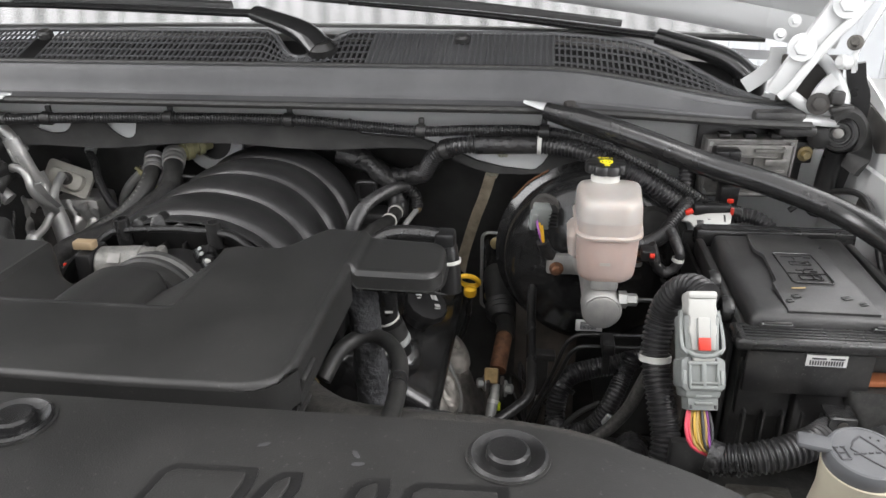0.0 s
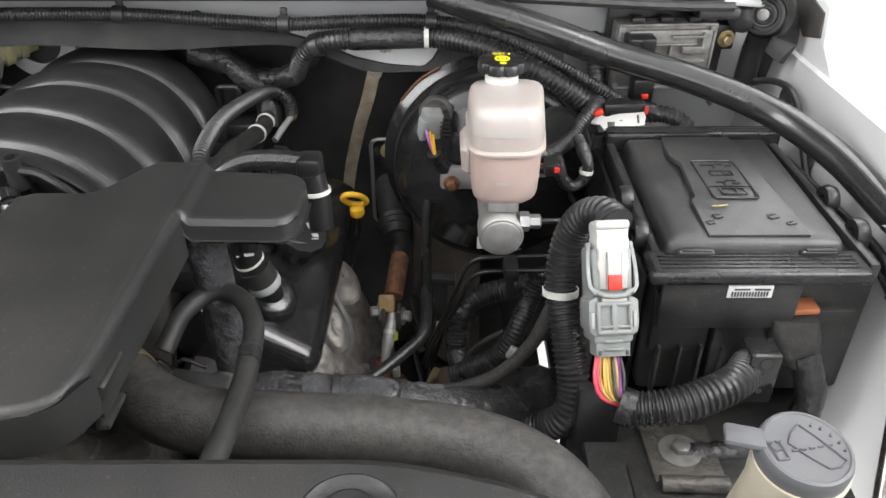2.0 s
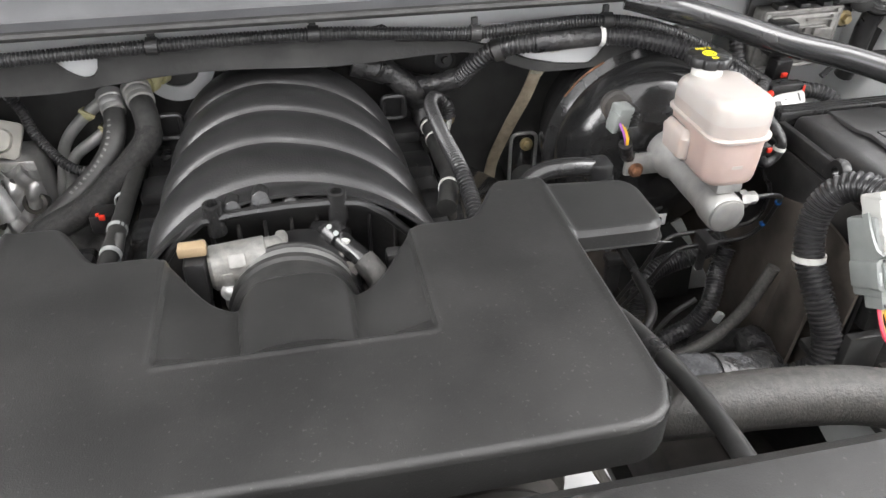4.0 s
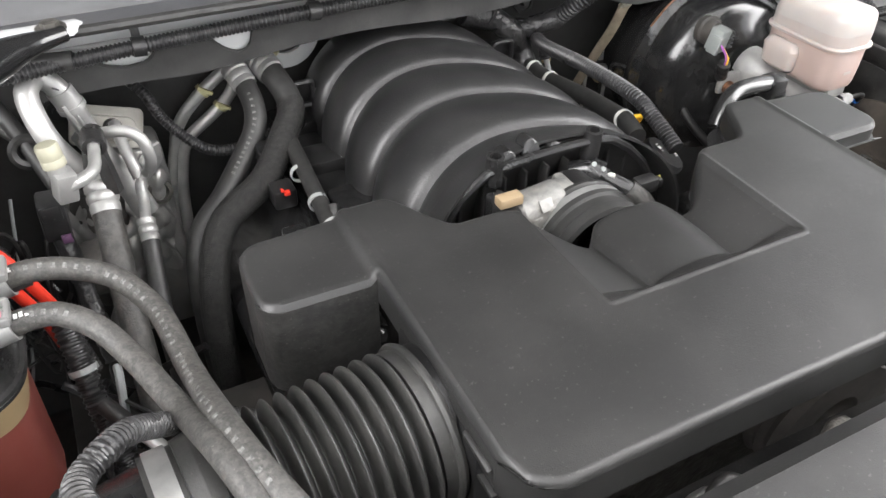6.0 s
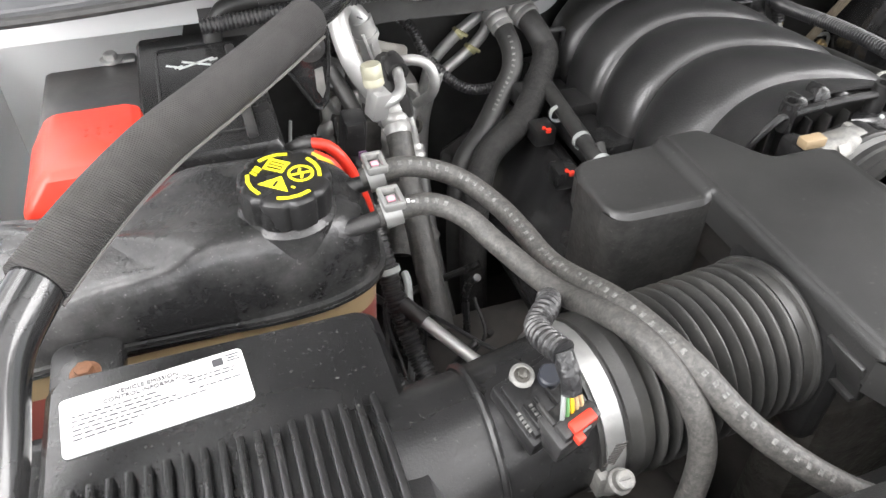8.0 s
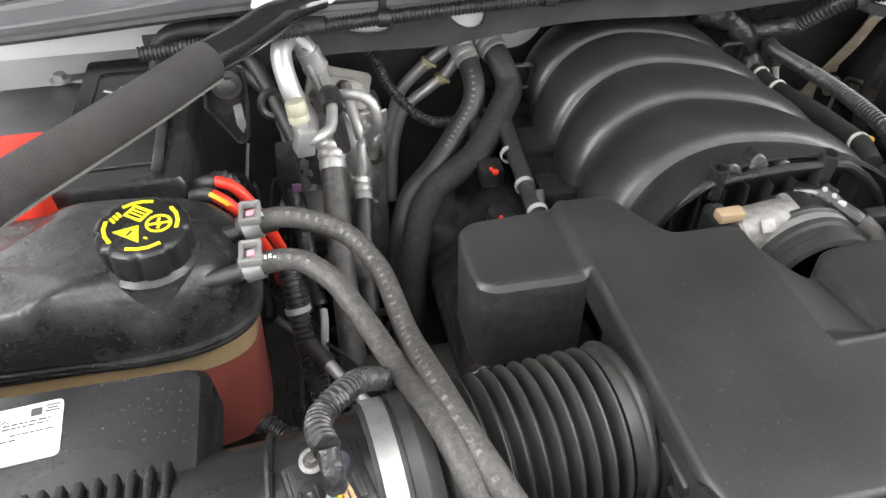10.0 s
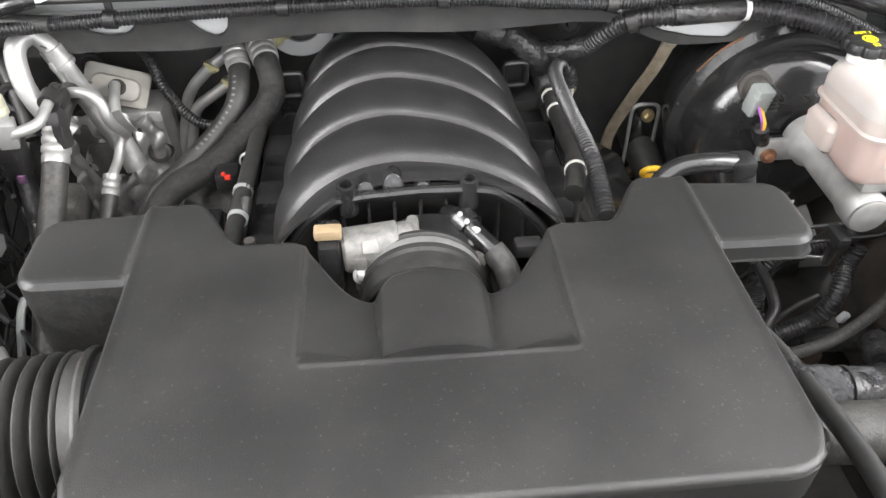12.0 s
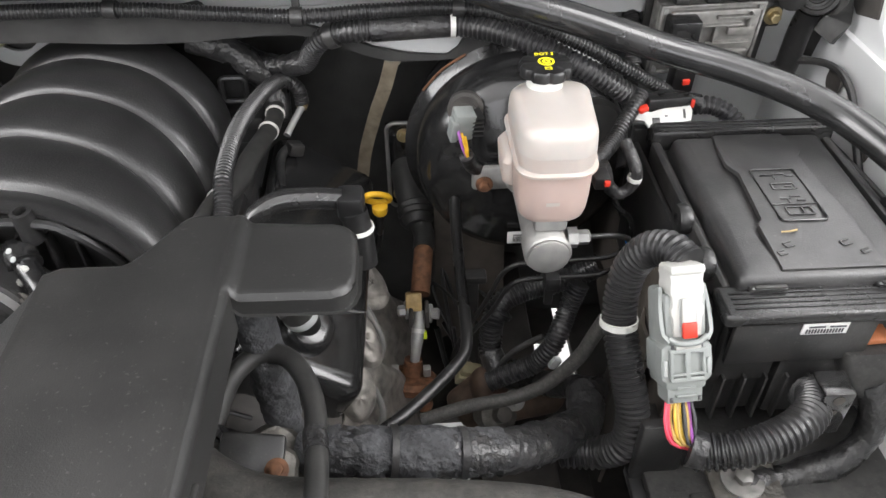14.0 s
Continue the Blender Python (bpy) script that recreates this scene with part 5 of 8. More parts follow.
part("lid", loft([lid_ring(-0.004, -0.034), lid_ring(-0.001, -0.010), lid_ring(0.0, -0.0055), lid_ring(0.002, -0.0025), lid_ring(0.006, -0.0008), lid_ring(0.012, 0.0)]), LIDPL, fuse)
part("lid_panel", lid_face([(0.684, 0.7235), (0.683, 0.780), (0.6885, 0.787), (0.695, 0.862), (0.688, 0.880), (0.692, 0.915), (0.697, 0.945), (0.772, 0.945), (0.777, 0.905), (0.769, 0.893), (0.768, 0.84), (0.774, 0.78), (0.776, 0.7235)], 0.0026), LIDPL, fuse)
part("recess_frame", rings([Vector((x, y, lid_z(y) + 0.0028)) for x, y in rbox(0.706, 0.750, 0.783, 0.866, 0.004) + [(0.750, 0.862)]], [0.0011] * 29, 6), GLOSS, fuse)
for k, marks in enumerate(([(-0.010, 0, 0.012, 0.0016), (0.004, 0.002, 0.009, 0.0016), (0.013, -0.001, 0.008, 0.0016), (-0.003, -0.003, 0.0016, 0.009)], [(0, 0.005, 0.022, 0.0015), (0, -0.004, 0.022, 0.0015), (-0.011, 0.0005, 0.0015, 0.009), (0.011, 0.0005, 0.0015, 0.009), (0.004, 0.0, 0.006, 0.0014)],
                           [(-0.006, 0, 0.010, 0.0015), (0.004, 0.003, 0.010, 0.0015), (0.008, -0.003, 0.008, 0.0015), (-0.004, -0.004, 0.0015, 0.007)], [(0, 0.006, 0.024, 0.0015), (0, -0.005, 0.024, 0.0015), (-0.012, 0.0005, 0.0015, 0.011), (0.003, 0.0005, 0.0015, 0.011), (0.012, 0.0005, 0.0015, 0.011)])):
    yk = 0.855 - 0.0195 * k
    part("lid_symbol", bars((0.729, yk, lid_z(yk) + 0.0022), (1, 0, 0), (0, 1, 0), marks, 0.0011), GLOSS, fuse)
part("recess_bar", bars((0.728, 0.807, lid_z(0.807) + 0.0022), (1, 0, 0), (0, 1, 0), [(0, 0, 0.042, 0.0012)], 0.001), GLOSS, fuse)
for x, y, w, h in ((0.700, 0.752, 0.008, 0.006), (0.691, 0.742, 0.007, 0.005), (0.752, 0.752, 0.009, 0.006), (0.765, 0.741, 0.008, 0.004)):
    part("lid_dent", bars((x, y, lid_z(y) + 0.0022), (1, 0.3, 0), (-0.3, 1, 0), [(0, h / 2, w, 0.0012), (0, -h / 2, w, 0.0012), (-w / 2, 0, 0.0012, h)], 0.0008), GLOSS, fuse)
for x in (0.672, 0.783):
    part("lid_clip", add(box((x, 0.7145, 1.1195), (0.034, 0.006, 0.016), 0.002), box((x, 0.712, 1.1295), (0.028, 0.004, 0.0025), 0.001)), PLASTIC, fuse)
    part("clip_rail", box((x, 0.7125, 1.1275), (0.030, 0.0022, 0.0016), 0.0006), GREYPL, fuse)
for y in (0.82, 0.755):
    for x in (0.630, 0.838):
        part("side_lug", lathe([(0.006, -0.006), (0.014, -0.006), (0.016, 0), (0.014, 0.006), (0.006, 0.006), (0.006, -0.006)], aim((x, y, 1.120), (1, 0, 0)), 20), SATIN, fuse)
part("twig", tube([(0.699, 0.767, lid_z(0.767) + 0.004), (0.706, 0.7665, lid_z(0.767) + 0.0045), (0.714, 0.769, lid_z(0.767) + 0.004)], 0.0009, 6), mat("dry_twig", (0.30, 0.22, 0.10), 0.7), fuse)
fl = part("part_label", box((0.717, 0.6872, 1.1020), (0.040, 0.0015, 0.013), 0.0004), PAPER, fuse)
part("barcode", bars((0.717, 0.6862, 1.100), (1, 0, 0), (0, 0, 1), [(-0.016 + 0.0026 * k, 0, 0.0014, 0.005) for k in range(13)] + [(-0.008, 0.005, 0.014, 0.0018), (0.010, 0.005, 0.014, 0.0018)]), INK, fl)
part("side_panel", box((0.634, 0.862, 1.02), (0.006, 0.27, 0.15), 0.002), PLASTIC, fuse)
part("rear_panel", box((0.665, 1.005, 1.045), (0.07, 0.012, 0.13), 0.003), PLASTIC, fuse)
for k in range(3):
    part("lattice", box((0.645 + 0.02 * k, 0.998, 1.06), (0.003, 0.004, 0.085), 0.001, pose(0, 0, 0, 0, 35 if k % 2 else -35, 0)), PLASTIC, fuse)
part("front_panel", box((0.668, 0.706, 1.055), (0.055, 0.010, 0.070), 0.003), PLASTIC, fuse)
for k in range(5):
    part("front_rib", box((0.650 + 0.020 * k, 0.700, 1.00), (0.003, 0.012, 0.060), 0.001), PLASTIC, fuse)
part("orange_seal", box((0.7665, 0.704, 1.072), (0.048, 0.020, 0.007), 0.002, pose(0, 0, 0, 0, -3, 0)), ORANGE, fuse)
part("plug_boot", loft([[(x, y, 1.068) for x, y in rbox(0.746, 0.788, 0.684, 0.714, 0.006)], [(x, y - 0.003, 1.052) for x, y in rbox(0.747, 0.793, 0.680, 0.712, 0.009)], [(x + 0.002, y - 0.006, 1.036) for x, y in rbox(0.751, 0.793, 0.679, 0.708, 0.011)], [(x + 0.003, y - 0.008, 1.022) for x, y in rbox(0.760, 0.790, 0.680, 0.706, 0.012)]]), DUSTY, fuse)
part("taped_lead", wrapped([(0.779, 0.684, 1.034), (0.786, 0.678, 1.018), (0.792, 0.670, 0.995), (0.788, 0.664, 0.972), (0.768, 0.655, 0.950), (0.73, 0.65, 0.938), (0.67, 0.64, 0.94)], 0.0135, 20, 0.06), TAPE, fuse)
part("steel_bracket", add(box((0.730, 0.652, 1.030), (0.028, 0.004, 0.056), 0.003), box((0.730, 0.664, 1.0565), (0.028, 0.026, 0.004), 0.002)), GLOSS, fuse)
part("bracket_hole", lathe([(0.0052, 0), (0.0052, 0.0006), (0, 0.0006)], aim((0.730, 0.6496, 1.050), (0, -1, 0)), 18), DARK, fuse)
for k in range(2):
    part("bracket_hole", lathe([(0.0032, 0), (0.0032, 0.0006), (0, 0.0006)], aim((0.730, 0.6496, 1.034 - 0.016 * k), (0, -1, 0)), 16), DARK, fuse)
part("tray", add(box((0.70, 0.66, 0.935), (0.24, 0.16, 0.012), 0.004), box((0.66, 0.60, 0.93), (0.09, 0.07, 0.03), 0.006)), DUSTY, fuse)
part("tray_plate", box((0.670, 0.640, 0.9455), (0.066, 0.070, 0.006), 0.002), OILY, fuse)
part("tray_bolt", add(bolt((0.668, 0.640, 0.949), (0, 0, 1), 0.0085, 0.010), lathe([(0.020, 0), (0.020, 0.002), (0.016, 0.003), (0, 0.003)], aim((0.668, 0.640, 0.9485), (0, 0, 1)), 28)), CASTALU, fuse)
part("tray_tube", tube([(0.64, 0.600, 0.952), (0.70, 0.598, 0.952)], 0.008, 14), OILY, fuse)
part("tray_leg", box((0.72, 0.85, 0.86), (0.12, 0.12, 0.20), 0.01), DARK, fuse)

# ---- main harness plug beside the fuse box ----
plug = thing("harness_connector", (0.59, 0.66, 1.05), "grey multi-pin harness connector with white lever lock", "connector")
PM = Matrix.Translation((0.5905, 0.690, 1.105)) @ pose(0, 0, 0, -31, 0, 4)


def local(bm):
    return moved(bm, PM)


def plate(outline, y0, y1, bev=0.0012):
    """A flat piece standing upright in the plug's own frame, from y1 back to y0."""
    bm = prism(outline, 0.0, y0 - y1, bev)
    return moved(bm, Matrix(((1, 0, 0, 0), (0, 0, -1, y0), (0, 1, 0, 0), (0, 0, 0, 1))))


part("shell", local(add(box((0, 0.004, -0.006), (0.036, 0.040, 0.084), 0.004), box((0.002, 0.006, -0.024), (0.046, 0.034, 0.030), 0.004))), CONNGREY, plug)
FACE = [(-0.0215, -0.010), (-0.017, -0.007), (0.017, -0.007), (0.0215, -0.010), (0.0222, -0.026), (0.0215, -0.037), (0.017, -0.041), (-0.017, -0.041), (-0.0215, -0.037), (-0.0222, -0.026)]
part("lower_shell", local(add(plate(FACE, -0.004, -0.017), plate([(-0.015, -0.060), (0.015, -0.060), (0.0155, -0.043), (0.020, -0.040), (-0.0155, -0.040)], 0.010, -0.013))), CONNGREY, plug)
part("face_frame", local(add(add(box((0, -0.0185, -0.0125), (0.032, 0.004, 0.004), 0.001), box((0, -0.0185, -0.0370), (0.030, 0.004, 0.004), 0.001)), add(add(box((-0.0140, -0.0185, -0.025), (0.0030, 0.004, 0.026), 0.001), box((0.0140, -0.0185, -0.025), (0.0030, 0.004, 0.026), 0.001)), add(box((0, -0.0185, -0.025), (0.0050, 0.004, 0.026), 0.001), box((0, -0.0185, -0.0325), (0.028, 0.004, 0.0025), 0.0008))))), CONNGREY, plug)
for sx in (-1, 1):
    part("face_slot", local(box((sx * 0.0185, -0.0172, -0.027), (0.0034, 0.002, 0.014), 0.0008)), GREYPL, plug)
    part("face_notch", local(box((sx * 0.0125, -0.0172, -0.0095), (0.0026, 0.002, 0.0036), 0.0004)), INK, plug)
    part("foot_notch", local(box((sx * 0.0122, -0.0132, -0.0565), (0.0026, 0.002, 0.0040), 0.0004)), INK, plug)
    part("side_arm", local(strip([(sx * 0.0185, -0.006, 0.040), (sx * 0.0205, -0.010, 0.022), (sx * 0.0205, -0.0155, 0.002), (sx * 0.0160, -0.0185, -0.0045)], 0.007, 0.0032, (sx, 0, 0))), CONNGREY, plug)
part("foot_ledge", local(add(box((0, -0.0145, -0.046), (0.016, 0.004, 0.0026), 0.0008), box((0, -0.0145, -0.053), (0.018, 0.004, 0.0026), 0.0008))), CONNGREY, plug)
part("arm_band", local(tube([(-0.0165, -0.019, -0.001), (-0.009, -0.021, -0.0052), (0, -0.0212, -0.0060), (0.009, -0.021, -0.0052), (0.0165, -0.019, -0.001)], 0.0026, 10)), CONNGREY, plug)
LEV = [(-0.0118, 0.0), (-0.0128, 0.016), (-0.0142, 0.018), (-0.0142, 0.024), (-0.0130, 0.026), (-0.0132, 0.034), (-0.0146, 0.036), (-0.0146, 0.042), (-0.0138, 0.046), (-0.0146, 0.052), (-0.0142, 0.057), (-0.012, 0.059),
       (0.012, 0.059), (0.0142, 0.057), (0.0146, 0.052), (0.0138, 0.046), (0.0146, 0.042), (0.0146, 0.036), (0.0132, 0.034), (0.0130, 0.026), (0.0142, 0.024), (0.0142, 0.018), (0.0128, 0.016), (0.0118, 0.0)]
part("lever", local(add(plate(LEV, 0.004, -0.020, 0.002), box((0, -0.014, 0.056), (0.030, 0.018, 0.008), 0.003))), LEVER, plug)
part("lever_tongue", local(add(box((0, -0.0212, 0.020), (0.0118, 0.004, 0.026), 0.0012), box((0, -0.0190, -0.0085), (0.022, 0.004, 0.0045), 0.001))), LEVER, plug)
for sx in (-1, 1):
    part("lever_groove", local(box((sx * 0.0070, -0.0202, 0.018), (0.0012, 0.0010, 0.028), 0.0003)), GREYPL, plug)
part("lever_slot", local(box((0, -0.0200, 0.0570), (0.014, 0.003, 0.0012), 0.0004)), INK, plug)
part("lock_tab", local(box((0, -0.0232, 0.0062), (0.0120, 0.0044, 0.0130), 0.0010)), RED, plug)
for k, c in enumerate((mat("pink_wire", (0.62, 0.05, 0.09), 0.45), MATS["pink_wire"], mat("tan_wire", (0.48, 0.33, 0.10), 0.45), mat("ochre_wire", (0.55, 0.36, 0.05), 0.45), MATS["tan_wire"], MATS["ochre_wire"], INK, MATS["tan_wire"], mat("violet_wire", (0.12, 0.05, 0.14), 0.5), INK)):
    x = 0.580 + 0.0023 * k
    part("wire", tube([(x, 0.654 + 0.002 * (k % 2), 1.056), (x - 0.003 + 0.0006 * k, 0.640 + 0.003 * (k % 3), 1.044), (x + 0.002, 0.630 + 0.003 * (k % 2), 1.030), (0.602 + 0.0008 * k, 0.631 + 0.002 * (k % 3), 1.017)], 0.0017 if k < 2 else 0.0014, 8), c, plug)
part("feed_conduit", ribbed([(0.600, 0.722, 1.150), (0.590, 0.742, 1.150), (0.576, 0.757, 1.136), (0.565, 0.762, 1.105), (0.560, 0.748, 1.064), (0.566, 0.718, 1.022), (0.572, 0.695, 0.985), (0.566, 0.682, 0.955), (0.545, 0.690, 0.930), (0.510, 0.70, 0.92)], 0.0165, 0.0058, 0.14, 20), CONDUIT, plug)
part("conduit_tie", ring_band((0.5595, 0.745, 1.060), (0.0, 0.3, 1), 0.0165, 0.007, 0.0015), WHITEPL, plug)
part("branch_conduit", ribbed([(0.604, 0.630, 1.014), (0.635, 0.624, 1.022), (0.670, 0.628, 1.030), (0.705, 0.645, 1.034), (0.733, 0.683, 1.018), (0.738, 0.71, 0.99)], 0.0165, 0.0058, 0.14, 20), CONDUIT, plug)
part("conduit_end", tube([(0.600, 0.633, 1.018), (0.612, 0.628, 1.016)], 0.0172, 16), TAPE, plug)
part("mount_bracket", add(box((0.592, 0.665, 0.965), (0.045, 0.012, 0.09), 0.003), box((0.592, 0.655, 0.925), (0.05, 0.04, 0.010), 0.003)), SATIN, plug)

# ---- washer bottle ----
wash = thing("washer_bottle", (0.655, 0.40, 0.95), "cream washer fluid bottle neck with grey flip cap", "washer bottle")
part("neck", lathe([(0.045, -0.25), (0.030, -0.10), (0.024, -0.03), (0.026, -0.004), (0.0, -0.004)], aim((0.639, 0.430, 1.182), (0, -0.1, 1)), 28), mat("cream_plastic", (0.50, 0.46, 0.36), 0.4, var=0.06), wash)
wc = part("cap", lathe([(0.0235, -0.014), (0.025, -0.010), (0.025, -0.002), (0.0238, 0.0012), (0.0222, 0.0018), (0.0215, 0.0010), (0, 0.0010)], aim((0.639, 0.430, 1.188), (0, -0.12, 1)), 40), mat("grey_cap_plastic", (0.095, 0.098, 0.104), 0.5, var=0.06, dust_sheen=0.1), wash)
part("cap_tab", box((0.6085, 0.438, 1.1885), (0.022, 0.015, 0.005), 0.0024, pose(0, 0, 0, 0, 0, -15)), MATS["grey_cap_plastic"], wash)
CU, CV = Vector((0.985, 0.17, 0.02)), Vector((-0.17, 0.98, 0.118))


def on_cap(u, v):
    return Vector((0.639, 0.430, 1.1893)) + CU * u + CV * v


SCREEN = [(0.003, 0.0145), (0.008, 0.006), (0.0125, -0.003), (0.0165, -0.012), (0.011, -0.0145), (0.005, -0.0145), (-0.002, -0.006), (-0.0085, 0.004), (-0.004, 0.010), (0.003, 0.0145)]
for k, (p, q) in enumerate(zip(SCREEN, SCREEN[1:])):
    part("screen_line", rings([on_cap(*p), on_cap(*q)], [0.0007, 0.0007], 6), INK, wc)
for u in (-0.009, -0.004, 0.001, 0.006, 0.011):
    part("spray_dash", rings([on_cap(u, -0.001), on_cap(u + 0.003, -0.001)], [0.0008, 0.0008], 6), INK, wc)
for u, v in ((0.009, 0.012), (0.013, 0.009), (0.016, 0.004), (0.018, -0.001), (0.0185, -0.006)):
    part("spray_drop", rings([on_cap(u, v), on_cap(u + 0.0015, v + 0.0015)], [0.0009, 0.0006], 6), INK, wc)
for p, q in (((-0.019, -0.005), (-0.013, -0.005)), ((-0.013, -0.005), (-0.013, 0.005)), ((-0.019, -0.005), (-0.019, 0.005)), ((-0.020, 0.006), (-0.017, 0.006)), ((-0.015, 0.006), (-0.012, 0.006)), ((-0.018, 0.001), (-0.014, 0.001))):
    part("tank_line", rings([on_cap(*p), on_cap(*q)], [0.0008, 0.0008], 6), INK, wc)

# ---- harness along the cowl ----
har = thing("cowl_harness", (0.2, 1.06, 1.22), "black corrugated wiring harness clipped under the cowl", "wiring harness")
part("upper_conduit", ribbed([(-0.60, 1.060, 1.220), (-0.36, 1.065, 1.233), (-0.14, 1.074, 1.237), (0.048, 1.077, 1.237), (0.17, 1.074, 1.230), (0.254, 1.068, 1.227), (0.33, 1.070, 1.230), (0.428, 1.078, 1.228), (0.500, 1.070, 1.216), (0.575, 1.060, 1.185), (0.640, 1.055, 1.150), (0.69, 1.06, 1.12)], 0.0085, 0.0045, 0.16, 12), CONDUIT, har)
part("lower_conduit", ribbed([(0.245, 1.135, 1.140), (0.262, 1.105, 1.175), (0.285, 1.088, 1.196), (0.325, 1.072, 1.207), (0.42, 1.078, 1.208), (0.495, 1.045, 1.205), (0.565, 1.015, 1.182), (0.625, 1.010, 1.145), (0.668, 1.015, 1.118)], 0.013, 0.006, 0.14, 14), CONDUIT, har)
part("taped_run", tube([(0.33, 1.0725, 1.207), (0.42, 1.078, 1.208)], 0.0138, 14), TAPE, har)
part("white_tie", ring_band((0.424, 1.0785, 1.208), (1, 0, 0), 0.0135, 0.006, 0.0015), WHITEPL, har)
for x, z, y in ((-0.335, 1.234, 1.066), (-0.14, 1.237, 1.074), (0.048, 1.237, 1.077), (0.25, 1.227, 1.068), (0.43, 1.228, 1.078)):
    part("harness_clip", add(ring_band((x, y, z), (1, 0, -0.05), 0.0086, 0.013, 0.002), box((x, y + 0.006, z + 0.011), (0.009, 0.006, 0.016), 0.002)), PLASTIC, har)
part("clip_low", ring_band((0.286, 1.086, 1.196), (1, -0.3, 0.4), 0.0132, 0.012, 0.002), PLASTIC, har)
part("taped_trunk", wrapped([(0.245, 1.135, 1.140), (0.20, 1.155, 1.125), (0.16, 1.16, 1.140), (0.13, 1.150, 1.160)], 0.015), TAPE, har)

strap = solo("ground_strap", strip([(0.353, 1.117, 1.152), (0.348, 1.120, 1.133), (0.340, 1.126, 1.104), (0.325, 1.140, 1.058), (0.307, 1.160, 0.990), (0.30, 1.155, 0.95)], 0.0175, 0.003, (0, -1, 0.2)), STRAP,
            "dull braided ground strap hanging down the bulkhead", "ground strap")
BARE = mat("bare_braid", (0.40, 0.39, 0.31), 0.5, 0.4, var=0.35, scale=260, bump=1.0, bscale=500)
part("bare_end", strip([(0.371, 1.102, 1.192), (0.368, 1.104, 1.184), (0.361, 1.110, 1.171), (0.357, 1.114, 1.158), (0.352, 1.120, 1.144)], 0.0185, 0.006, (0.15, -1, 0.2)), BARE, strap)
part("twisted_neck", wrapped([(0.374, 1.100, 1.206), (0.371, 1.101, 1.196), (0.367, 1.105, 1.182)], 0.0055, 12, 0.12), BARE, strap)

# ---- driver's side brace and what lies under it ----
braceR = thing("brace_bar", (0.66, 1.0, 1.12), "glossy black tubular brace bar bolted to the cowl", "brace bar")
part("bar", tube([(0.430, 1.030, 1.270), (0.485, 1.010, 1.261), (0.56, 1.003, 1.239), (0.645, 0.995, 1.211), (0.73, 0.975, 1.191), (0.81, 0.935, 1.168), (0.855, 0.86, 1.150), (0.878, 0.785, 1.130), (0.888, 0.742, 1.121)], lambda t: 0.0165 - 0.004 * smoothstep(0.1, 0.0, t) , 20, 0.01), GLOSS, braceR)
part("foot_plate", moved(prism([(-0.040, 0.014), (0.040, 0.012), (0.047, 0.002), (0.040, -0.010), (0.012, -0.020), (-0.016, -0.010)], -0.0025, 0.0025, 0.0015), pose(0.437, 1.036, 1.274, 0, 5, -6)), WHITE, braceR)
part("foot_bolt", bolt((0.462, 1.026, 1.276), (0, 0, 1), 0.008, 0.009), DARK, braceR)
part("end_plate", box((0.890, 0.735, 1.128), (0.05, 0.06, 0.006), 0.004, pose(0, 0, 0, 0, 0, 20)), GLOSS, braceR)
part("end_bolt", bolt((0.889, 0.735, 1.131), (0, 0, 1), 0.010, 0.010), BRASS, braceR)

ecu = thing("control_module", (0.74, 1.17, 1.10), "finned cast aluminium control module on the bulkhead", "control module")
EM = Matrix.Translation((0.724, 1.096, 1.181)) @ pose(0, 0, 0, 4, 0, 3) @ Matrix.Diagonal((0.90, 1, 0.95, 1))
part("housing", moved(add(box((0, 0, 0), (0.145, 0.022, 0.095), 0.006), box((0.005, -0.012, 0.008), (0.12, 0.008, 0.060), 0.004)), EM), CASTALU, ecu)
for k, (x, z, w, h) in enumerate(((0.030, 0.030, 0.050, 0.004), (0.012, 0.020, 0.060, 0.003), (0.040, 0.012, 0.034, 0.010), (0.028, -0.004, 0.060, 0.003), (0.020, -0.016, 0.074, 0.003), (0.050, 0.024, 0.003, 0.022), (0.006, 0.004, 0.003, 0.030))):
    part("fin", moved(box((x, -0.018, z), (w, 0.007, h), 0.001), EM), CASTALU, ecu)
part("housing_rim", moved(add(add(box((0, -0.0125, 0.044), (0.140, 0.006, 0.005), 0.002), box((0, -0.0125, -0.044), (0.140, 0.006, 0.005), 0.002)), add(box((-0.0675, -0.0125, 0), (0.005, 0.006, 0.09), 0.002), box((0.0675, -0.0125, 0), (0.005, 0.006, 0.09), 0.002))), EM), CASTALU, ecu)
for x in (-0.045, -0.005, 0.035, 0.055):
    part("rim_tab", moved(box((x, -0.010, 0.0515), (0.018, 0.016, 0.008), 0.002), EM), PLASTIC, ecu)
for sx, sz in ((-1, -1), (1, -1), (-1, 1), (1, 1)):
    part("housing_screw", moved(lathe([(0.0045, 0), (0.0045, 0.004), (0, 0.004)], aim((sx * 0.064, -0.011, sz * 0.040), (0, -1, 0)), 14), EM), ZINC, ecu)
part("carrier", moved(add(box((0.008, 0.014, 0.0), (0.175, 0.006, 0.12), 0.003), box((0.09, 0.005, 0.02), (0.03, 0.010, 0.035), 0.003)), EM), PLASTIC, ecu)
part("carrier_bolt", moved(bolt((0.090, -0.001, 0.020), (0, -1, 0), 0.007, 0.012), EM), BRASS, ecu)
part("plug", moved(add(box((-0.040, -0.022, 0.010), (0.040, 0.028, 0.050), 0.004), box((-0.030, -0.030, -0.040), (0.030, 0.022, 0.040), 0.003)), EM), SATIN, ecu)
part("plug_lock", moved(box((-0.028, -0.043, -0.042), (0.010, 0.004, 0.007), 0.001), EM), RED, ecu)
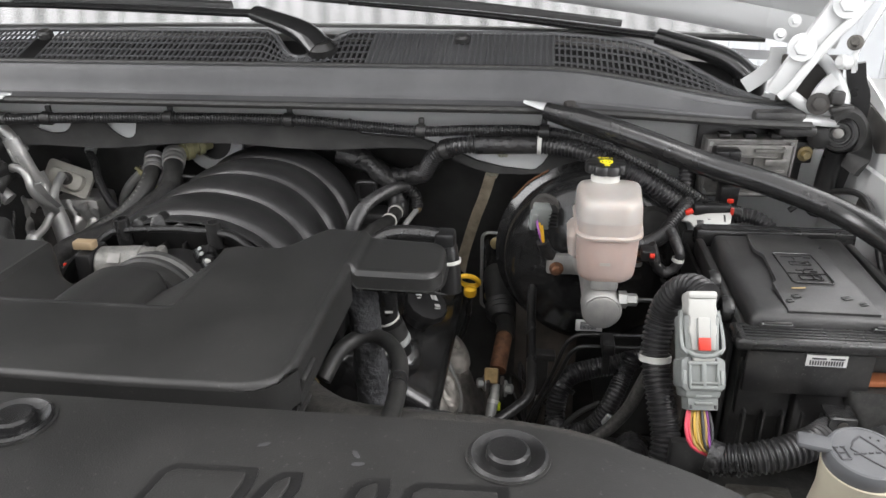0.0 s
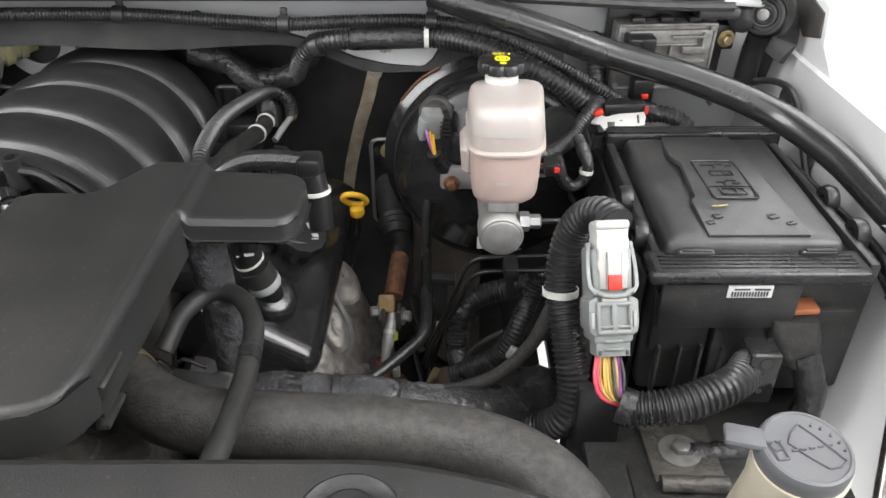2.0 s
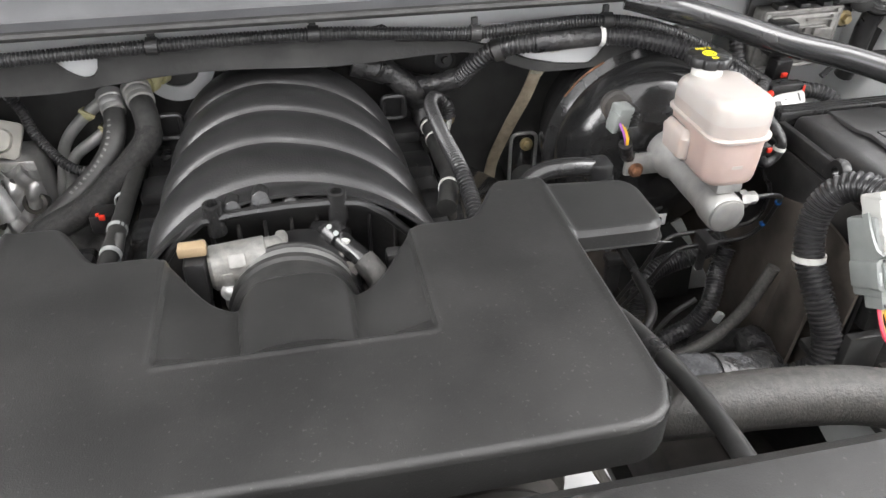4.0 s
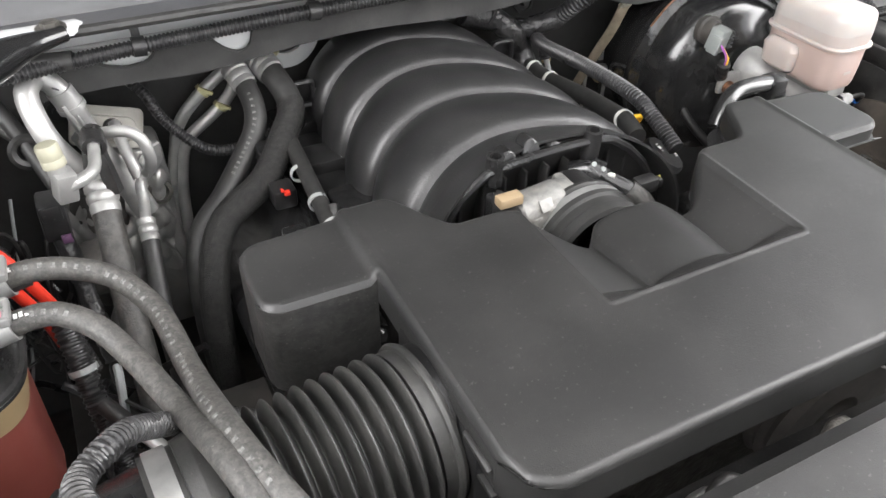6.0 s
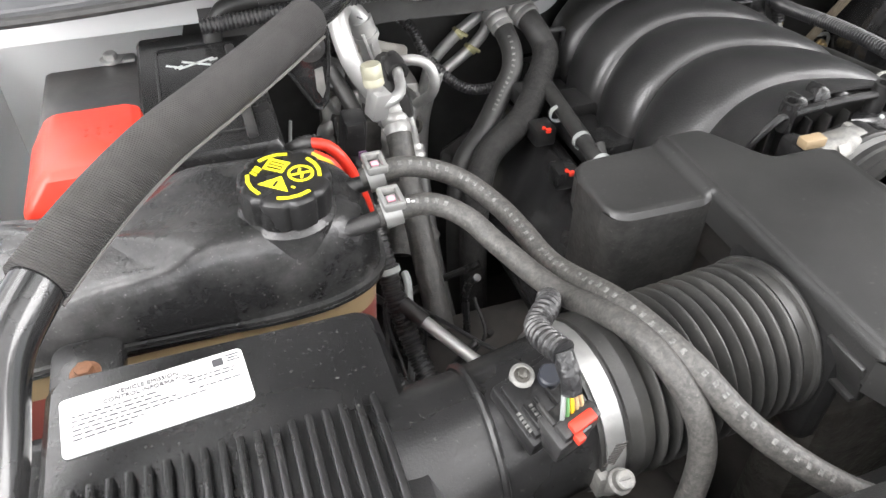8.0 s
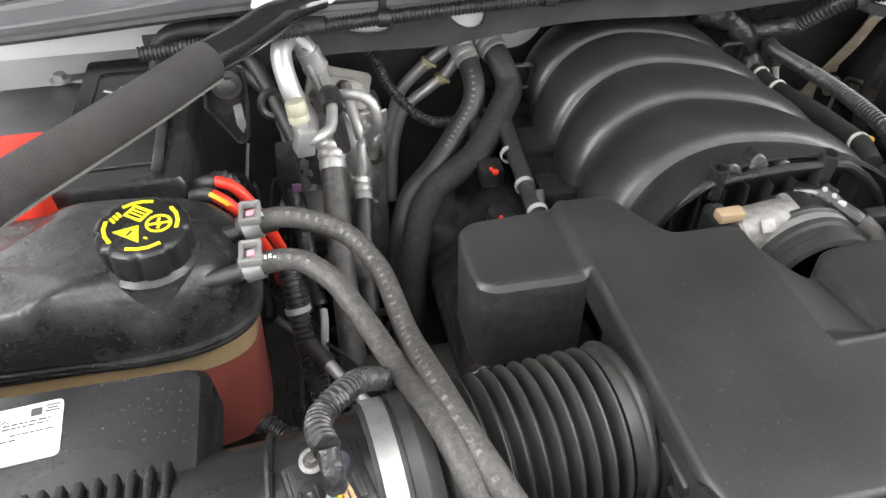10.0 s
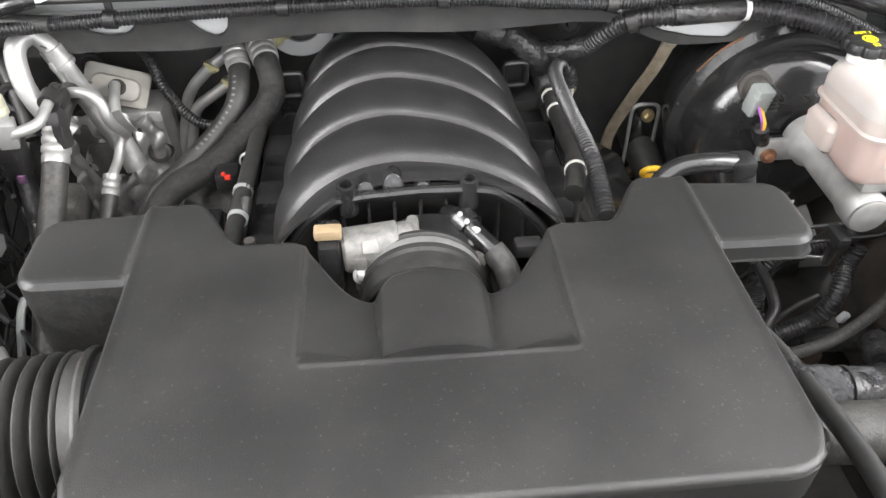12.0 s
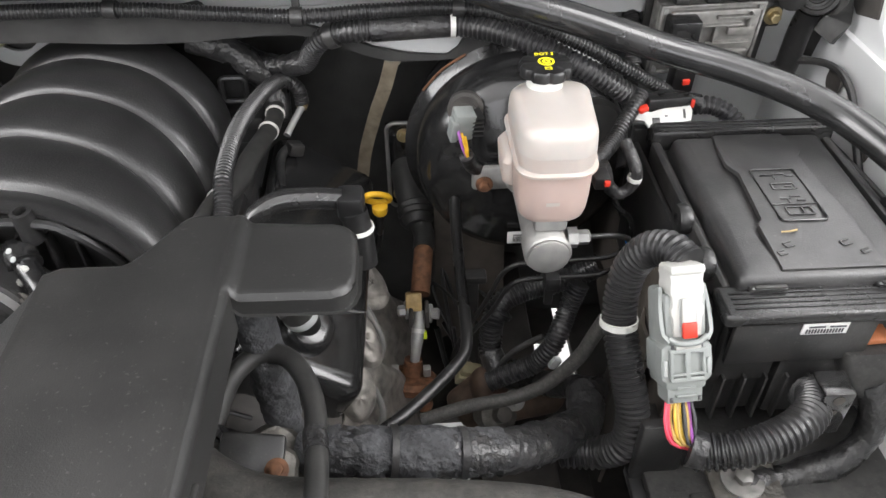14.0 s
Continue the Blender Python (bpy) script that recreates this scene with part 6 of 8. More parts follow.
part("plug_conduit", ribbed([(0.640, 1.13, 1.205), (0.642, 1.10, 1.18), (0.640, 1.075, 1.14), (0.636, 1.06, 1.12)], 0.011, 0.006, 0.14, 12), CONDUIT, ecu)
part("lead", ribbed([(0.69, 1.005, 1.135), (0.715, 1.003, 1.136), (0.735, 0.995, 1.128), (0.75, 0.985, 1.11)], 0.011, 0.006, 0.14, 12), CONDUIT, ecu)

cb = thing("cable_bracket", (0.65, 0.985, 1.11), "cut-out cream cable bracket with a red tab", "bracket")
cbm = prism([(-0.031, -0.006), (-0.017, -0.009), (-0.0126, -0.0165), (0.0126, -0.013), (0.0356, -0.010), (0.038, 0.002), (0.0345, 0.011), (0.024, 0.012), (0.010, 0.006), (-0.010, 0.001), (-0.022, 0.008), (-0.014, 0.0185), (-0.026, 0.018), (-0.038, 0.008)], 0, 0.004, 0.0005)
part("plate", moved(cbm, pose(0.648, 0.985, 1.138, 42, 0, 0)), LEVER, cb)
for x, y, w, h in ((-0.004, -0.009, 0.009, 0.007), (0.0285, -0.002, 0.003, 0.011), (0.027, 0.0075, 0.003, 0.002), (0.008, -0.004, 0.004, 0.0015)):
    part("cut_out", moved(box((x, y, 0.0036), (w, h, 0.0012), 0.0004), pose(0.648, 0.985, 1.138, 42, 0, 0)), PLASTIC, cb)
part("cable_plug", box((0.660, 0.994, 1.149), (0.050, 0.016, 0.014), 0.003, pose(0, 0, 0, 0, 0, 4)), SATIN, cb)
part("tab", box((0.628, 0.978, 1.149), (0.011, 0.008, 0.007), 0.002, pose(0, 0, 0, 0, -25, 0)), RED, cb)
part("cable_block", tube([(0.63, 1.00, 1.140), (0.66, 1.002, 1.146), (0.70, 1.005, 1.138)], 0.011, 12), TAPE, cb)
part("red_clip", box((0.687, 0.992, 1.146), (0.006, 0.004, 0.010), 0.001), RED, cb)

horn = thing("hood_check_horn", (0.85, 1.10, 1.17), "black ribbed round horn beside the hood hinge", "horn")
part("disc", lathe([(0.0, 0.016), (0.006, 0.016), (0.008, 0.012), (0.011, 0.012), (0.012, 0.015), (0.015, 0.015), (0.016, 0.011), (0.019, 0.011), (0.020, 0.014), (0.024, 0.013), (0.027, 0.004), (0.027, -0.012), (0.0, -0.012)], aim((0.842, 1.078, 1.236), (-0.55, -0.8, 0.15)), 48), RUBBER, horn)
part("disc_boss", lathe([(0.007, 0), (0.007, 0.004), (0.004, 0.005), (0, 0.005)], aim((0.8335, 1.0655, 1.2385), (-0.55, -0.8, 0.15)), 20), CASTALU, horn)
part("side_disc", lathe([(0.0, 0.012), (0.010, 0.012), (0.016, 0.008), (0.017, -0.006), (0, -0.006)], aim((0.818, 1.086, 1.228), (-0.5, -0.8, 0.1)), 32), RUBBER, horn)
part("rubber_arch", strip([(0.822, 1.072, 1.262), (0.838, 1.070, 1.270), (0.856, 1.068, 1.262), (0.868, 1.066, 1.240), (0.868, 1.066, 1.210), (0.858, 1.068, 1.185)], 0.030, 0.009, (0.2, -0.2, 1)), RUBBER, horn)
part("stay", strip([(0.846, 1.090, 1.330), (0.852, 1.090, 1.306), (0.862, 1.092, 1.285), (0.864, 1.094, 1.250), (0.862, 1.096, 1.20), (0.855, 1.098, 1.15)], 0.024, 0.010, (-0.3, -1, 0.1)), SATIN, horn)
part("lower_sleeve", tube([(0.842, 1.085, 1.21), (0.840, 1.090, 1.183), (0.838, 1.092, 1.137), (0.838, 1.10, 1.11)], 0.014, 16), SATIN, horn)
part("fender_cable", tube([(0.80, 1.10, 1.11), (0.83, 1.10, 1.135), (0.86, 1.05, 1.16), (0.868, 1.0, 1.155), (0.872, 0.96, 1.11), (0.873, 0.93, 1.08)], 0.0045, 8), PLASTIC, horn)
# Dark discs laid on the panel paint the shade of its holes.
for y, z, r in ((1.047, 1.138, 0.018), (0.95, 1.10, 0.012)):
    part("panel_hole_shade", lathe([(r, 0), (r * 0.9, 0.002), (0, 0.002)], aim((0.8785, y, z), (-1, 0, 0.05)), 20), DARK, car)
SIDE = Matrix(((0, 0, -1, 0.8790), (1, 0, 0, 0), (0, 1, 0, 0), (0, 0, 0, 1)))
# Dark plate for the shaded opening; the panel is not cut.
part("panel_gap_shade", moved(prism([(0.739, 1.058), (0.713, 1.087), (0.701, 1.074), (0.707, 1.037), (0.729, 1.039)], 0, 0.0035, 0.001), SIDE), DARK, car)
part("hinge_upstand", moved(prism([(1.16, 1.185), (1.16, 1.300), (1.13, 1.290), (1.028, 1.256), (1.018, 1.215), (0.98, 1.186)], 0, 0.003, 0.001), Matrix.Translation((0.0165, 0, 0)) @ SIDE), WHITE, car)
# Dark plate stands in for the shaded gap towards the fender.
part("upstand_gap_shade", moved(prism([(1.145, 1.273), (1.035, 1.249), (1.029, 1.221), (1.070, 1.210), (1.121, 1.237)], 0, 0.0025, 0.0005), Matrix.Translation((0.0130, 0, 0)) @ SIDE), DARK, car)
stay = solo("hood_strut", tube([(0.93, 0.86, 1.20), (0.87, 0.68, 1.05), (0.83, 0.58, 0.95)], 0.008, 14), RODSTEEL, "polished steel gas strut beside the fender", "gas strut")
part("upper_tube", tube([(0.93, 0.86, 1.20), (0.955, 0.93, 1.265)], 0.012, 14), GLOSS, stay)
lh = solo("headlamp_harness", tube([(0.845, 1.05, 1.075), (0.858, 1.0, 1.088), (0.866, 0.943, 1.088), (0.866, 0.844, 1.094), (0.868, 0.753, 1.096), (0.872, 0.68, 1.06), (0.875, 0.60, 1.0)], 0.0048, 12), PLASTIC, "black cable loom along the white fender panel", "cable loom")
part("second_cable", tube([(0.845, 1.05, 1.066), (0.860, 1.0, 1.076), (0.867, 0.943, 1.074), (0.866, 0.850, 1.082), (0.868, 0.753, 1.082), (0.872, 0.68, 1.045), (0.875, 0.60, 0.985)], 0.0042, 12), TAPE, lh)

# ---- steering column and the space under the booster ----
steer = thing("steering_shaft", (0.38, 0.95, 0.60), "rusty steering shaft with a black rubber boot", "steering shaft")
part("boot", lathe([(0.024, -0.07), (0.026, -0.03), (0.024, 0.02), (0.023, 0.045), (0.026, 0.048), (0.023, 0.054), (0.026, 0.058), (0.023, 0.064), (0.025, 0.068), (0.018, 0.078), (0.0, 0.078)], aim((0.366, 1.158, 0.938), (0.13, -0.92, -0.38)), 28), RUBBER, steer)
part("boot_sleeve", tube([(0.376, 1.100, 0.910), (0.384, 1.075, 0.901), (0.382, 1.045, 0.897)], 0.0150, 20), RUBBER, steer)
part("upper_shaft", tube([(0.382, 1.046, 0.8975), (0.380, 1.025, 0.893), (0.375, 0.984, 0.874)], 0.0132, 18), RUST, steer)
part("joint", box((0.366, 0.977, 0.868), (0.022, 0.026, 0.024), 0.003, pose(0, 0, 0, -35, 0, 0)), mat("tan_stained_steel", (0.36, 0.25, 0.11), 0.6, 0.2, var=0.3, scale=120, bump=0.3), steer)
part("yoke", add(box((0.362, 0.967, 0.855), (0.006, 0.024, 0.030), 0.002), box((0.383, 0.967, 0.853), (0.006, 0.024, 0.030), 0.002)), DARK, steer)
for sx, p in ((-1, (0.358, 0.970, 0.859)), (1, (0.386, 0.970, 0.851))):
    part("joint_bolt", bolt(p, (sx, -0.2, 0.1), 0.0075, 0.014), ALU, steer)
part("lower_shaft", tube([(0.373, 0.972, 0.855), (0.371, 0.955, 0.841), (0.367, 0.935, 0.823), (0.362, 0.92, 0.79), (0.359, 0.915, 0.76)], lambda t: 0.0085 - 0.002 * smoothstep(0.3, 0.5, t), 16), ALU, steer)
part("shaft_collar", tube([(0.3712, 0.953, 0.840), (0.3704, 0.949, 0.836)], 0.0092, 16), WHITEPL, steer)
part("coupling", lathe([(0.012, -0.004), (0.034, -0.004), (0.036, 0.006), (0.030, 0.012), (0.014, 0.014), (0.012, 0.036), (0, 0.036)], aim((0.359, 0.918, 0.772), (0.1, 0.35, 0.93)), 28), RUST, steer)
for q in ((0.338, 0.916, 0.800), (0.380, 0.916, 0.797)):
    part("coupling_tab", box(q, (0.010, 0.010, 0.016), 0.002), ALU, steer)
for q in ((0.340, 0.900, 0.758), (0.376, 0.900, 0.755)):
    part("coupling_foot", lathe([(0.010, 0), (0.011, 0.006), (0.008, 0.014), (0, 0.014)], aim(q, (0, -0.5, -0.8)), 18), RUST, steer)
part("paint_mark", box((0.3795, 0.948, 0.833), (0.005, 0.005, 0.013), 0.001), mat("yellow_green_paint", (0.6, 0.75, 0.02), 0.5), steer)
bp = solo("brake_hard_line", tube([(0.428, 1.05, 1.035), (0.423, 1.020, 1.0), (0.4225, 0.960, 0.978), (0.4235, 0.890, 0.966), (0.4245, 0.835, 0.956), (0.421, 0.812, 0.950), (0.410, 0.797, 0.946), (0.378, 0.766, 0.938), (0.344, 0.737, 0.933), (0.30, 0.71, 0.926)], 0.0068, 16), SATIN, "black coated metal line beside the booster", "metal line")
dip_ = thing("oil_dipstick", (0.316, 1.05, 0.75), "yellow ring oil dipstick on a black tube", "dipstick")
part("ring", rings([Vector((0.326 + 0.0150 * math.cos(a), 1.024 - 0.007 * math.sin(a) + 0.004 * math.cos(a), 1.006 + 0.0115 * math.sin(a) - 0.004 * math.cos(a))) for a in (2 * math.pi * k / 24 for k in range(25))], [0.0040] * 25, 10), YELLOW, dip_)
part("stopper", lathe([(0.008, 0), (0.010, 0.004), (0.010, 0.012), (0.006, 0.015), (0, 0.015)], aim((0.328, 1.026, 0.980), (0, 0, 1)), 20), YELLOW, dip_)
part("tube", tube([(0.328, 1.026, 0.982), (0.322, 1.03, 0.93), (0.30, 1.04, 0.86), (0.285, 1.02, 0.78)], 0.005, 10), SATIN, dip_)
tanc = thing("lower_connector", (0.424, 0.99, 0.69), "tan wiring connector low in the bay", "connector")
part("shell", add(box((0.440, 0.945, 0.757), (0.030, 0.020, 0.022), 0.003, pose(0, 0, 0, 10, 20, 0)), box((0.428, 0.940, 0.752), (0.014, 0.016, 0.018), 0.002, pose(0, 0, 0, 10, 20, 0))), mat("tan_connector", (0.40, 0.36, 0.22), 0.5), tanc)
part("lead", tube([(0.450, 0.940, 0.760), (0.475, 0.93, 0.775), (0.50, 0.92, 0.80)], 0.006, 10), TAPE, tanc)
sg = thing("column_plate", (0.345, 1.19, 0.86), "black steel plate at the steering column with studs", "plate")
part("rim", rings([Vector((x, 1.166, z)) for x, z in rbox(0.337, 0.378, 0.885, 1.028, 0.012) + [(0.378, 1.016)]], [0.003] * 29, 8), ZINC, sg)
part("sheet", box((0.3575, 1.171, 0.955), (0.043, 0.004, 0.142), 0.002), GLOSS, sg)
for p in ((0.361, 1.164, 1.010), (0.352, 1.164, 0.910)):
    part("stud", bolt(p, (0, -1, 0.2), 0.006, 0.012), BRASS, sg)
wl = thing("wheel_loom", (0.50, 0.90, 0.70), "black corrugated loom hanging under the booster", "wiring harness")
part("conduit", ribbed([(0.60, 0.95, 0.945), (0.575, 0.952, 0.928), (0.545, 0.950, 0.917), (0.513, 0.950, 0.908), (0.482, 0.940, 0.900), (0.466, 0.925, 0.878), (0.462, 0.91, 0.84)], 0.0150, 0.0050, 0.12, 20), CONDUIT, wl)
part("conduit_ring", ring_band((0.474, 0.932, 0.888), (0.6, 0.4, 0.8), 0.0153, 0.006, 0.003), PLASTIC, wl)
part("second_conduit", ribbed([(0.560, 0.89, 0.972), (0.548, 0.88, 0.942), (0.537, 0.862, 0.925), (0.526, 0.852, 0.905), (0.508, 0.85, 0.880), (0.483, 0.85, 0.866), (0.455, 0.85, 0.85)], 0.0125, 0.0048, 0.12, 18), CONDUIT, wl)
part("taped_branch", wrapped([(0.462, 0.91, 0.84), (0.475, 0.88, 0.825), (0.51, 0.86, 0.835), (0.55, 0.83, 0.86), (0.575, 0.80, 0.89)], 0.015), TAPE, wl)
part("thin_loop", tube([(0.520, 0.87, 0.906), (0.500, 0.87, 0.893), (0.484, 0.87, 0.878), (0.471, 0.87, 0.856), (0.468, 0.87, 0.825), (0.47, 0.87, 0.79)], 0.0038, 10), RUBBER, wl)
part("clip", box((0.525, 0.822, 0.913), (0.010, 0.008, 0.016), 0.002, pose(0, 0, 0, 0, 25, 0)), GREYPL, wl)
part("stack_plug", add(add(box((0.444, 0.97, 0.915), (0.034, 0.020, 0.012), 0.003), box((0.441, 0.97, 0.884), (0.020, 0.016, 0.052), 0.003)), box((0.439, 0.968, 0.842), (0.012, 0.012, 0.040), 0.003)), PLASTIC, wl)
part("pale_tag", box((0.436, 0.958, 0.842), (0.004, 0.002, 0.018), 0.0005, pose(0, 0, 0, 0, 8, 0)), PAPER, wl)
low = thing("axle_parts", (0.48, 0.85, 0.58), "dark rusty suspension arm and axle parts", "suspension")
AXLE = mat("rust_brown_axle", (0.085, 0.055, 0.038), 0.75, 0.2, var=0.5, scale=60, bump=0.5, bscale=200, dust_sheen=0.5, dust_sheen_col=(0.05, 0.042, 0.036))
part("arm", box((0.495, 0.875, 0.800), (0.115, 0.075, 0.042), 0.016, pose(0, 0, 0, 14, 8, 16), 4), AXLE, low)
part("arm_web", box((0.44, 0.88, 0.775), (0.06, 0.05, 0.05), 0.014, pose(0, 0, 0, 0, -20, 30), 4), AXLE, low)
part("knuckle", lathe([(0.018, -0.03), (0.026, 0), (0.024, 0.016), (0.012, 0.020), (0.010, 0.032), (0, 0.034)], aim((0.462, 0.84, 0.80), (0.3, -0.6, 0.7)), 28), OILY, low)
part("knuckle_nut", bolt((0.486, 0.842, 0.822), (0.2, -0.6, 0.8), 0.008, 0.012), ALU, low)
part("splash_shield", sheet(lambda u, v: (0.585 + 0.06 * u + 0.02 * v + 0.004 * math.sin(17 * u), 0.76 + 0.22 * u, 0.76 + 0.22 * v), 20, 10, 0.004), MUD, low)
part("side_liner", sheet(lambda u, v: (0.612 + 0.03 * u + 0.01 * v, 0.72 + 0.44 * u, 0.84 + 0.20 * v + 0.02 * math.sin(8 * u)), 16, 8, 0.004), MUD, low)
part("mud_flap", sheet(lambda u, v: (0.40 + 0.10 * u, 1.06 + 0.05 * v, 0.70 + 0.24 * v + 0.012 * math.sin(9 * u)), 14, 10, 0.004), MUD, low)
CLOTH = mat("fuzzy_cloth_tape", (0.040, 0.041, 0.044), 0.85, var=0.45, scale=55, bump=1.0, bscale=110, dust_sheen=0.35, dust_sheen_col=(0.085, 0.085, 0.088), bdist=0.006)
tapeh = solo("lower_harness", wrapped([(0.27, 0.66, 1.00), (0.30, 0.650, 1.012), (0.345, 0.648, 1.010), (0.405, 0.650, 1.000), (0.450, 0.660, 0.985), (0.505, 0.700, 0.945), (0.545, 0.745, 0.905), (0.555, 0.79, 0.90)], 0.0205, 36, 0.05), TAPE, "thick taped wiring harness low in the bay", "wiring harness")
part("cloth_wrap", wrapped([(0.27, 0.66, 1.00), (0.30, 0.650, 1.012), (0.345, 0.648, 1.010), (0.395, 0.650, 1.002), (0.440, 0.658, 0.988)], 0.0218, 40, 0.07), CLOTH, tapeh)
for q in ((0.405, 0.650, 1.000), (0.345, 0.648, 1.010)):
    part("harness_tie", ring_band(q, (1, 0.05, -0.15), 0.0225, 0.006, 0.0015), PLASTIC, tapeh)
thin = solo("vacuum_hose", tube([(0.566, 0.80, 1.005), (0.556, 0.80, 0.977), (0.546, 0.80, 0.949), (0.526, 0.80, 0.918), (0.501, 0.80, 0.894), (0.469, 0.80, 0.879), (0.421, 0.80, 0.868), (0.37, 0.79, 0.86)], 0.0080, 16), HOSE, "thin grey rubber hose crossing the harness", "hose")

# ---- radiator hose and small hose ----
rad = solo("radiator_hose", tube([(0.150, 0.640, 1.085), (0.178, 0.605, 1.085), (0.215, 0.575, 1.080), (0.255, 0.557, 1.079), (0.327, 0.549, 1.080), (0.378, 0.546, 1.080), (0.457, 0.536, 1.078), (0.507, 0.514, 1.074), (0.538, 0.480, 1.062), (0.552, 0.445, 1.03), (0.556, 0.42, 0.98)], 0.0255, 28, 0.006), RADHOSE, "thick black rubber radiator hose", "radiator hose")
part("hose_clamp", ring_band((0.188, 0.596, 1.084), (0.75, -0.65, -0.05), 0.0258, 0.012), BRASS, rad)
small = solo("heater_hose", tube([(0.205, 0.640, 1.075), (0.218, 0.668, 1.095), (0.240, 0.686, 1.103), (0.266, 0.677, 1.104), (0.287, 0.637, 1.106), (0.296, 0.575, 1.114), (0.299, 0.520, 1.122), (0.298, 0.465, 1.128), (0.295, 0.41, 1.13)], 0.0085, 16), RUBBER, "thin black rubber hose looping over the radiator hose", "hose")
part("hose_sleeve", tube([(0.2925, 0.600, 1.1105), (0.2955, 0.580, 1.1132)], 0.0094, 16), TAPE, small)
br = thing("alternator_bracket", (0.24, 0.62, 0.95), "black steel bracket with a rusty bolt", "bracket")
part("plate", box((0.225, 0.625, 1.02), (0.055, 0.07, 0.012), 0.004, pose(0, 0, 0, 25, 10, 0)), PLASTIC, br)
part("plate_bolt", bolt((0.250, 0.622, 1.03), (0, -0.4, 0.9), 0.006, 0.008), RUST, br)
part("casting", lathe([(0.0, 0.040), (0.018, 0.040), (0.022, 0.034), (0.022, 0.022), (0.036, 0.018), (0.042, 0.008), (0.044, -0.02), (0.040, -0.06), (0, -0.06)], aim((0.235, 0.650, 0.985), (0.25, -0.45, 0.85)), 36, lambda a: 1 + 0.06 * math.cos(6 * a)), OILY, br)
part("casting_ear", add(box((0.272, 0.668, 0.975), (0.050, 0.022, 0.020), 0.006, pose(0, 0, 0, 10, 25, 10)), lathe([(0.012, -0.01), (0.012, 0.010), (0.006, 0.011), (0, 0.011)], aim((0.292, 0.668, 0.966), (0.2, -0.5, 0.8)), 20)), OILY, br)
part("casting_pipe", tube([(0.205, 0.66, 1.0), (0.215, 0.675, 0.975), (0.235, 0.69, 0.95), (0.26, 0.70, 0.93)], 0.008, 14), DARK, br)
vh = solo("check_valve_hose", ribbed([(0.545, 0.900, 1.131), (0.555, 0.905, 1.130), (0.571, 0.920, 1.128), (0.592, 0.950, 1.128), (0.606, 0.970, 1.137), (0.619, 0.985, 1.147), (0.632, 1.000, 1.155)], 0.0088, 0.0045, 0.12, 16), CONDUIT, "black corrugated hose between booster and brace", "hose")
vl = thing("fuse_box_loop", (0.59, 0.90, 1.09), "black taped wire loop with a pale band", "wiring harness")
part("loop", wrapped([(0.568, 0.90, 1.132), (0.573, 0.90, 1.120), (0.577, 0.90, 1.105), (0.590, 0.90, 1.093), (0.603, 0.90, 1.102), (0.606, 0.90, 1.119), (0.601, 0.91, 1.132), (0.596, 0.925, 1.142)], 0.0066, 14), TAPE, vl)
part("pale_band", ring_band((0.6045, 0.90, 1.112), (0.15, 0, 1), 0.0070, 0.0045, 0.0008), WHITEPL, vl)
slv = solo("split_loom", wrapped([(0.222, 0.715, 1.160), (0.236, 0.700, 1.138), (0.241, 0.696, 1.098), (0.244, 0.694, 1.034), (0.246, 0.69, 0.96), (0.255, 0.67, 0.925)], 0.0175), CLOTH, "wrinkled black wrapped loom beside the engine cover", "wiring harness")

# ---- hoses beside the manifold ----
con = solo("fuel_line_conduit", ribbed([(0.190, 0.80, 1.118), (0.190, 0.842, 1.134), (0.186, 0.882, 1.148), (0.185, 0.972, 1.145), (0.195, 1.085, 1.126), (0.212, 1.135, 1.115), (0.228, 1.140, 1.10), (0.232, 1.135, 1.08)], 0.0095, 0.0046, 0.12, 14), CONDUIT, "black corrugated conduit running along the manifold", "conduit")
fl_ = thing("vapour_line", (0.22, 1.0, 1.05), "black vapour lines with white bands and brass port", "vapour line")
VL = [(0.199, 1.165, 1.076), (0.199, 1.142, 1.077), (0.198, 1.090, 1.078), (0.193, 1.029, 1.090), (0.189, 0.976, 1.101), (0.187, 0.930, 1.107), (0.175, 0.876, 1.119), (0.165, 0.84, 1.118)]
part("line", tube(VL, 0.0112, 18), RUBBER, fl_)
for q, d in (((0.1985, 1.115, 1.078), (0, 1, 0)), ((0.1965, 1.068, 1.082), (0.05, 1, -0.1)), ((0.176, 0.880, 1.1185), (0.2, 1, -0.2))):
    part("band", ring_band(q, d, 0.0114, 0.0050, 0.0012), WHITEPL, fl_)
part("band_lug", box((0.178, 0.873, 1.112), (0.008, 0.008, 0.024), 0.002), GREYPL, fl_)
part("port", tube([(0.214, 1.09, 1.062), (0.222, 1.11, 1.070), (0.232, 1.133, 1.079)], 0.0045, 12), ALU, fl_)
part("port_cap", lathe([(0.0055, 0), (0.0075, 0.001), (0.0075, 0.007), (0.0060, 0.008), (0.0060, 0.013), (0, 0.0135)], aim((0.230, 1.130, 1.078), (0.35, 0.9, 0.35)), 18), BRASS, fl_)
part("port_plug", add(box((0.222, 1.085, 1.045), (0.020, 0.020, 0.016), 0.003, pose(0, 0, 0, 0, 20, 30)), tube([(0.215, 1.09, 1.045), (0.205, 1.07, 1.04), (0.21, 1.02, 1.03)], 0.006, 12)), PLASTIC, fl_)
part("cross_pipe", tube([(0.222, 0.780, 1.150), (0.234, 0.787, 1.168), (0.254, 0.795, 1.177), (0.285, 0.797, 1.178), (0.308, 0.798, 1.175)], 0.0100, 18), GLOSS, fl_)
